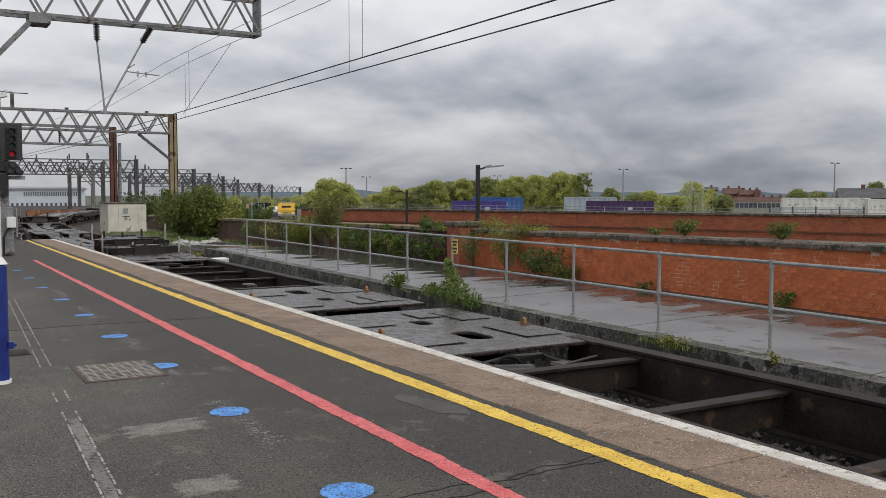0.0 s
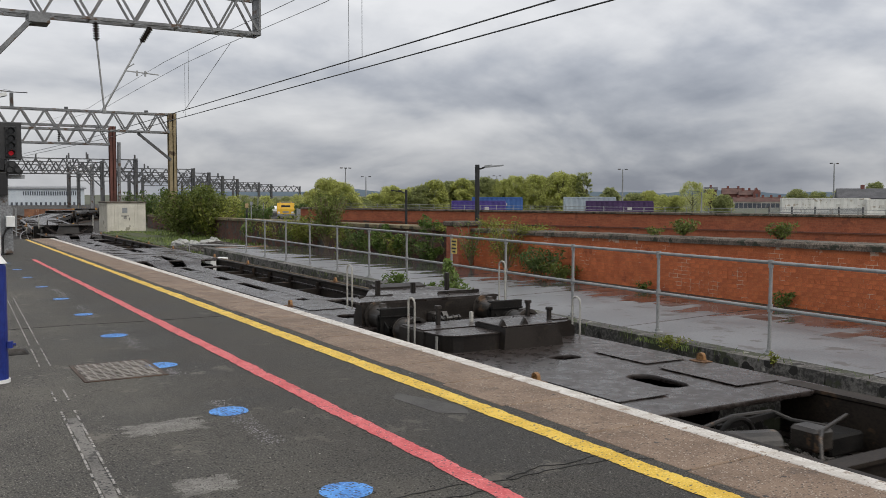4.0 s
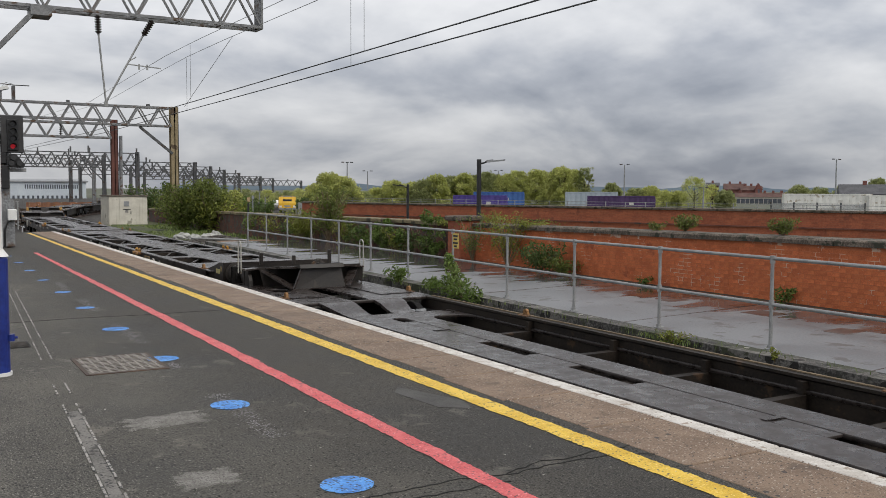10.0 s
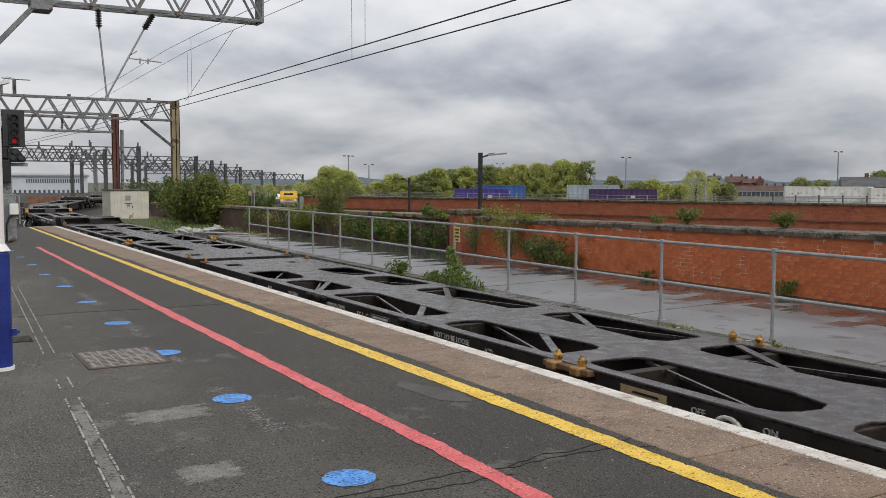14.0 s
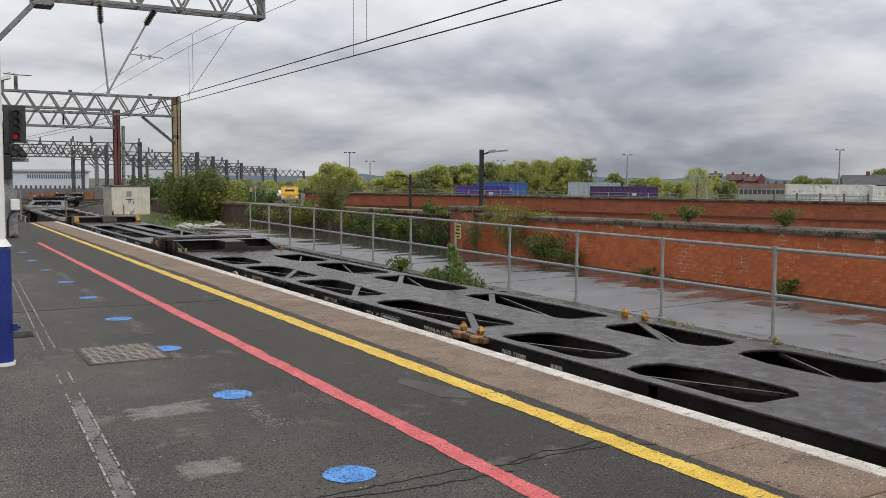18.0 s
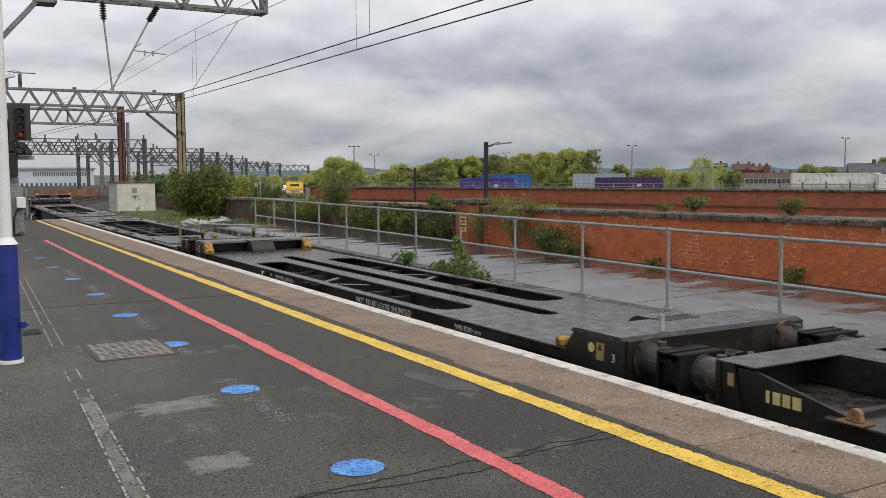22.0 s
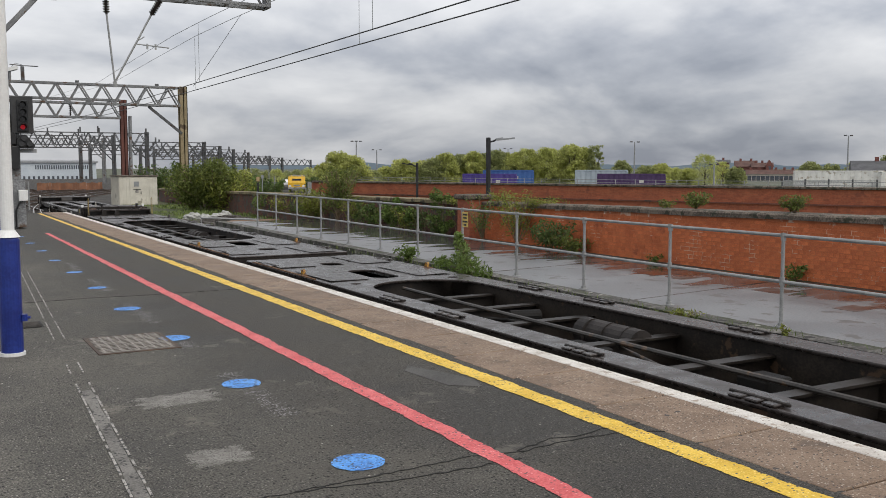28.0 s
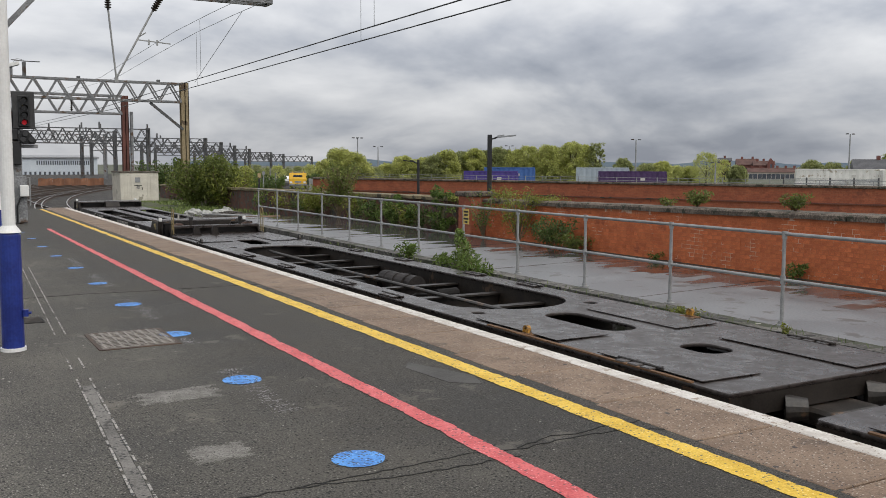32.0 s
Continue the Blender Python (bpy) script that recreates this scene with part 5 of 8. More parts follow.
def spine_wagon(s0, length, flip, locks, label, stretch=1.0, reach=0.0):
    """A wagon with a sunken pair of deck plates between high end decks, joined by curved ramps."""
    root = wagon(label, s0, length)
    Z, ZM = -.15, -.28

    def Y(a):
        return length - a if flip else a

    j1, e1 = 2.75, length - 3.2       # inner ends of the two high decks
    m0, m1 = j1 + .7, e1 - .7         # ends of the sunken floor
    part("joint_deck", plate(rrect(-1.2, 1.2, Y(0), Y(j1), .04),
                             [rrect(-1.02, -.62, Y(.34), Y(.60), .12), rrect(.43, .83, Y(.30), Y(.56), .12), rrect(-.32, .03, Y(.70), Y(j1 - .04), .05)],
                             Z, .05, M_DECK), None, root)
    part("end_deck", plate(rrect(-1.2, 1.2, Y(e1), Y(length - .1 + reach), .04), [rrect(-.32, .03, Y(e1 + .04), Y(length - 1.1), .06), rrect(-1.0, -.62, Y(length - 1.66 + reach), Y(length - 1.2 + reach), .18)],
                           Z, .05, M_DECK), None, root)
    girder(root, 1.03, 1.18, Y(j1 - .2), Y(e1 + .2), Z, Z - .55)
    girder(root, -.98, -1.12, Y(j1 - .2), Y(e1 + .2), Z - .24, Z - .55)
    part("girder_lip", boxed(1.13, 1.16, Y(j1), Y(e1), Z + .002, Z + .014), M_STEM, root)
    # curved ramps down to the sunken floor
    for (u0, u1), (v0, v1), mirror in (((-.90, -.33), (-.76, -.36), 0), ((.06, .56), (.02, .40), 0), ((-.90, -.33), (-.76, -.36), 1), ((.06, .56), (.02, .40), 1)):
        bm = bmesh.new()
        prev = None
        for i in range(13):
            f = i / 12
            y = (j1 - .03 + f * .78) if not mirror else (e1 + .03 - f * .78)
            g = f * f * (3 - 2 * f)
            z = Z - .003 + (ZM - Z + .004) * g
            x0, x1 = u0 + (v0 - u0) * g, u1 + (v1 - u1) * g
            cur = [bm.verts.new((x, Y(y), zz)) for x, zz in ((x0, z), (x1, z), (x1, z - .05), (x0, z - .05))]
            if prev:
                for k in range(4):
                    bm.faces.new((prev[k], prev[(k + 1) % 4], cur[(k + 1) % 4], cur[k]))
            else:
                bm.faces.new(cur)
            prev = cur
        bm.faces.new(prev[::-1])
        bmesh.ops.recalc_face_normals(bm, faces=bm.faces[:])
        part("ramp_plate", bm, M_DECK, root)
    for y, q in ((m0 + .01, 1), (m1 - .01, -1)):
        part("slot_end", tube(bmesh.new(), (-.18, Y(y), ZM - .3), (-.18, Y(y), ZM - .06), .11, seg=16), M_STEEL, root)
    part("sunken_floor", plate(rrect(-.76, 1.03, Y(m0), Y(m1), .02),
                               [rrect(-.29, -.07, Y(m0 + .28), Y(m1 - .43), .10), rrect(.33, 1.024, Y(m0 + .17), Y(m1 - .48), .22)], ZM, .045, M_DECK), None, root)
    for a0, a1 in ((4.76, 6.78), (7.70, 8.42), (length - 6.5, length - 4.7)):
        part("cover_plate", boxed(-.278, -.082, Y(a0), Y(a1), ZM - .03, ZM - .004, bevel=.004), M_DECK, root)
    for a0 in (5.3, 10.3):
        part("cover_strap", boxed(-.30, -.06, Y(a0) - .03, Y(a0) + .03, ZM + .001, ZM + .009), M_DECK, root)
    for a0, a1 in ((6.7, 7.7), (8.4, 9.5), (3.8, 4.7)):
        part("inner_sill", boxed(-.24, -.16, Y(a0), Y(a1), ZM - .2, ZM - .13), M_SHADED_GREASE, root)
    for y in (4.87, 5.88, 7.0, 8.35, 9.95):
        part("girder_rib", boxed(.97, 1.07, Y(y) - .03, Y(y) + .03, Z - .5, Z - .05), M_BROWN_STEEL, root)
        part("cross_member", boxed(-1.0, 1.0, Y(y) - .05, Y(y) + .05, ZM - .30, ZM - .05), M_BROWN_STEEL, root)
    # Sheet closing the well, its near-black colour carrying the shade underneath.
    part("belly_pan", boxed(-.8, .8, Y(j1), Y(e1), Z - .60, Z - .56), M_SHADED_GREASE, root)
    part("brake_hose", pipe(bmesh.new(), [(-.22, Y(.75), Z - .12), (-.20, Y(.95), Z - .03), (-.17, Y(1.25), Z - .03), (-.15, Y(1.6), Z - .07), (-.12, Y(2.0), Z - .14),
                                          (-.1, Y(2.5), Z - .2)], .036), M_BUFFER, root)
    for sx in (.55, .75):
        bm = bmesh.new()
        for k in range(7):
            tube(bm, (sx, Y(e1 - .3), Z - .42 + k * .04), (sx, Y(e1 - .3), Z - .395 + k * .04), .09, .075, seg=12)
        part("coil_spring", bm, M_GREY, root)
    k = 0
    for x0, x1, y0, y1 in ((.5, 1.1, .75, 1.5), (-1.06, -.68, .62, 1.40), (.5, 1.08, 1.6, 2.65), (-1.08, -.5, 1.95, 2.7), (.45, 1.1, length - 2.7, length - 1.3),
                           (-1.1, -.5, length - 2.6, length - 1.9)):
        strip_plate(root, x0, x1, Y(y0), Y(y1), Z + .004, .3 if k % 2 else -.3, k)
        k += 1
    # pivot castings in the joint
    bm = bmesh.new()
    tube(bm, (-.5, Y(-.02), Z - .22), (-.15, Y(-.10), Z - .2), .11, .075, seg=14)
    tube(bm, (.35, Y(-.02), Z - .2), (.62, Y(-.14), Z - .18), .12, .08, seg=14)
    box(bm, -.15, .35, Y(-.2), Y(.1), Z - .32, Z - .2, bevel=.03)
    part("pivot_casting", bm, M_BUFFER, root)
    part("joint_sheet", boxed(-1.18, 1.18, Y(.012), Y(.03), Z - .26, Z - .052), M_STEEL, root)
    for y in locks:
        for sx in (-1.13, 1.13) if y > 13 else (1.13,):
            lock(root, sx, Y(y), Z, LOCK_O)
    # raised buffer end: a sloping plate over a curved bracket and a slanted front gusset
    end = length - .42 + reach
    e0 = end - 1.08
    top = Z + .40
    flare = [(-1.13, e0 + .85), (-1.13, end), (1.13, end), (1.13, e0 + .66), (1.02, e0 + .56), (.62, e0 + .32), (.38, e0 + .18), (-.46, e0 + .12), (-.62, e0 + .30), (-.88, e0 + .72)]
    bm = prism(bmesh.new(), [(x, Y(q)) for x, q in flare], "z", top - .03, top)
    for v in bm.verts:
        v.co.z -= .085 * max(0, abs(v.co.x) - .5) / .63
    part("top_plate", bm, M_DECK, root)
    cap = [(e0 - .03, top - .02), (e0 + .02, top + .045), (e0 + .22, top + .012), (e0 + .22, top - .01)]
    part("gusset_cap", prism(bmesh.new(), [(Y(q), z) for q, z in cap], "x", -.46, .38), M_STEEL, root)
    for sx in (-1.06, 1.06):
        arc = [(e0 + .86, top - .115), (end, top - .115), (end, Z - .30), (end - .30, Z - .30), (end - .30, Z - .05), (end - .28, Z + .10), (end - .24, Z + .20), (end - .20, Z + .235),
               (e0 + .86, top - .145)]
        part("end_bracket", prism(bmesh.new(), [(Y(q), z) for q, z in arc], "x", sx - .03, sx + .03), M_STEEL, root)
    part("end_beam", boxed(-1.1, 1.1, Y(end - .05), Y(end), Z - .28, top - .08), M_STEEL, root)
    # slanted front face, narrow at the foot on one side, with a rim
    bm = bmesh.new()
    f0 = [bm.verts.new(v) for v in ((-.58, Y(e0), Z + .002), (.42, Y(e0), Z + .002), (.36, Y(e0 + .09), top - .015), (-.40, Y(e0 + .07), top - .015))]
    f1 = [bm.verts.new((v.co.x, v.co.y + (Y(e0 + .03) - Y(e0)), v.co.z)) for v in f0]
    bm.faces.new(f0)
    bm.faces.new(f1[::-1])
    for q in range(4):
        bm.faces.new((f0[q], f1[q], f1[(q + 1) % 4], f0[(q + 1) % 4]))
    bmesh.ops.recalc_face_normals(bm, faces=bm.faces[:])
    part("front_gusset", bm, M_STEEL, root)
    part("gusset_rim", bar(bmesh.new(), (-.58, Y(e0 - .01), Z + .02), (-.40, Y(e0 + .06), top - .02), .03, .03), M_DECK, root)
    part("gusset_rim", bar(bmesh.new(), (-.60, Y(e0 - .01), Z + .012), (.44, Y(e0 - .01), Z + .012), .03, .02), M_DECK, root)
    for sx, w in ((-.56, -.87), (.44, .96)):
        part("inner_brace", bar(bmesh.new(), (sx, Y(e0 + .03), Z + .02), (w, Y(e0 + .72), top - .09), .15, .03), M_DECK, root)
        back = [(sx * .75, Z), (w, Z), (w * 1.1, top - .04), (sx * .75, top - .04)]
        part("back_web", prism(bmesh.new(), back, "y", Y(end - .42), Y(end - .40)), M_STEEL, root)
    for sx in (1,):
        bm = prism(bmesh.new(), [(sx * 1.13, top - .10), (sx * .72, top - .06), (sx * .86, top - .15), (sx * .97, Z + .12), (sx * 1.10, Z + .0)], "y", Y(e0 + .68), Y(e0 + .71))
        part("corner_bracket", bm, M_STEEL, root)
    for x, y, h in ((.45, end - .35, .24), (-.80, end - .12, .2), (-.2, end - .2, .14)):
        part("stop_post", boxed(x - .03, x + .03, Y(y) - .03, Y(y) + .03, top - .02, top + h, bevel=.008), M_STEEL, root)
    grab_rail(root, -1.13, Y(e0 + .75 if flip else end + .1), top - .19, .60)
    grab_rail(root, 1.13, Y(end + .1 if flip else e0 + .75), top - .19, .60)
    buffers(root, Y(end), -1 if flip else 1, Z + .12)
    bogie(root, Y(1.0))
    bogie(root, Y(length - 2.4))
    lengthen(root, stretch)
    return root


B_LABEL = "wet black container wagon with sunken plates and curved ramps"
spine_wagon(26.72, 16.60, True, (2.15, 5.07, 10.6, 13.95), B_LABEL, reach=.38)
spine_wagon(43.64, 15.83, False, (1.93, 5.07, 10.17, 13.35), B_LABEL, stretch=1.112)


def skeletal_wagon(s0, length, flip, label, longer=0.0, stretch=1.0):
    """A skeletal wagon: broad spine, side sills, triangular openings with struts, deep lettered sills."""
    root = wagon(label, s0, length)
    Z = -.03

    def Y(a):
        return length - a if flip else a

    e, f = longer * .3, longer * 1.3                    # how much further the buffer end stands out
    side = 1 if flip else -1           # the wagon turned round
    bays = ((2.5, 4.2), (4.58, 6.72), (7.15, 9.32), (9.82, 12.3), (12.78, 14.26), (14.55, 16.0))
    holes = []
    for i, (y0, y1) in enumerate(bays):
        for sx in (-1, 1):
            # each opening narrows towards one end, where the spine spreads into the sill
            narrow = .10 if i in (2, 3) else .0
            lo, hi = (y0, y1) if i % 2 == 0 else (y1, y0)
            d = 1 if hi > lo else -1
            w_in, w_out = .33, 1.03
            pts = [(w_in, lo + d * .25), (w_in + .04, lo + d * .1), (w_in + .16, lo), (w_out - .1, lo), (w_out - .02, lo + d * .06), (w_out, lo + d * .2),
                   (w_out, hi - d * .3), (w_out - .05, hi - d * .1), (w_out - .2, hi - d * .02), (w_in + .3, hi), (w_in + .12, hi - d * .08), (w_in + narrow, hi - d * .5)]
            holes.append([(sx * x, Y(y)) for x, y in pts])
    holes += [rrect(-.94, -.62, Y(length - 1.25), Y(length - .82), .01), rrect(.40, .60, Y(length - 1.1), Y(length - .8), .01)]
    if e:
        holes += [rrect(sx - .1, sx + .1, Y(.62), Y(1.0), .02) for sx in (-.94, .94)]
    part("deck", plate(rrect(-1.17, 1.17, Y(.95 - f), Y(length), .03), holes, Z, .03, M_DECK), None, root)
    for x0, y0, x1, y1 in ((-.34, 5.58, -1.04, 6.80), (-.34, 8.12, -1.04, 9.36), (-.34, 11.2, -1.04, 12.42),
                           (1.04, 9.72, .34, 10.75), (1.04, 12.72, .34, 13.85), (1.04, 7.05, .34, 8.2)):
        part("strut", bar(bmesh.new(), (side * x0, Y(y0), Z - .018), (side * x1, Y(y1), Z - .018), .085, .022), M_DECK, root)
    for y0, y1 in bays:
        for sx in (-1, 1):
            part("brace_rod", bar(bmesh.new(), (sx * 1.02, Y(y0 + .1), Z - .05), (sx * .34, Y(y1 - .1), Z - .05), .03, .03), M_DECK, root)
    # spine web and side sills
    for sx in (-.3, .3):
        part("spine_web", boxed(sx - .012, sx + .012, Y(1.2), Y(length - .3), Z - .51, Z - .03), M_BROWN_STEEL, root)
    part("spine_flange", boxed(-.34, .34, Y(1.2), Y(length - .3), Z - .54, Z - .511), M_BROWN_STEEL, root)
    sill_y0, sill_y1 = 4.2, length - 4.2
    for sx in (-1.14, 1.14):
        bm = bmesh.new()
        box(bm, sx - .02, sx + .02, Y(sill_y0), Y(sill_y1), Z - .36, Z - .03)
        prism(bm, [(Y(sill_y0), Z - .03), (Y(sill_y0), Z - .36), (Y(sill_y0 - 1.0), Z - .17), (Y(sill_y0 - 1.0), Z - .03)], "x", sx - .02, sx + .02)
        prism(bm, [(Y(sill_y1), Z - .03), (Y(sill_y1), Z - .36), (Y(sill_y1 + 1.0), Z - .17), (Y(sill_y1 + 1.0), Z - .03)], "x", sx - .02, sx + .02)
        box(bm, sx - .02, sx + .02, Y(.9), Y(sill_y0 - .9), Z - .17, Z - .03)
        box(bm, sx - .02, sx + .02, Y(sill_y1 + .9), Y(length), Z - .17, Z - .03)
        part("side_sill", bm, M_STEEL, root)
        part("rust_ledge", boxed(sx - .035, sx + .035, Y(.6), Y(3.0), Z - .2, Z - .172), M_RUST, root)
        part("rust_ledge", boxed(sx - .035, sx + .035, Y(length - 3.4), Y(length - .1), Z - .2, Z - .172), M_RUST, root)
    for y in (2.2, 4.2, 6.3, 9.22, 12.15, 14.25, 16.3):
        part("cross_member", boxed(-1.12, 1.12, Y(y) - .06, Y(y) + .06, Z - .40, Z - .032), M_BROWN_STEEL, root)
    part("end_sheet", boxed(-1.17, 1.17, Y(length - .03), Y(length - .002), Z - .34, Z - .004), M_STEEL, root)
    # locks
    for sx in (-1.12, 1.12):
        lock(root, sx, Y(1.15), Z, LOCK_O)
        lock(root, sx, Y(length - .25), Z, LOCK_O)
    for y, me, dx in (((12.55, LOCK_Y, .0), (7.0, LOCK_O, .0), (9.6, LOCK_O, .0)) if flip else ((6.78, LOCK_Y, .0), (9.6, LOCK_O, .0), (12.45, LOCK_O, .0))):
        for sx in (-1, 1):
            unit = part("folding_lock", boxed(sx * 1.1, sx * 1.24, Y(y - .36), Y(y + .28), Z - .07, Z - .012, bevel=.008), M_RUST if me is LOCK_Y else M_SHADED_GREASE, root,
                        "rusty yellow folding container lock" if me is LOCK_Y else "")
            for q in (-.2, .13):
                bm = boxed(sx * 1.14, sx * 1.28, Y(y + q) - .065, Y(y + q) + .065, Z - .085, Z + .0, bevel=.015)
                tube(bm, (sx * 1.2, Y(y + q) - .11, Z - .05), (sx * 1.2, Y(y + q) + .11, Z - .05), .036, seg=10)
                part("lock_hinge", bm, M_OLD_LOCK if me is LOCK_Y else M_SHADED_GREASE, unit)
                if me is LOCK_Y:
                    bm = tube(bmesh.new(), (sx * 1.17, Y(y + q), Z - .01), (sx * 1.17, Y(y + q), Z + .05), .036, .046, seg=10)
                    tube(bm, (sx * 1.17, Y(y + q), Z + .05), (sx * 1.17, Y(y + q), Z + .10), .046, .012, seg=10)
                    part("lock_head", bm, M_YSTEEL, unit)
    # handbrake wheel on the sill
    bm = bmesh.new()
    for i in range(18):
        a0, a1 = 2 * math.pi * i / 18, 2 * math.pi * (i + 1) / 18
        tube(bm, (-1.24, Y(4.9) + .16 * math.cos(a0), Z - .23 + .16 * math.sin(a0)), (-1.24, Y(4.9) + .16 * math.cos(a1), Z - .23 + .16 * math.sin(a1)), .02, seg=8)
    for i in range(3):
        a0 = 2 * math.pi * i / 3
        tube(bm, (-1.22, Y(4.9), Z - .23), (-1.24, Y(4.9) + .15 * math.cos(a0), Z - .23 + .15 * math.sin(a0)), .012, seg=6)
    part("handbrake_wheel", bm, M_WHITE_TUBE, root, "off-white handbrake wheel")
    bm = bmesh.new()
    pipe(bm, [(-.9, Y(2.6), Z - .2), (-.75, Y(2.9), Z - .12), (-.7, Y(3.3), Z - .14), (-.62, Y(3.6), Z - .25)], .03)
    part("brake_pipe", bm, M_SHADED_GREASE, root)
    part("brake_box", boxed(-.95, -.45, Y(4.9), Y(5.6), Z - .35, Z - .2, bevel=.01), M_SHADED_GREASE, root)
    part("brake_rod", tube(bmesh.new(), (.4, Y(7.2), Z - .3), (.95, Y(7.5), Z - .25), .02, seg=6), M_SHADED_GREASE, root)
    # raised buffer end: beam, top plate, a bridge to the front wall, sloping side plates
    top = Z + .20
    part("end_beam", boxed(-1.12, 1.12, Y(-e), Y(.05 - e), Z - .42, top), M_STEEL, root)
    part("top_plate", boxed(-1.12, 1.12, Y(-e), Y(.36 - e), top, top + .014, bevel=.004), M_DECK, root)
    bx0, bx1 = sorted((side * -.15, side * .27))
    part("bridge_plate", boxed(bx0, bx1, Y(.364 - e), Y(1.06 - f), top, top + .014, bevel=.004), M_DECK, root)
    for x in (bx0, bx1):
        part("bridge_wall", boxed(x - .012, x + .012, Y(.05 - e), Y(1.05 - f), Z - .05, top - .002), M_STEEL, root)
    wall = [(-.98, Z - .04), (-.98, Z + .035), (-.22, Z + .035), (-.15, top), (.27, top), (.33, Z + .10), (.92, Z + .085), (.92, Z - .04)]
    part("front_wall", prism(bmesh.new(), [(side * x, z) for x, z in wall], "y", Y(1.06 - f), Y(1.10 - f)), M_STEEL, root)
    for sx in (-1.08, 1.08):
        bm = prism(bmesh.new(), [(Y(.18 - e), Z - .3), (Y(.18 - e), top - .02), (Y(.34 - e), top - .02), (Y(1.06 - f * .3), Z + .02), (Y(1.12 - f * .3), Z - .05), (Y(1.12 - f * .3), Z - .3)], "x", sx - .014, sx + .014)
        part("side_plate", bm, M_STEEL, root)
        bm = prism(bmesh.new(), [(Y(.05 - e), Z - .3), (Y(.05 - e), top), (Y(.17 - e), top), (Y(.26 - e), Z - .3)], "x", sx - .03, sx + .03)
        part("end_post", bm, M_STEEL, root)
    part("end_floor", boxed(-1.06, 1.06, Y(.05 - e), Y(1.05 - f), Z - .08, Z - .06), M_COVER, root)
    # painted maker's mark as plain bars, warning plate
    bm = bmesh.new()
    for q, w in ((.455, .030), (.53, .062), (.61, .062), (.695, .070)):
        box(bm, -1.097, -1.0945, Y(q - longer) - w / 2, Y(q - longer) + w / 2, Z - .03, Z + .062)
    part("name_mark", bm, M_LOGO, root)
    part("warning_sign", boxed(-1.116, -1.1105, Y(.14 - e) - .03, Y(.14 - e) + .03, Z + .03, Z + .13), M_WARN, root)
    # words on the sill that faces the platform
    xs = -1.1625
    yL = (lambda a: Y(a))
    words = ({"icd": 8.13, "not": 8.64, "fea": 10.0, "min": 11.49, "iwb": 13.06, "box": 13.84} if flip else
             {"icd": 8.12, "not": 9.15, "fea": 11.15, "min": 12.15, "iwb": 13.6, "box": 14.5})
    lettering("MINIMUM CURVE\n75 METRES", .082, (xs, yL(words["min"]), Z - .13), M_LETTER, root)
    lettering("FEA-C", .13, (xs, yL(words["fea"]), Z - .18), M_LETTER, root)
    yb = yL(words["fea"]) - .42
    rim = bmesh.new()
    box(rim, xs - .002, xs, yb - .5, yb, Z - .075, Z - .07)
    box(rim, xs - .002, xs, yb - .5, yb, Z - .205, Z - .2)
    box(rim, xs - .002, xs, yb - .005, yb, Z - .2, Z - .075)
    box(rim, xs - .002, xs, yb - .5, yb - .495, Z - .2, Z - .075)
    for q in (0, 1):
        box(rim, xs - .002, xs, yb - .46, yb - .04, Z - .12 - q * .05, Z - .09 - q * .05)
    part("data_panel", rim, M_LETTER, root)
    lettering("NOT TO BE LOOSE\nOR HUMP SHUNTED", .085, (xs, yL(words["not"]), Z - .12), M_LETTER, root)
    lettering("ICD", .085, (xs, yL(words["icd"]), Z - .15), M_LETTER, root)
    lettering("IWB 13000", .085, (xs, yL(words["iwb"]), Z - .14), M_LETTER, root)
    lettering("OFF", .08, (xs, Y(4.9) + .42, Z - .14), M_LETTER, root)
    lettering("ON", .08, (xs, Y(4.9) - .24, Z - .14), M_LETTER, root)
    grid = bmesh.new()
    yb = yL(words["box"])
    for q in range(3):
        for w in range(2):
            box(grid, xs - .002, xs, yb - .045 - q * .06, yb - q * .06, Z - .13 - w * .06, Z - .09 - w * .06)
    part("data_grid", grid, M_LETTER, root)
    o = part("maker_plate", boxed(xs - .006, xs, yL(5.83) - .26, yL(5.83) + .26, Z - .22, Z - .06), M_PLATE, root, "ochre maker's plate")
    bm = bmesh.new()
    for q, w in ((0, .3), (1, .34), (2, .28)):
        box(bm, xs - .009, xs - .0065, yL(5.83) - .18, yL(5.83) - .18 + w, Z - .11 - q * .04, Z - .09 - q * .04)
    part("plate_print", bm, M_BLACK, o)
    buffers(root, Y(-e), 1 if flip else -1, Z + .0)
    bogie(root, Y(2.1))
    bogie(root, Y(length - 1.6))
    lengthen(root, stretch)
    return root


C_LABEL = "black skeletal container wagon with broad spine and lettered sills"
skeletal_wagon(62.07, 18.45, False, C_LABEL, .33, stretch=1.069)
skeletal_wagon(82.53, 18.4, True, C_LABEL, stretch=1.071)


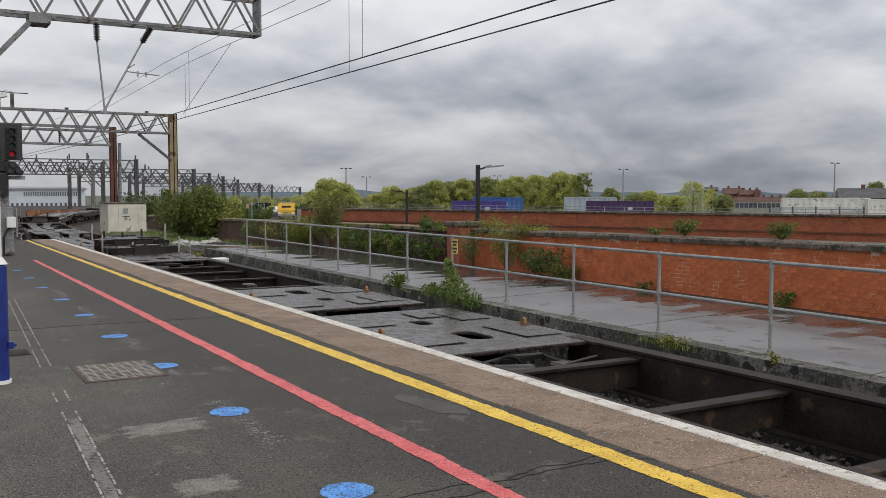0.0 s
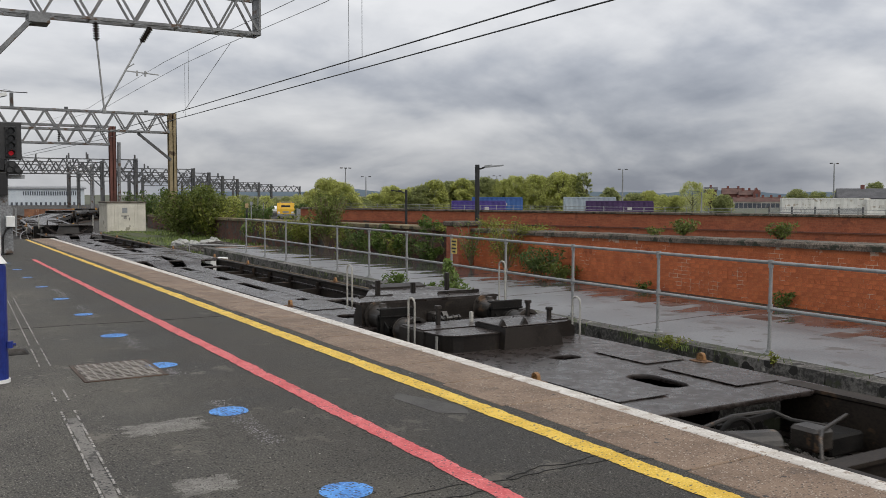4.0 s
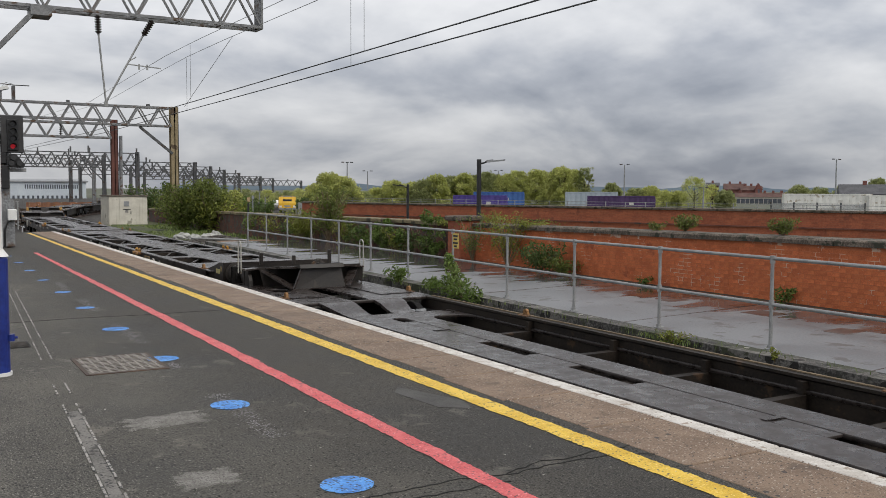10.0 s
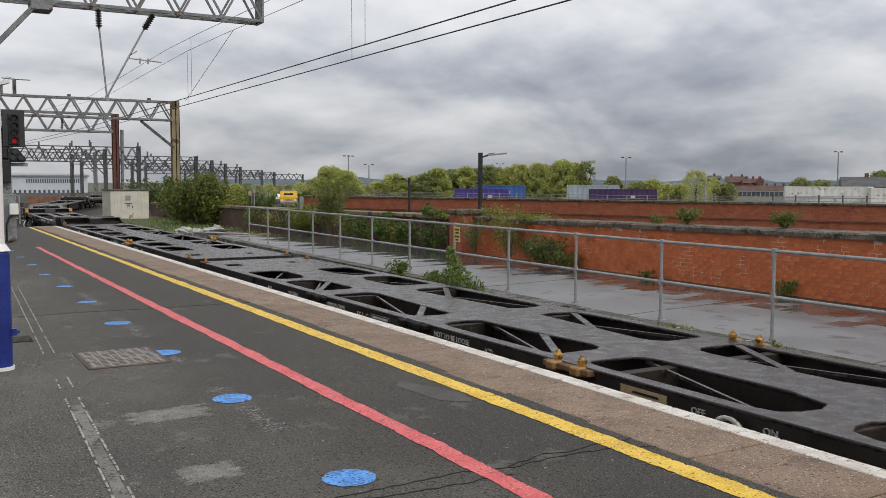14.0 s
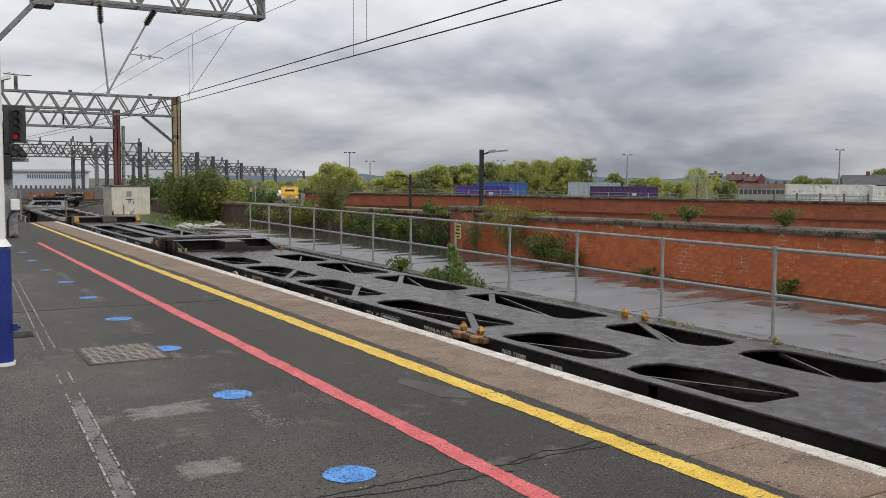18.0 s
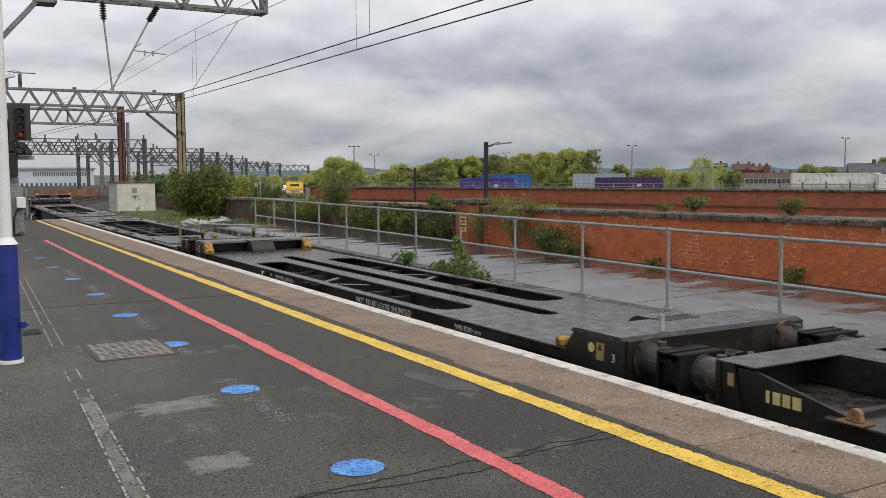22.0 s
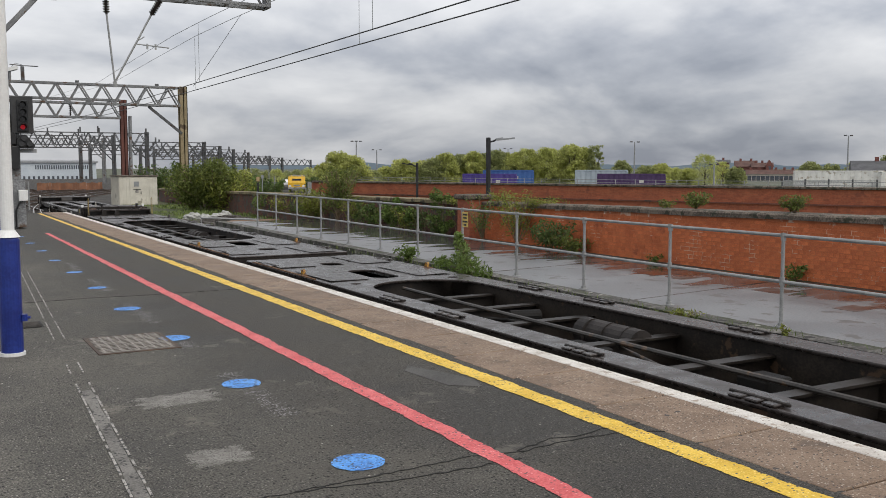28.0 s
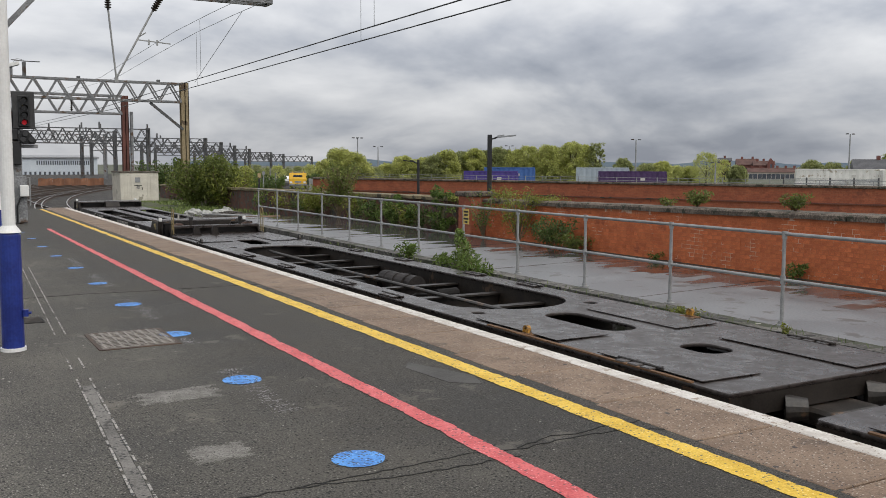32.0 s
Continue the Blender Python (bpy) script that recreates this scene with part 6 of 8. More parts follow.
def slot_wagon(s0, length, label, guides=True, stretch=1.0):
    """A flat wagon with four long slots between two inner beams, and raised buffer ends with side panels."""
    root = wagon(label, s0, length)
    Z = -.03
    slots = [rrect(-1.0, -.42, 3.3, 9.9, .22), rrect(-.14, .14, 2.4, 10.8, .14), rrect(.44, 1.0, 3.3, 9.95, .22)]
    part("deck", plate(rrect(-1.15, 1.15, .75, length - .72, .04), slots, Z, .03, M_DECK), None, root)
    for sx in (-.28, .29):
        bm = bmesh.new()
        box(bm, sx - .1, sx - .085, 1.5, length - 1.5, Z - .45, Z - .03)
        box(bm, sx + .085, sx + .1, 1.5, length - 1.5, Z - .45, Z - .03)
        part("inner_beam", bm, M_BROWN_STEEL, root)
    for sx in (-1.12, 1.12):
        bm = bmesh.new()
        prism(bm, [(1.7, Z - .03), (length - 1.7, Z - .03), (length - 1.7, Z - .14), (length - 1.8, Z - .18), (1.8, Z - .18), (1.7, Z - .14)], "x", sx - .02, sx + .02)
        box(bm, sx - .015, sx + .015, .75, 1.7, Z - .12, Z - .03)
        box(bm, sx - .015, sx + .015, length - 1.7, length - .72, Z - .12, Z - .03)
        part("side_sill", bm, M_STEEL, root)
    for y in (3.1, 4.5, 5.6, 7.2, 8.4, 9.6, 10.5):
        part("cross_member", boxed(-1.1, 1.1, y - .05, y + .05, Z - .36, Z - .2), M_BROWN_STEEL, root)
    for sx in (-1, 1):
        part("strut", bar(bmesh.new(), (sx * .45, 6.2, Z - .05), (sx * 1.08, 6.75, Z - .05), .1, .02), M_DECK, root)
        part("strut", bar(bmesh.new(), (sx * .45, 7.3, Z - .05), (sx * 1.08, 6.75, Z - .05), .1, .02), M_DECK, root)
    for sx in (-1, 1):
        unit = part("folding_lock", boxed(sx * 1.1, sx * 1.2, 6.48, 6.93, Z - .10, Z - .04, bevel=.008), M_SHADED_GREASE, root)
        for q in (-.2, .1):
            part("lock_hinge", boxed(sx * 1.12, sx * 1.27, 6.75 + q - .05, 6.75 + q + .05, Z - .12, Z - .02, bevel=.01), M_SHADED_GREASE, unit)
    for i in range(7):
        for sx in (-1, 1):
            u, v = (.44, 1.05) if i % 2 else (1.05, .44)
            part("brace_rod", bar(bmesh.new(), (sx * u, 3.3 + i * .98, Z - .14), (sx * v, 4.28 + i * .98, Z - .14), .045, .02), M_STEEL, root)
    for y in (5.0, 5.6, 7.9, 8.5):
        part("cross_rib", boxed(-1.08, 1.08, y - .02, y + .02, Z - .2, Z - .06), M_STEEL, root)
    # raised ends: a closed box with a rounded top, a hollow front and a sloping tongue over the deck
    top = Z + .21
    for y0, y1, out in ((0.0, .78, -1), (length - .82, length, 1)):
        ye, yf = (y0, y1) if out < 0 else (y1, y0)
        bm = bmesh.new()
        for sx in (-1.13, 1.13):
            if out < 0:
                prism(bm, [(ye, Z - .3), (ye, top - .02), (yf - .12, top - .02), (yf, Z + .02), (yf, Z - .3)], "x", sx - .02, sx + .02)
            else:
                prism(bm, [(yf, Z - .22), (yf, top - .02), (ye, top - .02), (ye, Z - .3)], "x", sx - .02, sx + .02)
        box(bm, -1.13, 1.13, ye - .025, ye + .025, Z - .42, top - .02)
        part("end_frame", bm, M_STEEL, root)
        crown = [(ye, top - .05), (ye - out * .015, top - .018), (ye - out * .05, top + .006), (yf + out * .15, top + .010), (yf + out * .09, top - .004),
                 (yf + out * .08, top - .03), (ye - out * .02, top - .05)]
        part("top_plate", prism(bmesh.new(), crown, "x", -1.152, 1.152), M_DECK, root)
        part("inner_wall", boxed(-1.10, 1.10, yf + out * .30, yf + out * .32, Z, top - .05), M_STEEL, root)
        tongue = [(yf + out * .30, Z + .002), (yf + out * .30, top + .012), (yf - out * .06, top + .012), (yf - out * .13, top - .02), (yf - out * .26, Z + .05), (yf - out * .27, Z + .002)]
        part("tongue", prism(bmesh.new(), tongue, "x", -.22, .28), M_STEEL, root)
        part("tongue_top", boxed(-.225, .285, yf + out * .14, yf - out * .058, top + .0125, top + .017), M_DECK, root)
        for q in (-1, 1):
            cheek = [(yf + out * .30, top - .05), (yf + out * .10, top - .05), (yf + out * .16, Z + .10), (yf + out * .30, Z + .02)]
            part("cheek_plate", prism(bmesh.new(), cheek, "x", q * 1.02 - .02, q * 1.02 + .02), M_STEEL, root)
        if out > 0:
            vent = part("side_grille", boxed(-1.156, -1.149, ye - .66, ye - .40, Z - .14, Z + .14), M_SHADED_GREASE, root, "dark slatted side grille")
            for k in range(6):
                part("slat", boxed(-1.160, -1.1562, ye - .65, ye - .41, Z - .125 + k * .046, Z - .105 + k * .046), M_STEEL, vent)
        part("warning_sign", boxed(-1.157, -1.1515, ye - out * .3 - .055, ye - out * .3 + .055, Z - .03, Z + .13), M_WARN, root, "yellow high-voltage warning sign")
        bm = prism(bmesh.new(), [(ye - out * .3 - .035, Z + .06), (ye - out * .3 + .035, Z + .06), (ye - out * .3, Z + .115)], "x", -1.159, -1.1575)
        part("warning_symbol", bm, M_BLACK, root)
        lettering("3" if out < 0 else "4", .11, (-1.153, (ye + .16) if out < 0 else (ye - .06), Z - .02), M_LETTER, root)
        if out < 0:
            part("badge", tube(bmesh.new(), (-1.15, ye + .42, Z + .07), (-1.156, ye + .42, Z + .07), .045, seg=16), M_LOGO, root)
        yc = y1 if out < 0 else y0
        for sx in (-1.1, 1.1):
            if not guides:
                part("tail_lamp", boxed(sx - .04, sx + .04, ye + out * .01, ye + out * .05, top - .02, top + .08, bevel=.01), M_WHITE_POST, root)
                continue
            if out > 0:
                bm = bmesh.new()
                prism(bm, [(yc + .03, Z), (yc + .03, top + .022), (yc - .05, top + .018), (yc - .10, top - .05), (yc - .15, Z + .07), (yc - .2, Z + .06), (yc - .2, Z)], "x", sx - .1, sx + .06)
                tube(bm, (sx - .02, yc - .19, Z + .05), (sx - .02, yc - .24, Z + .075), .03, seg=10)
                part("yellow_corner", bm, M_YSTEEL, root, "chipped yellow corner guide")
            else:
                bm = boxed(sx - .06, sx + .06, yc + .02, yc + .16, Z, Z + .09, bevel=.02)
                part("yellow_corner", bm, M_YSTEEL, root, "chipped yellow corner guide")
            part("yellow_mark", boxed(sx - .04, sx + .04, yc - out * 1.05 - .1, yc - out * 1.05 + .1, Z - .2, Z - .122), M_YSTEEL, root)
        buffers(root, ye, out, Z + .0)
    part("white_tag", boxed(-.62, -.58, .1, .13, top, top + .16), M_WHITE_TUBE, root)
    lettering("NOT TO BE LOOSE SHUNTED", .115, (-1.1425, 5.28, Z - .13), M_LETTER, root, stretch=1.0)
    lettering("IWB 8200 mm", .09, (-1.1425, 2.74, Z - .12), M_LETTER, root)
    lettering("MINIMUM CURVE 60 m", .085, (-1.1425, 8.42, Z - .12), M_LETTER, root)
    part("brake_lever", bar(bmesh.new(), (-1.16, 8.95, Z - .06), (-1.2, 8.8, Z - .36), .05, .02), M_WHITE_TUBE, root)
    part("handbrake_wheel", tube(bmesh.new(), (-1.15, 8.8, Z - .19), (-1.19, 8.8, Z - .19), .13, seg=22), M_SHADED_GREASE, root)
    lettering("OFF", .07, (-1.1425, 9.1, Z - .10), M_LETTER, root)
    lettering("ON", .07, (-1.1425, 8.66, Z - .11), M_LETTER, root)
    bogie(root, 2.0)
    bogie(root, length - 2.0)
    lengthen(root, stretch)
    return root


D_LABEL = "black flat container wagon with long slots and yellow corner guides"
slot_wagon(103.26, 13.22, D_LABEL, stretch=1.067)


def oval_wagon(s0, length, flip, label):
    """A flat wagon with a long round-ended well, cover plates on its decks and a raised buffer end."""
    root = wagon(label, s0, length)
    Z = -.08

    def Y(a):
        return length - a if flip else a

    w0, w1 = 4.4, length - 4.14      # the well, from the buffer end
    L = length
    holes = [rrect(-.85, .83, Y(w0), Y(w1), .82, n=10), rrect(-.30, .18, Y(L - 3.74), Y(L - 2.45), .235), rrect(-.24, .14, Y(L - 1.6), Y(L - 1.12), .15),
             rrect(-.27, .2, Y(2.6), Y(3.9), .19)]
    for sx in (-.84, .82):
        holes.append(rrect(sx - .08, sx + .08, Y(L - 4.25), Y(L - 4.07), .08))
        holes.append(rrect(sx - .08, sx + .08, Y(w0 - .1), Y(w0 + .08), .08))
    part("deck", plate(rrect(-1.2, 1.2, Y(.6), Y(L), .04), holes, Z, .035, M_DECK), None, root)
    for sx in (-1, 1):
        bm = bmesh.new()
        box(bm, sx * .86, sx * .89, Y(w0 - .05), Y(w1 + .05), Z - .58, Z - .036)
        box(bm, sx * 1.16, sx * 1.19, Y(.7), Y(L), Z - .09, Z - .035)
        part("side_web", bm, M_BROWN_STEEL, root)
    # Near-black floor of the well: shade below is put into the colour.
    part("belly_pan", boxed(-.85, .85, Y(w0 - .1), Y(w1 + .1), Z - .62, Z - .58), M_SHADED_GREASE, root)
    for y in (w0 - .06, w1 + .06):
        part("bulkhead", boxed(-1.1, 1.1, Y(y) - .015, Y(y) + .015, Z - .6, Z - .037), M_STEEL, root)
    part("joint_sheet", boxed(-1.18, 1.18, Y(L - .03), Y(L - .002), Z - .20, Z - .036), M_STEEL, root)
    for x in (-.55, .45):
        bm = tube(bmesh.new(), (x, Y(L - .02), Z - .2), (x + .12, Y(L + .1), Z - .19), .12, .085, seg=16)
        part("pivot_casting", bm, M_BUFFER, root)
    part("pivot_beam", boxed(-.3, .3, Y(L - .1), Y(L + .25), Z - .36, Z - .22, bevel=.03), M_BUFFER, root)
    for y in (5.4, 6.6, 7.8, 9.1, 10.6, 11.8, 12.9):
        bm = bmesh.new()
        box(bm, -.88, .88, Y(y) - .08, Y(y) + .08, Z - .16, Z - .135)
        box(bm, -.88, .88, Y(y) - .012, Y(y) + .012, Z - .5, Z - .14)
        part("cross_member", bm, M_STEEL, root)
    part("brake_pipe", pipe(bmesh.new(), [(-.1, Y(w0 + .1), Z - .1), (-.05, Y(w0 + 4), Z - .13), (-.12, Y(w1 - .15), Z - .1)], .028), M_BUFFER, root)
    part("brake_pipe", pipe(bmesh.new(), [(-.35, Y(w0 + 1.2), Z - .2), (-.3, Y(w0 + 3.5), Z - .22), (.2, Y(w0 + 5.2), Z - .2)], .018), M_BUFFER, root)
    bm = tube(bmesh.new(), (.35, Y(9.1), Z - .22), (.40, Y(10.15), Z - .22), .17, seg=18)
    for q in (9.3, 9.62, 9.95):
        tube(bm, (.36, Y(q) - .015, Z - .22), (.36, Y(q) + .015, Z - .22), .178, seg=18)
    part("air_tank", bm, M_TANK, root, "brown cylindrical air tank")
    bm = tube(bmesh.new(), (.1, Y(11.3), Z - .2), (.5, Y(11.2), Z - .2), .09, seg=14)
    part("brake_cylinder", bm, M_SHADED_GREASE, root)
    part("brake_valve", boxed(-.55, -.2, Y(8.9), Y(9.5), Z - .25, Z - .16, bevel=.02), M_SHADED_GREASE, root)
    part("brake_valve", boxed(-.1, .25, Y(7.0), Y(7.35), Z - .32, Z - .14, bevel=.02), M_SHADED_GREASE, root)
    part("brake_pipe", pipe(bmesh.new(), [(-.6, Y(11.6), Z - .2), (-.2, Y(11.2), Z - .18), (.1, Y(11.0), Z - .22)], .022), M_SHADED_GREASE, root)
    k = 0
    for x0, x1, y0, y1 in ((-1.1, -.45, L - 3.8, L - 2.3), (.42, 1.02, L - 3.75, L - 2.25), (-1.12, -.46, L - 1.65, L - .35), (.42, 1.0, L - 1.65, L - .1),
                           (-1.08, -.42, 1.5, 3.0), (.45, 1.05, 1.6, 3.2)):
        strip_plate(root, x0, x1, Y(y0), Y(y1), Z + .007, 1 if x0 > 0 else -1, k)
        k += 1
    for y in (L - 2.76, 3.0):
        for sx in (-1.13, 1.13):
            lock(root, sx, Y(y), Z, LOCK_D if flip and y < 6 else LOCK_Y)
    part("rust_strip", boxed(-1.205, -1.165, Y(L - 3.4), Y(L - .4), Z + .0, Z + .014), M_RUST, root)
    for y in (L - 1.1, L - 5.9, L - 7.4, L - 9.87, L - 11.94):
        for sx in (-1, 1):
            unit = part("folding_lock", tube(bmesh.new(), (sx * 1.1, Y(y) - .28, Z + .022), (sx * 1.1, Y(y) + .28, Z + .022), .014, seg=6), M_STEEL, root)
            for q in (-.16, .0, .16):
                part("lock_plate", boxed(sx * 1.02, sx * 1.2, Y(y + q) - .06, Y(y + q) + .06, Z, Z + .024, bevel=.008), M_DECK, unit)
    # buffer end: a channel beam on brackets, capped stop posts, triangular stops
    top = Z + .2
    part("end_beam", boxed(-1.1, 1.1, Y(.02), Y(.06), Z - .4, top - .03), M_STEEL, root)
    part("top_plate", prism(bmesh.new(), [(Y(0), top - .06), (Y(.02), top), (Y(.22), top + .006), (Y(.26), top - .012), (Y(.26), top - .06), (Y(.24), top - .06), (Y(.23), top - .018),
                                         (Y(.04), top - .02), (Y(.02), top - .06)], "x", -1.06, 1.06), M_DECK, root)
    for sx in (-1.08, 1.08):
        bm = prism(bmesh.new(), [(Y(.0), Z - .34), (Y(.0), top), (Y(.16), top), (Y(.30), Z + .03), (Y(.75), Z), (Y(.75), Z - .2), (Y(.4), Z - .3)], "x", sx - .02, sx + .02)
        part("end_bracket", bm, M_BROWN_STEEL, root)
        part("foot_step", boxed(sx - .03, sx + .09 * (1 if sx > 0 else -1), Y(.5), Y(.78), Z - .20, Z - .02, bevel=.012), M_RUST, root)
    part("end_floor", boxed(-1.06, 1.06, Y(.06), Y(.65), Z - .03, Z - .005), M_DECK, root)
    for x in (-.62, .62):
        post = part("stop_post", boxed(x - .035, x + .035, Y(.14) - .03, Y(.14) + .03, top, top + .20, bevel=.008), M_STEEL, root)
        part("post_cap", boxed(x - .042, x + .042, Y(.14) - .037, Y(.14) + .037, top + .13, top + .205, bevel=.006), M_BLACK if flip else M_YSTEEL, post)
    if not flip:
        part("yellow_tag", boxed(-.40, -.34, Y(.06) - .012, Y(.06) + .012, top - .06, top + .12), M_YSTEEL, root)
    for x in (-.62, -.18):
        bm = prism(bmesh.new(), [(x - .10, Z), (x + .10, Z), (x + .04, Z + .22), (x - .04, Z + .22)], "y", Y(.62), Y(.72))
        part("wedge_stop", bm, M_STEEL, root)
    for x in (-.30, .05, .36):
        part("valve_body", tube(bmesh.new(), (x, Y(.02), Z + .06), (x + .05, Y(-.10), Z + .05), .055, .04, seg=10), M_COVER, root)
    part("brake_pipe", pipe(bmesh.new(), [(-.75, Y(-.03), Z + .10), (-.3, Y(-.05), Z + .13), (.2, Y(-.04), Z + .10), (.7, Y(-.04), Z + .13)], .020), M_BUFFER, root)
    grab_rail(root, -1.1, Y(.3), Z, .62, mat=M_OCHRE)
    grab_rail(root, 1.1, Y(.45), Z, .62, mat=M_OCHRE)
    buffers(root, Y(0), 1 if flip else -1, Z + .05, M_BUFFER_RED)
    bogie(root, Y(2.0))
    bogie(root, Y(L - 1.5))
    return root


E_LABEL = "black flat container wagon with a long round-ended well"
oval_wagon(118.57, 18.15, False, E_LABEL)
oval_wagon(137.49, 18.15, True, E_LABEL)
slot_wagon(156.70, 13.22, "black flat container wagon with long slots at the train's tail", guides=False, stretch=1.067)

# how far the train has run, second by second
RUN = [(0, -4.76), (1, 0.29), (2, 5.28), (3, 10.24), (3.5, 12.84), (4, 15.48), (4.5, 18.14), (5, 20.77), (5.5, 23.31),
       (6, 25.63), (7, 30.20), (8, 34.84), (9, 39.58), (10, 44.35), (11, 49.05), (12, 53.63), (13, 58.10), (14, 62.58),
       (15, 67.10), (16, 71.59), (17, 76.03), (18, 80.40), (19, 84.72), (20, 89.02), (21, 93.21), (22, 97.19), (23, 101.02),
       (24, 104.87), (25, 108.78), (26, 112.69), (27, 116.50), (28, 120.14), (29, 123.58), (30, 126.81), (31, 129.84),
       (32, 132.65)]


def motions():
    """Each wagon runs along the track, carried by two points near its ends."""
    for root, s0, length in WAGONS:
        rows = []
        for t, d in RUN:
            ax, ay, _ = track_at(s0 - d + 1.8)
            bx, by, _ = track_at(s0 - d + length - 1.8)
            head = math.degrees(math.atan2(bx - ax, by - ay))
            hx, hy = (bx - ax) / math.hypot(bx - ax, by - ay), (by - ay) / math.hypot(bx - ax, by - ay)
            rows.append((t, pose(ax - 1.8 * hx, ay - 1.8 * hy, 0, 0, 0, -head)))
        walk(root, rows)

# ---- overhead line: gantries, wires, insulators ----


def bearing(px, depth):
    """Plan position at a given depth before the first view, for far things; px counts across a picture 1568 wide."""
    off = math.atan((px - 784) / 1625.0)
    r = depth / math.cos(off)
    a = radians(30.4) + off
    return r * math.sin(a), r * math.cos(a)


BAR_MESH = {}


def bar_part(name, p, q, w, h, mat, parent):
    """A straight bar as a part of its own; alike bars share one mesh."""
    if mat.name not in BAR_MESH:
        BAR_MESH[mat.name] = mesh_of(boxed(-.5, .5, -.5, .5, -.5, .5), "bar")
        BAR_MESH[mat.name].materials.append(mat)
    p, q = Vector(p), Vector(q)
    d = q - p
    ob = new(name, BAR_MESH[mat.name])
    ob.parent = parent
    ob.matrix_basis = Matrix.Translation((p + q) / 2) @ d.to_track_quat("Y", "Z").to_matrix().to_4x4() @ Matrix.Diagonal((w, d.length, h, 1))
    return ob


def truss(parent, x0, x1, y, zb, zt, panel, width, mat, chord=.07, lace=.045):
    """A lattice beam along x: four chords, laced sides, cross ties."""
    n = max(2, round((x1 - x0) / panel))
    w = (x1 - x0) / n
    for yy in (y - width / 2, y + width / 2):
        for z in (zb, zt):
            part("chord", boxed(x0, x1, yy - chord / 2, yy + chord / 2, z - chord / 2, z + chord / 2), mat, parent)
        for i in range(n):
            a = x0 + i * w
            bar_part("lacing_bar", (a, yy, zb), (a + w / 2, yy, zt), lace, lace, mat, parent)
            bar_part("lacing_bar", (a + w / 2, yy, zt), (a + w, yy, zb), lace, lace, mat, parent)
    for i in range(n + 1):
        for z in (zb, zt):
            bar_part("cross_tie", (x0 + i * w, y - width / 2, z), (x0 + i * w, y + width / 2, z), lace * .8, lace * .8, mat, parent)
        if i < n:
            bar_part("cross_tie", (x0 + i * w, y - width / 2, zb), (x0 + (i + 1) * w, y + width / 2, zb), lace * .7, lace * .7, mat, parent)


def h_post(parent, x, y, z0, z1, w, mat, name="post"):
    bm = bmesh.new()
    box(bm, x - w / 2, x + w / 2, y - w / 2, y - w / 2 + .04, z0, z1)
    box(bm, x - w / 2, x + w / 2, y + w / 2 - .04, y + w / 2, z0, z1)
    box(bm, x - .03, x + .03, y - w / 2, y + w / 2, z0, z1)
    box(bm, x + w / 2 - .05, x + w / 2, y - w / 2, y + w / 2, z0, z1)
    return part(name, bm, mat, parent)


def insulator(parent, p, q):
    """Ribbed insulator from p to q."""
    p, q = Vector(p), Vector(q)
    d = q - p
    u = d.normalized()
    a = u.orthogonal().normalized()
    b = u.cross(a)
    outline = [(0.0, .045)]
    for i in range(7):
        m = .12 + .76 * i / 6
        h = .022 / d.length
        outline += [(m - h, .045), (m - h, .13), (m + h, .085), (m + h, .045)]
    outline.append((1.0, .045))
    bm = bmesh.new()
    rings = [[bm.verts.new(p + d * m + (a * math.cos(k * .5236) + b * math.sin(k * .5236)) * r) for k in range(12)] for m, r in outline]
    for lo, hi in zip(rings, rings[1:]):
        for k in range(12):
            bm.faces.new((lo[k], lo[(k + 1) % 12], hi[(k + 1) % 12], hi[k]))
    bm.faces.new(rings[0][::-1])
    bm.faces.new(rings[-1])
    bmesh.ops.recalc_face_normals(bm, faces=bm.faces[:])
    part("insulator", bm, M_INSUL, parent)


G1 = 36.0
gantry = thing("cantilever_gantry", "grey lattice cantilever gantry over the tracks", "gantry", group="overhead line gantries")
truss(gantry, 1.3, 12.45, G1, 8.02, 9.42, 1.5, .75, M_GANTRY, .11, .075)
h_post(gantry, 1.1, G1, -1.1, 9.6, .45, M_GANTRY)
part("end_plate", boxed(12.42, 12.5, G1 - .42, G1 + .42, 7.95, 9.5), M_GANTRY, gantry)
bm = bar(bmesh.new(), (1.3, G1 - .3, 4.6), (4.25, G1 - .3, 7.98), .3, .16)
bar(bm, (1.3, G1 + .3, 4.6), (4.25, G1 + .3, 7.98), .3, .16)
box(bm, 4.0, 4.7, G1 - .5, G1 + .5, 7.7, 8.05)
part("knee_brace", bm, M_GANTRY, gantry)
insulator(gantry, (6.26, G1 - .3, 7.92), (6.28, G1 - .3, 7.22))
insulator(gantry, (8.22, G1 - .3, 7.9), (7.86, G1 - .3, 7.3))
bm = bmesh.new()
tube(bm, (6.28, G1 - .3, 7.22), (6.5, G1 - .3, 4.72), .035, seg=8)
tube(bm, (7.86, G1 - .3, 7.3), (6.5, G1 - .3, 4.78), .035, seg=8)
tube(bm, (7.25, G1 - .3, 6.22), (8.5, G1 - .3, 6.14), .022, seg=6)
tube(bm, (7.3, G1 - .3, 6.3), (7.6, G1 - .3, 6.5), .02, seg=6)
for x in (7.7, 8.0):
    box(bm, x - .03, x + .03, G1 - .33, G1 - .27, 6.05, 6.25)
box(bm, 6.44, 6.56, G1 - .36, G1 - .24, 4.6, 4.8)
part("registration_arm", bm, M_GALV, gantry)

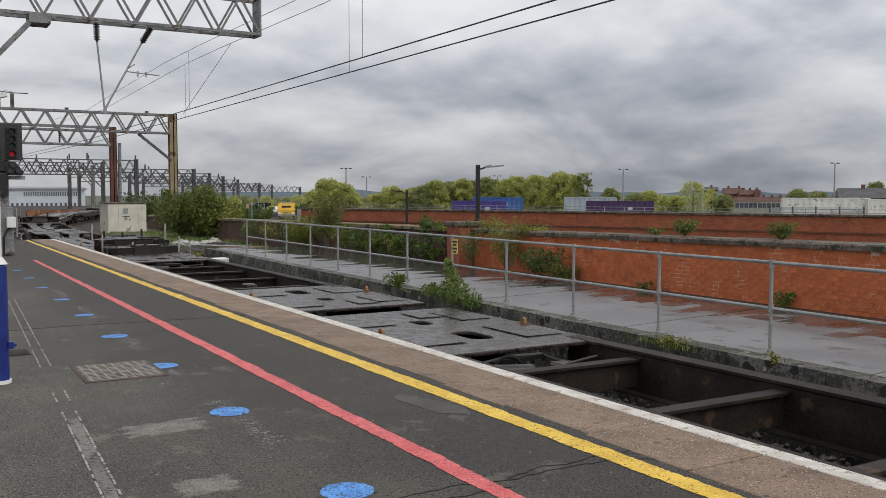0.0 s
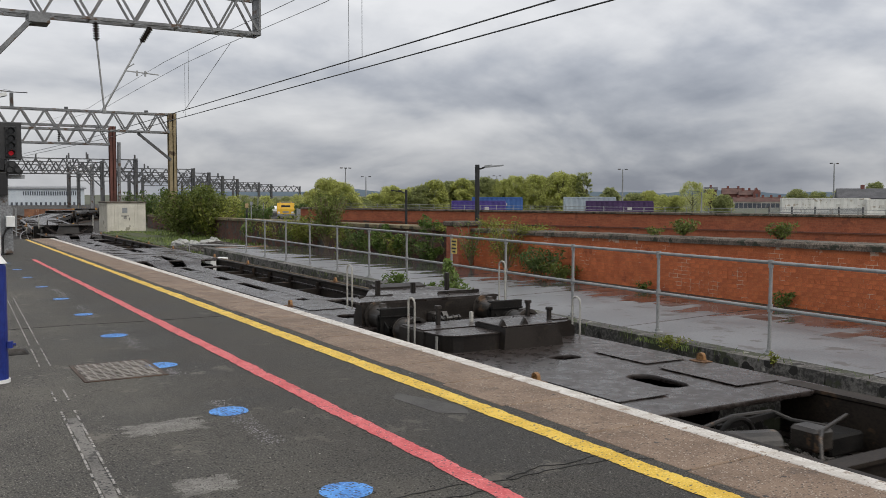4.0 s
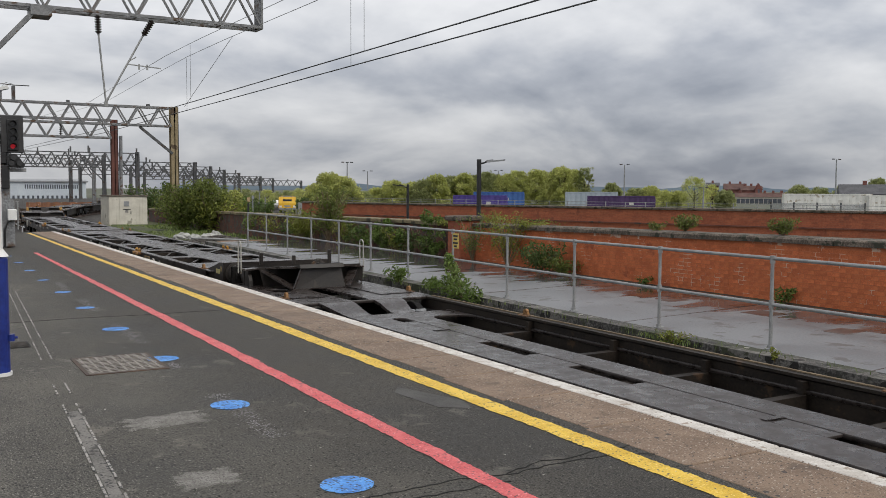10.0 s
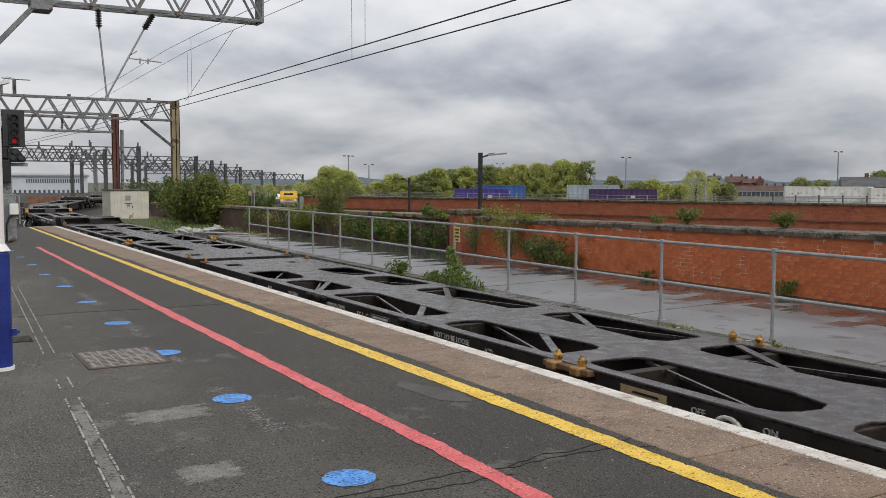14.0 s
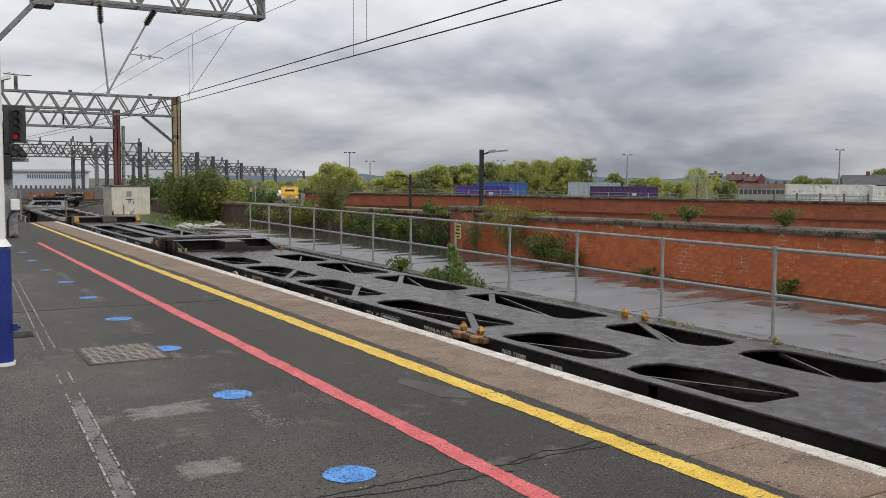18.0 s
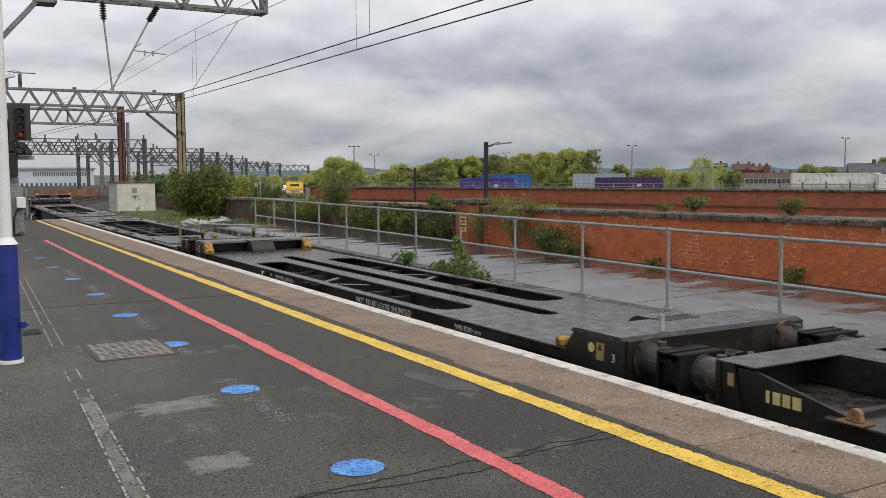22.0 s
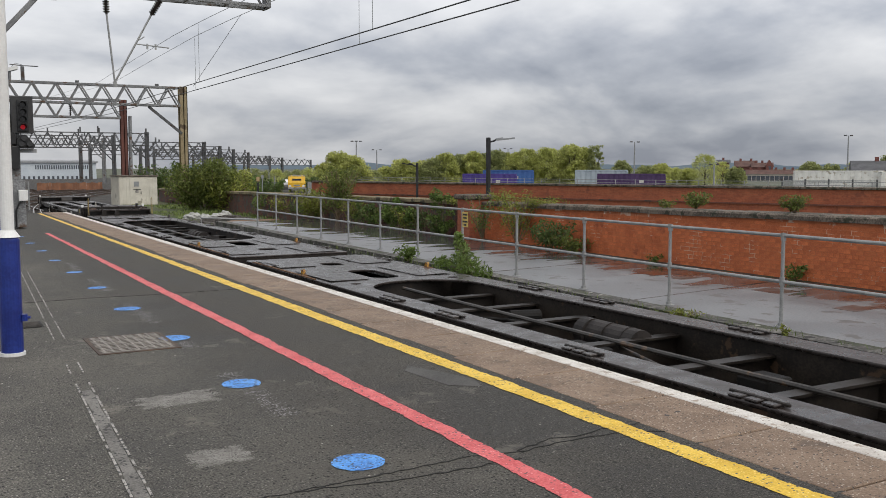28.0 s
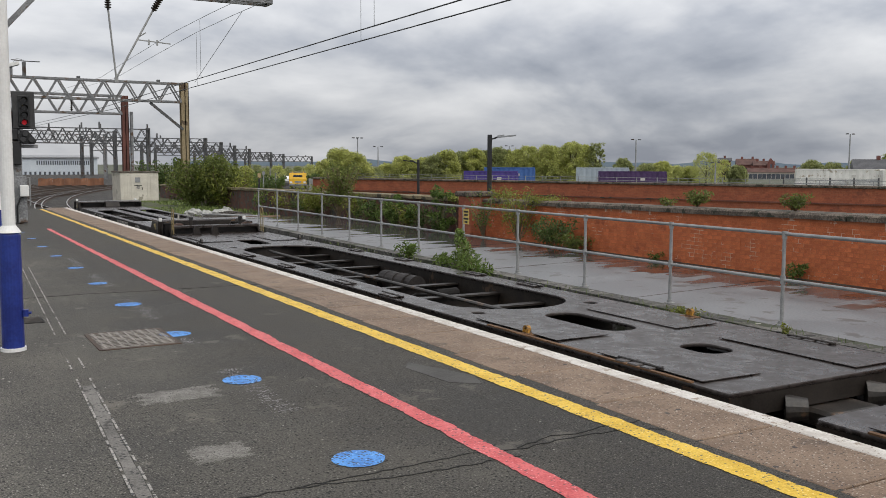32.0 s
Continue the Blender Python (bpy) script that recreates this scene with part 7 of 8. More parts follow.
G2 = 62.0
gantry = thing("portal_gantry", "lattice portal gantry on a rust-streaked tan post", "gantry", group="overhead line gantries")
truss(gantry, -8, 15.3, G2, 5.70, 6.88, 1.4, .7, M_GANTRY, .12, .085)
h_post(gantry, 15.55, G2, -1.2, 6.98, .5, M_POST_TAN)
h_post(gantry, -8.2, G2, -1.2, 6.98, .5, M_POST_TAN)
bm = bmesh.new()
bar(bm, (13.3, G2 - .2, 5.6), (15.4, G2 - .2, 3.9), .16, .16)
part("knee_brace", bm, M_GANTRY_DARK, gantry)
for x, h in ((5.9, .9), (9.0, .2), (13.9, .2)):
    part("stub", boxed(x - .1, x + .1, G2 - .1, G2 + .1, 6.9, 6.9 + h), M_GANTRY_DARK, gantry)
part("top_bracket", pipe(bmesh.new(), [(5.2, G2, 7.9), (5.9, G2, 7.85), (6.8, G2, 7.85)], .03), M_GANTRY_DARK, gantry)

part("lamp_neck", tube(bmesh.new(), (5.17, G2, 6.9), (5.17, G2, 7.45), .09, seg=8), M_GANTRY, gantry)
lamp = part("floodlight", bar(bmesh.new(), (4.85, G2, 7.50), (5.62, G2, 7.72), .42, .20), M_WHITE_POST, gantry, "white floodlight head")
part("lens", bar(bmesh.new(), (4.90, G2, 7.385), (5.60, G2, 7.59), .34, .03), M_GREY, lamp)
part("cable", pipe(bmesh.new(), [(5.3, G2, 7.75), (5.5, G2, 7.98), (5.9, G2, 7.9)], .014, seg=6), M_WIRE, gantry)

G3 = 73.7
gantry = thing("portal_gantry", "lattice portal gantry on a dark rust-red post", "gantry", group="overhead line gantries")
truss(gantry, -6, 13.7, G3, 5.42, 6.75, 1.5, .7, M_GANTRY, .15, .085)
h_post(gantry, 13.95, G3, -1.2, 6.8, .48, M_POST_RED)
part("pipe_run", tube(bmesh.new(), (14.36, G3 - .1, -1), (14.42, G3 - .1, 5.6), .13, seg=10), M_GANTRY, gantry)
for x in (7.0, 10.2):
    insulator(gantry, (x, G3, 6.6), (x - .05, G3, 5.5))

for px, depth, span_, drop, mat in ((243, 138, 22, 1.75, M_GANTRY_DARK), (184, 150, 16, 1.9, M_GANTRY_DARK), (166, 165, 20, 1.5, M_GANTRY), (372, 225, 30, 2.1, M_GANTRY_DARK),
                                    (344, 190, 24, 1.7, M_GANTRY_DARK), (422, 320, 32, 2.3, M_GANTRY_DARK), (396, 265, 26, 2.0, M_GANTRY_DARK),
                                    (460, 410, 34, 2.6, M_GANTRY_DARK), (482, 480, 36, 3.0, M_GANTRY_DARK), (532, 620, 46, 3.4, M_GANTRY_DARK)):
    x, y = bearing(px, depth)
    gantry = thing("portal_gantry", "distant dark lattice gantry over the yard", "gantry", group="overhead line gantries")
    top = 6.75
    k = depth / 138.0
    truss(gantry, x - span_, x, y, top - drop, top, 1.9 * k ** .5, .8, mat, .12 * k ** .6, .09 * k ** .6)
    h_post(gantry, x, y, -1.7, top + .2, .55 * k ** .45, mat)
    h_post(gantry, x - span_, y, -1.7, top + .2, .55 * k ** .45, mat)
    rr = random.Random(px)
    for _ in range(5):
        xx = x - span_ * rr.random()
        part("stub", boxed(xx - .1 * k, xx + .1 * k, y - .1, y + .1, top, top + rr.uniform(.5, 1.2)), mat, gantry)
    bar_part("knee_brace", (x - 2.2, y, top - drop), (x - .2, y, top - drop - 2.0), .16 * k ** .5, .16, mat, gantry)


def wire(name, label, pts, r=.012, mat=M_WIRE):
    return tagged(part(name, pipe(bmesh.new(), pts, r, seg=6), mat), label, "wire", "overhead wires")


for x in (6.42, 5.90):
    pts = [(x, y, 3.66) for y in (-12, -4, 3, 9, 15, 21, 28, 36)] + [(XC - .2 + (x - 6.4), 62, 3.9), (13.0, 100, 4.1)]
    wire("contact_wire", "dark overhead contact wire above the track", pts, .0095)
    wire("catenary_wire", "dark overhead catenary wire above the track", [(x, -12, 5.75), (x, 3, 5.2), (x, 15, 4.97), (x, 21, 5.03), (x, 24.2, 5.03), (x, 30, 4.9), (x + .1, 36, 4.8), (x + .4, 62, 5.6)], .006, M_WIRE_PALE)
for x, y in ((6.42, 24.2), (5.9, 21.9), (6.42, 14.0), (5.9, 12.4), (6.42, 6.0), (5.9, 5.0)):
    wire("dropper_wire", "thin dropper between the overhead wires", [(x, y, 3.66), (x, y, 5.0)], .0045, M_WIRE_PALE)
wire("jumper_wire", "slanting jumper between the overhead wires", [(6.42, 20.3, 5.02), (6.2, 23.6, 3.7)], .006, M_WIRE_PALE)

# ---- lamps and masts beyond the wall ----


def street_lamp(px, depth, ztop, w, arm, label):
    x, y = bearing(px, depth)
    r = thing("street_lamp", label, "street lamp", x, y, -1.76)
    part("column", boxed(-w / 2, w / 2, -w / 2, w / 2, 0, ztop + 1.76, bevel=.01), M_BLACK, r)
    a = radians(-30.4)
    dx, dy = math.cos(a) * arm, math.sin(a) * arm
    part("arm", pipe(bmesh.new(), [(0, 0, ztop + 1.62), (dx * .16, dy * .16, ztop + 1.64), (dx * .34, dy * .34, ztop + 1.70)], .028, seg=8), M_BLACK, r)
    bm = bar(bmesh.new(), (dx * .28, dy * .28, ztop + 1.68), (dx, dy, ztop + 1.74), .17, .045)
    bar(bm, (dx * .28, dy * .28, ztop + 1.70), (dx * .55, dy * .55, ztop + 1.735), .12, .06)
    part("lamp_head", bm, M_GREY if arm > 0 else M_BLACK, r)
    return r


street_lamp(845.5, 29.0, 2.58, .112, .82, "black street lamp with a flat grey head")
street_lamp(720, 37.5, 1.83, .085, -.62, "slim black street lamp with a flat head")


def mast(px, depth, ztop, heads):
    x, y = bearing(px, depth)
    r = thing("light_mast", "tall thin floodlight mast on the skyline", "light mast", x, y, -1.76, group="floodlight masts")
    part("mast", tube(bmesh.new(), (0, 0, 0), (0, 0, ztop + 1.76), .16, .09, seg=8), M_GREY, r)
    for k in range(heads):
        part("floodlight", boxed(-.75 + 1.5 * k / max(1, heads - 1) - .2, -.75 + 1.5 * k / max(1, heads - 1) + .2, -.15, .15, ztop + 1.7, ztop + 1.86), M_GANTRY_DARK, r)


for px, d, zt, h in ((1102, 150, 5.75, 2), (1475, 150, 6.75, 2), (613, 150, 5.9, 3), (649, 170, 4.9, 2), (880, 190, 5.5, 2), (1242, 150, 2.1, 2)):
    mast(px, d, zt, h)

# ---- containers, trailers and the yard rail ----


def container(px, depth, ztop, length, mat, turn, label, h=2.6, w=2.44, pitch=.28):
    """A corrugated container; it stands with its near long side across the view."""
    x, y = bearing(px, depth)
    r = thing("shipping_container", label, "container", x, y, ztop - h, turn, group="containers in the yard")
    bm = bmesh.new()
    pts = []
    n = int(length / pitch)
    for i in range(n + 1):
        u = length * i / n
        pts.append((u, .0 if i % 2 else .05))
    prism(bm, [(a, b) for a, b in pts] + [(length, w), (0, w)], "z", .14, h - .1)
    part("side_wall", bm, mat, r)
    bm = bmesh.new()
    for z in (0, h - .12):
        box(bm, 0, length, -.02, .1, z, z + .14)
        box(bm, 0, length, w - .1, w + .02, z, z + .14)
    box(bm, 0, length, 0, w, h - .06, h - .02)
    for u in (0, length - .14):
        box(bm, u, u + .14, -.03, .12, 0, h)
        box(bm, u, u + .14, w - .12, w + .03, 0, h)
    part("frame", bm, mat, r)
    bm = bmesh.new()
    for k in range(4):
        tube(bm, (length + .03, .3 + k * .6, .2), (length + .03, .3 + k * .6, h - .2), .03, seg=6)
    part("door_bar", bm, mat, r)
    bm = boxed(length * .62, length * .62 + .5, -.03, -.021, h * .62, h * .74)
    part("mark", bm, M_LETTER, r)
    return r


container(800, 104, .93, 6.06, M_PURPLE, -36, "purple corrugated shipping container in the yard")
container(836, 111, 1.32, 6.06, M_CBLUE, -36, "bright blue corrugated shipping container in the yard")
container(998, 109, 1.34, 6.06, M_CGREY, -42, "pale blue-grey corrugated shipping container in the yard")
container(1037, 104, .93, 7.5, M_PLUM, -40, "plum purple corrugated shipping container in the yard")
container(1384, 112, 1.24, 9.9, M_CWHITE, -46, "stained white ribbed trailer box in the yard", pitch=.36)
container(1535, 108, 1.12, 2.2, M_CWHITE, -42, "white container end standing in the yard")

mesh_fence = thing("mesh_fence", "grey mesh-panel fence before the white trailer", "fence")
m0, m1 = bearing(1362, 96), bearing(1528, 92)
for k in range(5):
    f = k / 4
    x, y = m0[0] + (m1[0] - m0[0]) * f, m0[1] + (m1[1] - m0[1]) * f
    part("post", boxed(x - .06, x + .06, y - .06, y + .06, -1.8, .44), M_GANTRY_DARK, mesh_fence)
    if k < 4:
        gx, gy = (m1[0] - m0[0]) / 4, (m1[1] - m0[1]) / 4
        bm = bmesh.new()
        for q in range(12):
            bar(bm, (x, y, -.9 + q * .11), (x + gx, y + gy, -.9 + q * .11), .03, .045)
        part("mesh_panel", bm, M_GREY, mesh_fence)

yard_rail = thing("yard_fence", "white post-and-rail fence along the raised road", "fence")
a0, a1 = bearing(600, 92), bearing(1620, 60)
for k in range(31):
    f = k / 30
    x, y = a0[0] + (a1[0] - a0[0]) * f, a0[1] + (a1[1] - a0[1]) * f
    part("post", boxed(x - .025, x + .025, y - .025, y + .025, -1.8, .66 + .1 * (1 - f)), M_GALV, yard_rail)
for z in (.38, .62):
    part("rail", bar(bmesh.new(), (a0[0], a0[1], z + .1), (a1[0], a1[1], z), .03, .035), M_GALV, yard_rail)

# ---- trees ----


def tree(px, depth, zbase, height, spread, mat, seedv, tall=1.0, label="leafy dull green spring tree beyond the yard", leaves=1500, leaf=.34):
    rr = random.Random(seedv)
    x, y = bearing(px, depth)
    r = thing("tree", label, "tree", x, y, zbase, group="trees on the skyline")
    bm = tube(bmesh.new(), (0, 0, 0), (.1, 0, height * .5), height * .03, height * .017, seg=8)
    for k in range(6):
        a = rr.uniform(0, 6.28)
        z0 = height * rr.uniform(.18, .45)
        tube(bm, (.05, 0, z0), (math.cos(a) * spread * .55, math.sin(a) * spread * .55, z0 + height * rr.uniform(.2, .4)), height * .012, height * .004, seg=6)
    part("trunk", bm, M_BARK, r)
    centres = []
    for _ in range(150):
        a, q = rr.uniform(0, 6.28), rr.random() ** .4
        zz = rr.uniform(.06, .90)
        rad = spread * max(.12, 1 - abs(zz - .40) ** 2.2 * 3.0 * tall) * q * .86
        centres.append(((math.cos(a) * rad, math.sin(a) * rad, height * zz), spread * rr.uniform(.16, .30)))
    me = leaf_mesh(clump_points(rr, leaves, centres, .8), leaf, rr, .8)
    part("crown", me, mat, r)
    return r


for px, h, sp, sd in ((580, 5.4, 2.6, 11), (606, 4.9, 2.5, 12), (557, 4.2, 1.7, 13), (630, 3.2, 1.3, 14)):
    tree(px, 112, -1.7, h, sp, M_TREE, sd, label="round yellow-green spring tree beside the yard", leaves=9000, leaf=.17)
FRESH, DULL = "yellow-green spring tree on the skyline", "dull green spring tree on the skyline"
for k, (px, d, h, sp, m, n) in enumerate(((664, 150, 3.7, 2.2, M_TREE, 9000), (693, 150, 4.9, 2.8, M_TREE, 12000), (725, 150, 4.6, 2.7, M_TREE, 12000), (749, 148, 5.2, 2.6, M_TREE_DARK, 12000),
                                          (771, 148, 6.0, 2.6, M_TREE, 13000), (796, 152, 5.8, 2.6, M_TREE_DARK, 13000), (820, 150, 6.2, 2.7, M_TREE, 13000), (842, 153, 6.1, 2.5, M_TREE_DARK, 12000),
                                          (861, 150, 6.5, 2.8, M_TREE_DARK, 13000), (889, 150, 6.2, 2.9, M_TREE, 13000), (914, 150, 6.7, 3.0, M_TREE, 13000), (948, 150, 6.9, 3.1, M_TREE, 13000),
                                          (970, 154, 6.6, 2.8, M_TREE_DARK, 11000), (990, 150, 7.5, 3.0, M_TREE, 13000), (1014, 152, 7.1, 2.4, M_TREE, 11000), (1080, 165, 4.8, 2.2, M_TREE_DARK, 9000),
                                          (1122, 180, 3.8, 2.6, M_TREE_DARK, 8000), (1148, 180, 4.3, 2.6, M_TREE, 8000), (1172, 185, 3.4, 2.4, M_TREE, 6000), (1196, 170, 3.4, 2.2, M_TREE, 5000),
                                          (1280, 160, 3.5, 2.0, M_TREE_DARK, 9000), (1258, 175, 4.9, 1.7, M_TREE, 1600), (1410, 190, 4.7, 2.8, M_TREE_DARK, 7000), (1446, 190, 4.2, 2.8, M_TREE_DARK, 7000),
                                          (1487, 190, 4.6, 2.6, M_TREE_DARK, 7000), (1548, 195, 6.6, 2.8, M_TREE_DARK, 6000), (1590, 170, 5.0, 3.0, M_TREE_DARK, 6000), (640, 140, 3.0, 2.0, M_TREE_DARK, 7000))):
    tree(px, d, -1.75, h, sp, m, 40 + k, label=FRESH if m is M_TREE else DULL, leaves=n, leaf=.17)
tree(1226, 165, -1.75, 6.1, 3.0, M_TREE, 88, label="half-bare spring tree with thin yellow-green leaf", leaves=7000, leaf=.12)
for k, px in enumerate(range(300, 545, 19)):
    tree(px, 190 + 9 * (k % 4), -1.75, 2.6 + .8 * ((k * 7) % 5) / 4, 2.2, M_TREE_DARK if k % 3 else M_TREE, 120 + k, label="low scrubby green tree beyond the yard", leaves=2200, leaf=.16)
tree(1034, 149, -1.75, 7.6, 1.45, M_TREE_DARK, 90, tall=.3, label="narrow dark poplar tree on the skyline", leaves=5000, leaf=.14)

# ---- far buildings and hills ----


def far_house(px, depth, w, dpt, zb, zw, zr, wall, turn, label, wins=6, chim=2, roof_mat=None):
    x, y = bearing(px, depth)
    r = thing("house", label, "house", x, y, zb, turn, group="far houses")
    part("wall", boxed(-w / 2, w / 2, 0, dpt, 0, zw - zb), wall, r)
    bm = prism(bmesh.new(), [(-.4, zw - zb), (dpt + .4, zw - zb), (dpt / 2, zr - zb)], "x", -w / 2 - .3, w / 2 + .3)
    roof = part("roof", bm, roof_mat or M_ROOF, r)
    for k in range(chim):
        cx = -w / 2 + w * (k + .5) / chim
        part("chimney", boxed(cx - .3, cx + .3, dpt / 2 - .3, dpt / 2 + .3, zr - zb - .6, zr - zb + .6), M_HOUSE, roof)
    for k in range(wins):
        cx = -w / 2 + w * (k + .5) / wins
        for z in (.35, .72):
            part("window", boxed(cx - .5, cx + .5, -.04, .02, (zw - zb) * z, (zw - zb) * z + 1.2), M_SHED_DARK, r)


M_TILE_ROOF = material("weathered_red_tile", (0.085, 0.045, 0.038), (0.135, 0.075, 0.062), 0.8, scale=0.6, fine=6, bump=0.0)
far_house(1298, 264, 5.8, 5, -6, 1.9, 3.6, M_HOUSE, -45, "far red brick building with a tall tiled roof", 4, 2, M_TILE_ROOF)
far_house(1327, 260, 5.4, 5, -6, 1.7, 3.0, M_HOUSE, -45, "far red brick building with gabled end and chimneys", 4, 3, M_TILE_ROOF)
gable = thing("house", "far red brick gabled tower house", "house", *bearing(1339, 258), -6, -45, group="far houses")
part("wall", prism(bmesh.new(), [(-.9, 0), (.9, 0), (.9, 8.3), (0, 9.7), (-.9, 8.3)], "y", 0, 4), M_HOUSE, gable)
part("window", boxed(-.3, .3, -.05, .02, 6.9, 8.0), M_SHED_DARK, gable)
far_house(1258, 270, 3.4, 3, -6, 3.0, 3.9, M_HOUSE, -45, "far dark brick tower-like building with a chimney", 3, 1)
far_house(1344, 240, 12.4, 4, -6, -.1, 1.05, M_HOUSE_WHITE, -45, "far cream terrace under a red tiled roof", 11, 6, M_TILE_ROOF)
far_house(1530, 150, 7.5, 8, -4, 1.1, 2.75, M_ROOF, -50, "far dark slate-hung house with a chimney", 3, 1)

shed = thing("train_shed", "long pale blue-white depot shed with a row of dark windows", "shed", 38.0, 246.0, -2.0, 0)
part("wall", boxed(-17, 1.6, 0, 14, 0, 4.9), M_SHED, shed)
part("roof", prism(bmesh.new(), [(-.4, 4.9), (14.4, 4.9), (14.4, 5.2), (7, 5.7), (-.4, 5.25)], "x", -17.3, 2.0), M_GREY, shed)
for k in range(26):
    part("window", boxed(-12.6 + k * .52, -12.32 + k * .52, -.05, .02, 3.3, 4.3), M_SHED_DARK, shed)
for k in range(16):
    part("lower_window", boxed(-16.5 + k * 1.1, -16.0 + k * 1.1, -.05, .02, .8, 1.6), M_SHED_DARK, shed)
hoarding = thing("hoarding", "rust-brown timber hoarding beside the yard", "fence", 0, 0, 0)
for k in range(28):
    x = 12.4 + k * .265
    part("board", boxed(x, x + .25, 119.0, 119.06, -1.15, -.15 + .04 * math.sin(k * 1.7)), M_RUST_FENCE, hoarding)
for k, (px, d) in enumerate(((128, 112), (133, 112), (69, 110))):
    x, y = bearing(px, d)
    r = thing("ground_signal", "small round ground signal beside the yard tracks", "signal", x, y, -1.1)
    part("stake", tube(bmesh.new(), (0, 0, 0), (0, 0, .8), .04, seg=8), M_GREY, r)
    part("disc", tube(bmesh.new(), (0, 0, .75), (0, -.05, .75), .2, seg=14), M_WHITE_POST, r)

hill = bmesh.new()
prev = None
for i in range(60):
    px = 300 + i * 28
    x, y = bearing(px, 1900)
    h = 7 + 13 * max(0, noise.noise((i * .13, 2.0, 0))) + 8 * noise.noise((i * .4, 7.0, 0))
    cur = [hill.verts.new((x, y, -3)), hill.verts.new((x, y, 1.64 + max(2.0, h * .75)))]
    if prev:
        hill.faces.new((prev[0], cur[0], cur[1], prev[1]))
    prev = cur
tagged(part("backdrop_hills", hill, M_HILL), "hazy blue-grey hills on the horizon", "hill", kind="structure")

# ---- cabin, rubble, truck by the yard ----
bank = bmesh.new()
prism(bank, [(9.6, 31.2), (14.2, 31.2), (15.5, 62), (9.6 + 3, 66), (9.5, 52)], "z", -1.75, -.55)
bmesh.ops.subdivide_edges(bank, edges=bank.edges[:], cuts=6, use_grid_fill=True)
for v in bank.verts:
    if v.co.z > -1.0:
        v.co.z += .1 * noise.noise((v.co.x * .8, v.co.y * .5, 0))
tagged(part("earth_bank", bank, M_EARTH), "weedy earth bank beside the track", "bank", kind="structure")

cabin = thing("relay_cabin", "cream panelled trackside relay cabin with a flat roof", "cabin", 10.35, 56.6, -.62)
part("wall", boxed(0, 2.2, 0, 2.6, 0, 1.74), M_CABIN, cabin)
part("roof", boxed(-.06, 2.26, -.06, 2.66, 1.74, 1.81, bevel=.01), M_STONE, cabin)
door = part("door", boxed(.62, 1.36, -.03, -.002, .02, 1.6), M_CABIN, cabin)
part("vent", boxed(.84, 1.14, -.05, -.032, 1.15, 1.45), M_GREY, door)
part("hinge_bar", boxed(.79, 1.24, -.045, -.032, .95, .99), M_BLACK, door)
part("notice", boxed(.92, 1.09, -.042, -.033, .78, .98), M_OLD_WHITE, door)
part("handle", boxed(1.22, 1.26, -.06, -.031, .7, .85), M_BLACK, door)
for k in range(12):
    part("panel_rib", boxed(.03 + k * .19, .05 + k * .19, -.018, -.002, .02, 1.72), M_CABIN, cabin)
for k in range(12):
    part("panel_rib", boxed(-.018, -.002, .1 + k * .21, .12 + k * .21, .02, 1.72), M_CABIN, cabin)

rr = random.Random(5)
gv, gf = [], []


def blade(x, y, z, h, w):
    a, lean = rr.uniform(0, 6.28), rr.uniform(.1, .6) * h
    i = len(gv)
    c, s = math.cos(a), math.sin(a)
    gv.extend([(x - w * s, y + w * c, z), (x + w * s, y - w * c, z), (x + lean * c * .4 + w * s * .6, y + lean * s * .4 - w * c * .6, z + h * .6),
               (x + lean * c, y + lean * s, z + h)])
    gf.extend([(i, i + 1, i + 2), (i, i + 2, i + 3)])


for _ in range(5200):
    y = rr.uniform(36.5, 55)
    x = rr.uniform(9.7, 13.6)
    if noise.noise((x * .5, y * .3, 3)) > -.25:
        blade(x, y, -.55 + .1 * noise.noise((x * .8, y * .5, 0)) - .02, rr.uniform(.05, .17), .02)
for _ in range(500):
    blade(rr.gauss(9.5, .25), rr.uniform(34, 46), -.62, rr.uniform(.06, .2), .018)
for _ in range(120):
    blade(rr.gauss(8.15, .05), rr.gauss(8.35, .35), -.24, rr.uniform(.03, .09), .005)
for _ in range(260):
    blade(walk_x(10) + rr.gauss(0, .05), rr.uniform(4, 20), -.21, rr.uniform(.03, .1), .005)
gm = bpy.data.meshes.new("grass")
gm.from_pydata(gv, [], gf)
tagged(part("grass", gm, island_vary(material("grass_blade", (0.105, 0.155, 0.034), (0.19, 0.24, 0.068), .7, scale=1, fine=9, bump=0), .4)), "tufts of rough green grass", "grass", kind="stuff")


def shrub(name, label, x, y, z, height, radius, mat, seedv, leaves, leaf, stems=7, long=1.0, squash=.9, stem_mat=None):
    q = random.Random(seedv)
    r = thing(name, label, "shrub", x, y, z)
    bm = bmesh.new()
    centres = []
    for k in range(stems):
        a = 6.283 * k / stems + q.uniform(-.4, .4)
        rad = radius * q.uniform(.15, .75)
        tip = Vector((math.cos(a) * rad, math.sin(a) * rad, height * q.uniform(.55, .95)))
        mid = Vector((math.cos(a) * rad * .4, math.sin(a) * rad * .4, tip.z * .5))
        pipe(bm, [(0, 0, 0), mid, tip], max(.004, height * .008), seg=5)
        for f, s in ((.45, .28), (.7, .3), (1.0, .22)):
            c = mid.lerp(tip, (f - .45) / .55)
            centres.append((c, radius * s * q.uniform(.8, 1.3)))
    tagged(part("stem", bm, stem_mat or M_STEM, r), kind="stuff")
    part("foliage", leaf_mesh(clump_points(q, leaves, centres, squash), leaf, q, long), mat, r)
    return r


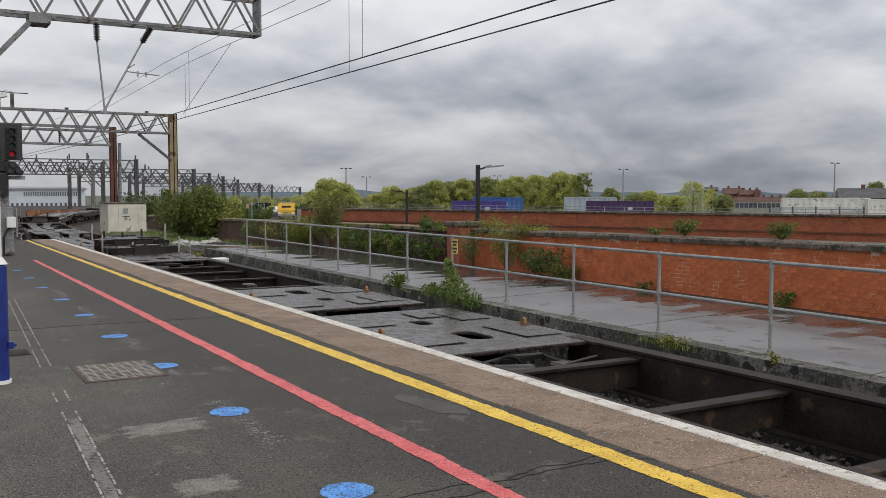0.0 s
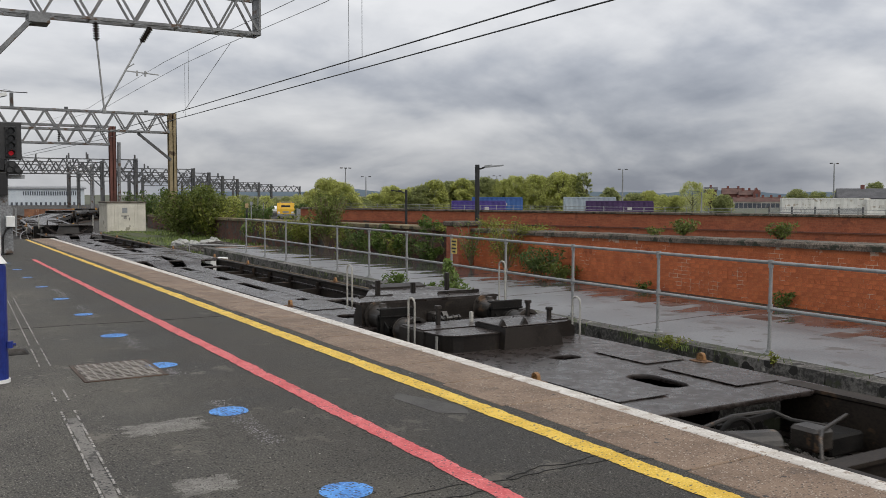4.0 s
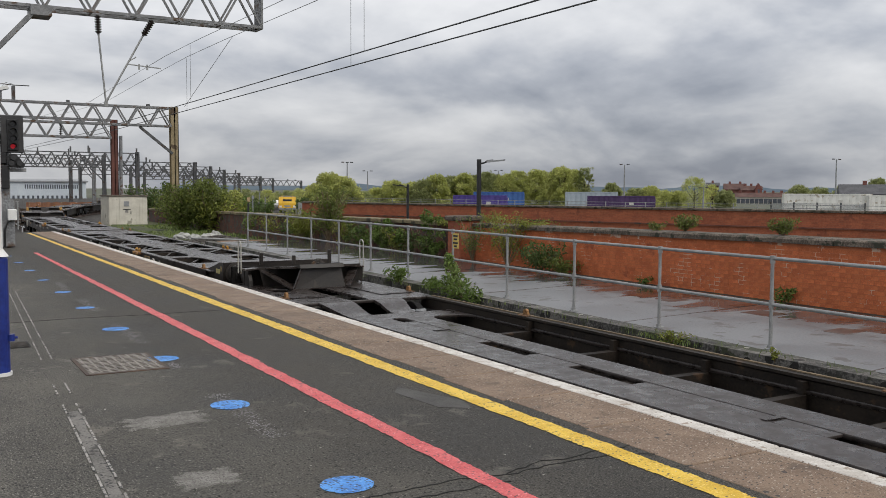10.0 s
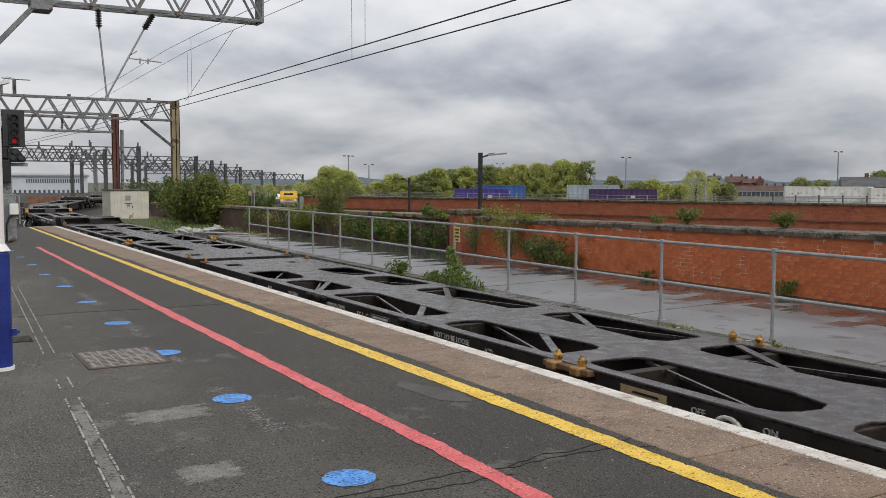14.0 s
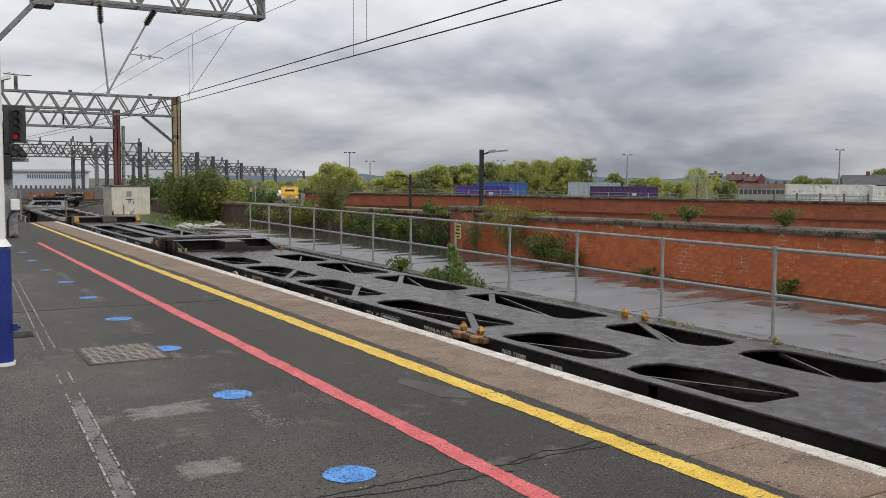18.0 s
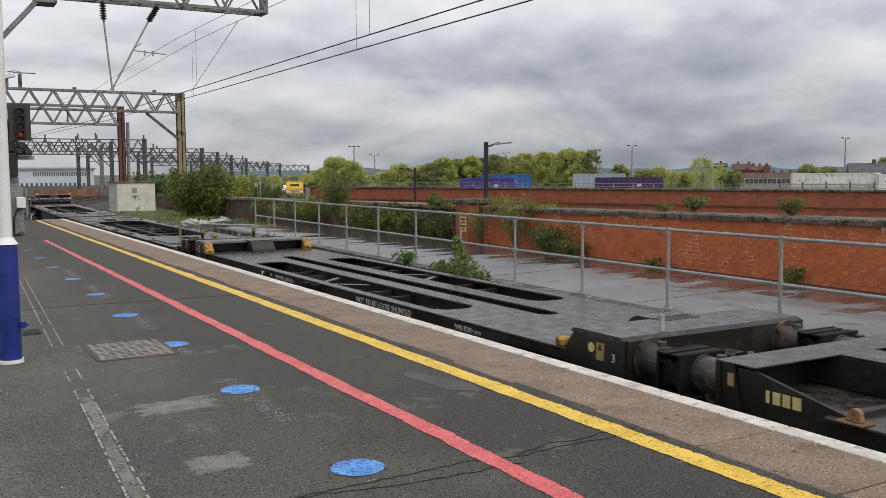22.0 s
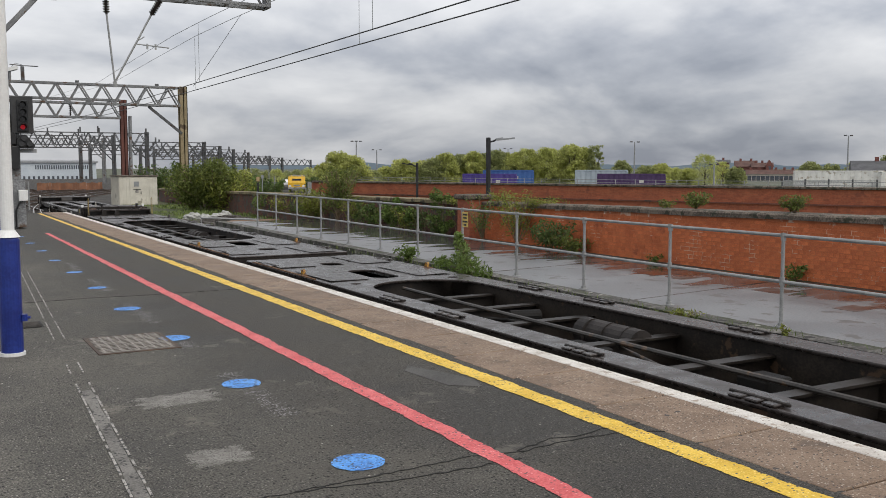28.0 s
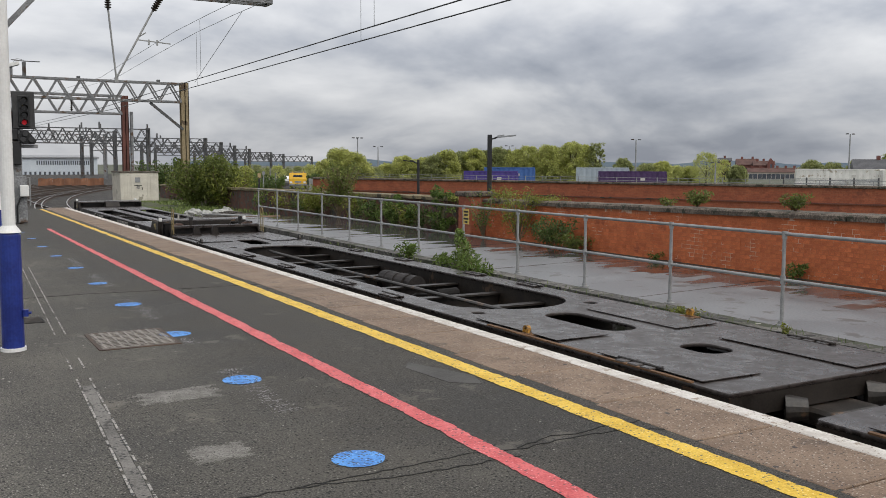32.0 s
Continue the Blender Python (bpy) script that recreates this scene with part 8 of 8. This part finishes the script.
shrub("bush", "large dark olive-green bush behind the track", 13.0, 46.5, -.6, 2.35, 2.4, M_BUSH, 3, 9000, .08, 24)
shrub("bush", "pale olive-green bush spreading over the bank", 13.5, 46.0, -.6, 1.9, 2.5, M_LEAF_OLIVE, 38, 1700, .075, 20, 1.3)
shrub("bush", "upright spiky shoots of a green bush", 13.2, 46.2, -.6, 3.0, 1.1, M_BUSH, 37, 1500, .06, 13, 1.6)
shrub("bush", "fresh green bush on the bank", 12.3, 47.3, -.6, 1.9, 1.9, M_BUSH, 35, 3800, .08, 16)
shrub("bush", "olive-green bush on the bank", 14.6, 48.5, -.6, 2.0, 1.6, M_LEAF_OLIVE, 4, 2600, .075, 10)
shrub("bush", "dull green bush behind the cabin", 15.0, 66, -.9, 2.9, 2.4, M_LEAF_DARK, 5, 2400, .1, 10)
shrub("shrub", "tall leafy shrub growing by the overgrown wall", 12.6, 29.4, -.25, 1.95, 1.05, M_BUSH, 6, 2500, .04, 24, 1.5)
shrub("shrub", "tall leafy shrub growing by the overgrown wall", 12.5, 31.6, -.25, 1.1, 1.0, M_LEAF_OLIVE, 66, 1500, .045, 16)
for y0, y1, zt, n, sd, mt in ((23.8, 26.1, .72, 1700, 201, M_LEAF), (21.5, 22.8, .95, 1500, 202, M_LEAF), (26.4, 28.0, .5, 700, 203, M_LEAF_DARK), (23.0, 23.8, .35, 300, 204, M_LEAF_DARK)):
    q = random.Random(sd)
    ivy = thing("ivy", "leafy ivy climbing the overgrown brick wall", "ivy", 12.62, (y0 + y1) / 2, -.22)
    cents, bm = [], bmesh.new()
    for _ in range(16):
        y, z = q.uniform(y0, y1) - (y0 + y1) / 2, q.uniform(.1, zt + .22)
        cents.append(((q.uniform(-.12, .05), y, z), q.uniform(.10, .2)))
        tube(bm, (.02, y * .5, 0), (0, y, z), .006, seg=5)
    part("stem", bm, M_STEM, ivy)
    part("foliage", leaf_mesh(clump_points(q, n, cents, 1.0), .042, q, 1.2), mt, ivy)
for k, (y, h, r, n, mt) in enumerate(((22.3, .75, .6, 700, M_LEAF_DARK), (24.3, .9, .7, 900, M_LEAF_OLIVE), (26.6, .8, .8, 900, M_LEAF), (28.2, 1.1, .9, 1300, M_LEAF_OLIVE),
                                      (31.9, .9, .9, 1000, M_LEAF), (33.6, .8, 1.0, 900, M_LEAF_DARK), (36.0, .9, 1.1, 900, M_LEAF_OLIVE), (38.8, 1.0, 1.1, 900, M_LEAF))):
    shrub("bramble", "tangled green bramble at the foot of the overgrown wall", wall_x(y) - .15, y, -.3, h * .85, r * .8, mt, 400 + k, n // 2, .036, 12, 1.5, .8)
for k in range(26):
    y = 21.5 + k * .62
    lean = noise.noise((k * 1.7, 3, 0))
    stalk = part("dead_stalk", pipe(bmesh.new(), [(wall_x(y) + .02, y, -.25), (wall_x(y) - .08, y + .25 * lean, .15), (wall_x(y) - .22, y + .8 * lean, .45 + .5 * abs(lean))], .009, seg=5), M_STEM)
    tagged(stalk, "dry brown bramble stalk against the wall", "stalk", "dead bramble stalks")
shrub("shrub", "sprawling green shrub against the brick wall", 12.12, 16.45, -.2, .66, .80, M_LEAF_DARK, 7, 950, .036, 15, 1.5, .8)
shrub("shrub", "low straggling shrub at the foot of the brick wall", 12.2, 15.75, -.2, .42, .55, M_BUSH, 71, 520, .032, 10, 1.6, .7)
shrub("shrub", "thin brown-stemmed shrub by the brick pier", 12.25, 17.9, -.2, 1.3, .85, M_LEAF_OLIVE, 8, 1300, .028, 22, 1.4)
shrub("shrub", "thin brown-stemmed shrub by the brick pier", 12.22, 19.4, -.2, 1.2, .6, M_LEAF, 81, 600, .03, 14)
bud = thing("buddleia", "leafy green buddleia rooted in the concrete edge", "shrub", 8.22, 13.0, -.24)
q = random.Random(9)
cents, bm = [], bmesh.new()
for cx, cy, cz, cr in ((.06, .95, .66, .09), (.05, .88, .54, .12), (.05, .75, .42, .15), (.03, .6, .32, .2), (.0, .45, .22, .22), (.0, .25, .16, .2), (.0, .0, .1, .17), (.05, .75, .12, .2),
                       (.12, 1.2, .1, .17), (.18, 1.6, .12, .16), (.22, 1.95, .1, .14), (-.04, .55, .1, .18), (.1, 1.0, .25, .16)):
    cents.append(((cx, cy, cz), cr))
    pipe(bm, [(0, .35, 0), (cx * .5, .35 + (cy - .35) * .5, cz * .55), (cx, cy, cz)], .006, seg=5)
part("stem", bm, M_STEM, bud)
part("foliage", leaf_mesh(clump_points(q, 1250, cents, .95), .030, q, 1.9), M_LEAF, bud)
shrub("weed", "low green weed rooted in the concrete edge", 8.4, 16.1, -.22, .30, .42, M_LEAF, 10, 420, .028, 9, 1.6)
shrub("weed", "yellow-green weed in the concrete edge", 8.14, 8.3, -.24, .12, .3, M_LEAF_OLIVE, 21, 260, .016, 9, 1.8)
shrub("weed", "small bright weed in the concrete edge", 8.16, 6.75, -.24, .17, .08, M_LEAF_OLIVE, 22, 60, .022, 4, 1.6)
shrub("weed", "bushy dark green weed growing on the coping", 12.78, 12.72, .84, .34, .38, M_BUSH, 23, 620, .024, 20, 1.6, .6)
shrub("weed", "bushy dark green weed growing on the coping", 12.78, 10.46, .86, .32, .33, M_BUSH, 24, 560, .024, 18, 1.6, .6)
shrub("weed", "straggling weeds along the coping", 12.78, 13.5, .84, .15, .40, M_BUSH, 33, 200, .022, 9, 1.4, .6)
shrub("weed", "low weed at the foot of the brick wall", 12.3, 13.3, -.2, .14, .24, M_LEAF, 25, 160, .024, 6, 1.4)
shrub("weed", "low weed at the foot of the brick wall", 12.28, 10.0, -.2, .26, .34, M_LEAF, 26, 300, .026, 8, 1.4)
shrub("ivy", "trailing weeds along the wall coping", 12.7, 17.6, .70, .22, .9, M_LEAF_OLIVE, 27, 700, .024, 14, 1.2, .35)
shrub("ivy", "trailing weeds along the wall coping", 12.7, 19.3, .70, .4, .6, M_LEAF_OLIVE, 28, 420, .024, 10, 1.2, .5)
shrub("weed", "dark weeds hanging over the far coping", 13.0, 22.0, .6, .25, .7, M_LEAF_OLIVE, 29, 500, .03, 10, 1.2, .4)

# rubble heap: sacks, a sheet, timber, dark broken debris
for k, (x, y, sx, sy, sz) in enumerate(((10.0, 38.6, .38, .3, .2), (10.4, 38.3, .28, .25, .16), (10.75, 37.4, .42, .35, .22), (11.35, 38.6, .26, .22, .24))):
    bm = bmesh.new()
    bmesh.ops.create_icosphere(bm, subdivisions=4, radius=1.0)
    for v in bm.verts:
        w = noise.noise((v.co.x * 2.2 + k * 9, v.co.y * 2.2, v.co.z * 2.2)) * .35 + noise.noise((v.co.x * 6 + k * 5, v.co.y * 6, v.co.z * 6)) * .07
        v.co = Vector((v.co.x * sx * (1 + w), v.co.y * sy * (1 + w), max(-.35, v.co.z) * sz * (1 + w)))
    sack = part("rubbish_sack", bm, M_SACK)
    sack.matrix_basis = pose(x, y, -.5 + sz * .3)
    tagged(sack, "crumpled white rubbish sack on the bank", "sack", "rubbish sacks")
q = random.Random(31)
dv, df = [], []
for _ in range(900):
    x, y = q.gauss(10.8, .75), q.gauss(36.4, .9)
    hgt = .26 * math.exp(-((x - 10.9) / .9) ** 2 - ((y - 36.4) / 1.0) ** 2)
    m = Matrix.Translation((x, y, -.52 + hgt * q.uniform(.3, 1.0))) @ Matrix.Rotation(q.uniform(0, 3.1), 4, "Z") @ Matrix.Rotation(q.uniform(-.5, .5), 4, "X")
    L, wd, th = q.uniform(.05, .35), q.uniform(.03, .12), q.uniform(.01, .05)
    i = len(dv)
    dv += [m @ Vector((sx * L / 2, sy * wd / 2, sz * th / 2)) for sz in (-1, 1) for sx, sy in ((-1, -1), (1, -1), (1, 1), (-1, 1))]
    df += [(i, i + 3, i + 2, i + 1), (i + 4, i + 5, i + 6, i + 7)] + [(i + k, i + (k + 1) % 4, i + 4 + (k + 1) % 4, i + 4 + k) for k in range(4)]
dm = bpy.data.meshes.new("debris")
dm.from_pydata(dv, [], df)
tagged(part("debris", dm, M_SLEEPER), "heap of dark broken debris", "debris", kind="stuff")
for k in range(5):
    b = part("timber", boxed(-1.0, 1.0, -.09, .09, 0, .1, bevel=.01), M_TIMBER)
    b.matrix_basis = pose(10.9 + .1 * k, 33.5 + .22 * k, -.55 + .1 * (k % 2), 0, 0, -6 + 4 * k)
    tagged(b, "old brown timber baulk lying on the ground", "timber", "timber baulks")
blk = part("concrete_block", boxed(-.30, .30, -.2, .2, 0, .80, bevel=.02), M_WHITE_POST)
blk.matrix_basis = pose(8.36, 28.1, -1.12, 0, 0, 8)
tagged(blk, "white painted concrete block beside the walkway edge", "block")
hr = thing("stop_rail", "low bent metal rail by the track", "rail", 8.3, 31, -.6)
part("tube", pipe(bmesh.new(), [(0, 0, 0), (0, 0, .55), (1.6, -1.0, .5), (1.6, -1.0, 0)], .03), M_GALV, hr)

truck = thing("road_rail_truck", "yellow road-rail maintenance truck", "truck", *bearing(507, 120), -1.56, -21)
part("body", boxed(-1.15, 1.15, .9, 5.2, .6, 1.75, bevel=.08), M_VAN_YELLOW, truck)
cab = part("cab", prism(bmesh.new(), [(0, .5), (0, 1.25), (.25, 2.05), (1.3, 2.05), (1.3, .5)], "x", -1.1, 1.1), M_VAN_YELLOW, truck)
bm = bmesh.new()
bm.faces.new([bm.verts.new(v) for v in ((-.6, .07, 1.52), (.6, .07, 1.52), (.58, .16, 1.78), (-.58, .16, 1.78))])
part("windscreen", bm, M_GLASS_DARK, cab)
part("bumper", boxed(-1.12, 1.12, -.12, .02, .42, .66, bevel=.03), M_GREY, cab)
part("grille", boxed(-.4, .4, -.03, .01, .8, 1.0), M_GREY, cab)
for sx in (-.88, .88):
    part("headlight", boxed(sx - .16, sx + .16, -.05, .0, .72, .95), M_WHITE_POST, cab)
    part("beacon", tube(bmesh.new(), (sx * .8, .6, 2.05), (sx * .8, .6, 2.25), .08, seg=8), M_SIGNY, cab)
    for yy in (.9, 4.2):
        part("wheel", tube(bmesh.new(), (sx - .15, yy, .42), (sx + .15, yy, .42), .42, seg=16), M_BLACK, truck)
part("roll_bar", pipe(bmesh.new(), [(-1.0, 1.5, 1.75), (-1.0, 1.5, 2.15), (1.0, 1.5, 2.15), (1.0, 1.5, 1.75)], .05), M_GREY, truck)
tx, ty = bearing(511, 120)
tagged(part("truck_road", boxed(tx - 7, tx + 8, ty - 30, ty + 30, -1.78, -1.565), M_BED), "dark surfaced road beside the yard", "road", kind="structure")
van = thing("white_van", "white van parked behind the truck", "van", *bearing(490, 150), -1.56, -21)
part("body", prism(bmesh.new(), [(0, .4), (0, .85), (.9, .95), (1.4, 1.25), (4.2, 1.25), (4.2, .4)], "x", -.8, .8), M_WHITE_POST, van)
for sx in (-.7, .7):
    for yy in (.8, 3.4):
        part("wheel", tube(bmesh.new(), (sx - .1, yy, .33), (sx + .1, yy, .33), .33, seg=14), M_BLACK, van)
for k, (px, d, h, r, mt) in enumerate(((428, 78, 1.5, 1.6, M_LEAF), (452, 84, 1.2, 1.5, M_LEAF_DARK), (472, 90, 1.1, 1.3, M_LEAF), (536, 96, 1.3, 1.2, M_LEAF_DARK), (400, 72, 2.2, 1.8, M_LEAF_OLIVE))):
    x, y = bearing(px, d)
    shrub("bush", "scrubby green bush beside the yard road", x, y, -1.5, h + .9, r, mt, 300 + k, 1500, .1, 10)
for k, (px, d, h) in enumerate(((446, 80, 2.6), (468, 88, 2.4), (458, 100, 2.8))):
    x, y = bearing(px, d)
    post = thing("marker_post", "thin grey post standing in the yard", "post", x, y, -1.6)
    part("stake", tube(bmesh.new(), (0, 0, 0), (0, 0, h), .05, seg=8), M_GREY, post)
    if k == 0:
        part("plate", boxed(-.12, .12, -.06, -.03, h - .3, h), M_GREY, post)
pal = thing("palisade_fence", "grey palisade fence at the wall's end", "fence")
p0, p1 = bearing(527, 72), bearing(545, 60)
for k in range(24):
    f = k / 23
    x, y = p0[0] + (p1[0] - p0[0]) * f, p0[1] + (p1[1] - p0[1]) * f
    part("pale", boxed(x - .035, x + .035, y - .02, y + .02, -1.7, .55), M_GALV, pal)
post = thing("marker_post", "white-topped marker post by the yard", "post", *bearing(438, 62), -.9)
part("stake", boxed(-.05, .05, -.05, .05, 0, 1.9), M_BLACK, post)
part("plate", boxed(-.11, .11, -.06, -.04, 1.62, 1.92), M_PLATE, post)

# ---- bricks of the near wall, laid last: the nearest singly, the rest joined ----
brick_me = mesh_of(boxed(-.005, .06, -.105, .105, -.0315, .0315, bevel=.002), "brick")
brick_me.materials.append(M_BRICK)
half_me = mesh_of(boxed(-.005, .06, -.05, .05, -.0315, .0315, bevel=.002), "half_brick")
half_me.materials.append(M_BRICK)
rq = random.Random(77)
bv, bf = [], []
single = 0
for row in range(21):
    zrow = -.24 + row * .0725
    y = 7.2 + (.1125 if row % 2 else 0)
    header = row % 4 == 3
    while y < 19.9:
        w = .108 if header else .219
        if zrow + .04 < wall_top(y) - .10:
            x = wall_x(y) + rq.uniform(-.0015, .0015)
            if y < 13.0 and single < 300 and rq.random() < .8:
                o = new("brick", half_me if header else brick_me)
                o.parent = brick_wall
                o.matrix_basis = pose(x, y, zrow)
                single += 1
            else:
                i = len(bv)
                hw = w / 2 - .0045
                for dx in (-.005, .05):
                    for dy, dz in ((-hw, -.0315), (hw, -.0315), (hw, .0315), (-hw, .0315)):
                        bv.append((x + dx, y + dy, zrow + dz))
                bf += [(i, i + 3, i + 2, i + 1), (i, i + 1, i + 5, i + 4), (i + 1, i + 2, i + 6, i + 5), (i + 2, i + 3, i + 7, i + 6), (i + 3, i, i + 4, i + 7)]
        y += w + .006
rest_me = bpy.data.meshes.new("bricks")
rest_me.from_pydata(bv, [], bf)
tagged(part("brickwork", rest_me, M_BRICK_REST, brick_wall), kind="stuff")


motions()
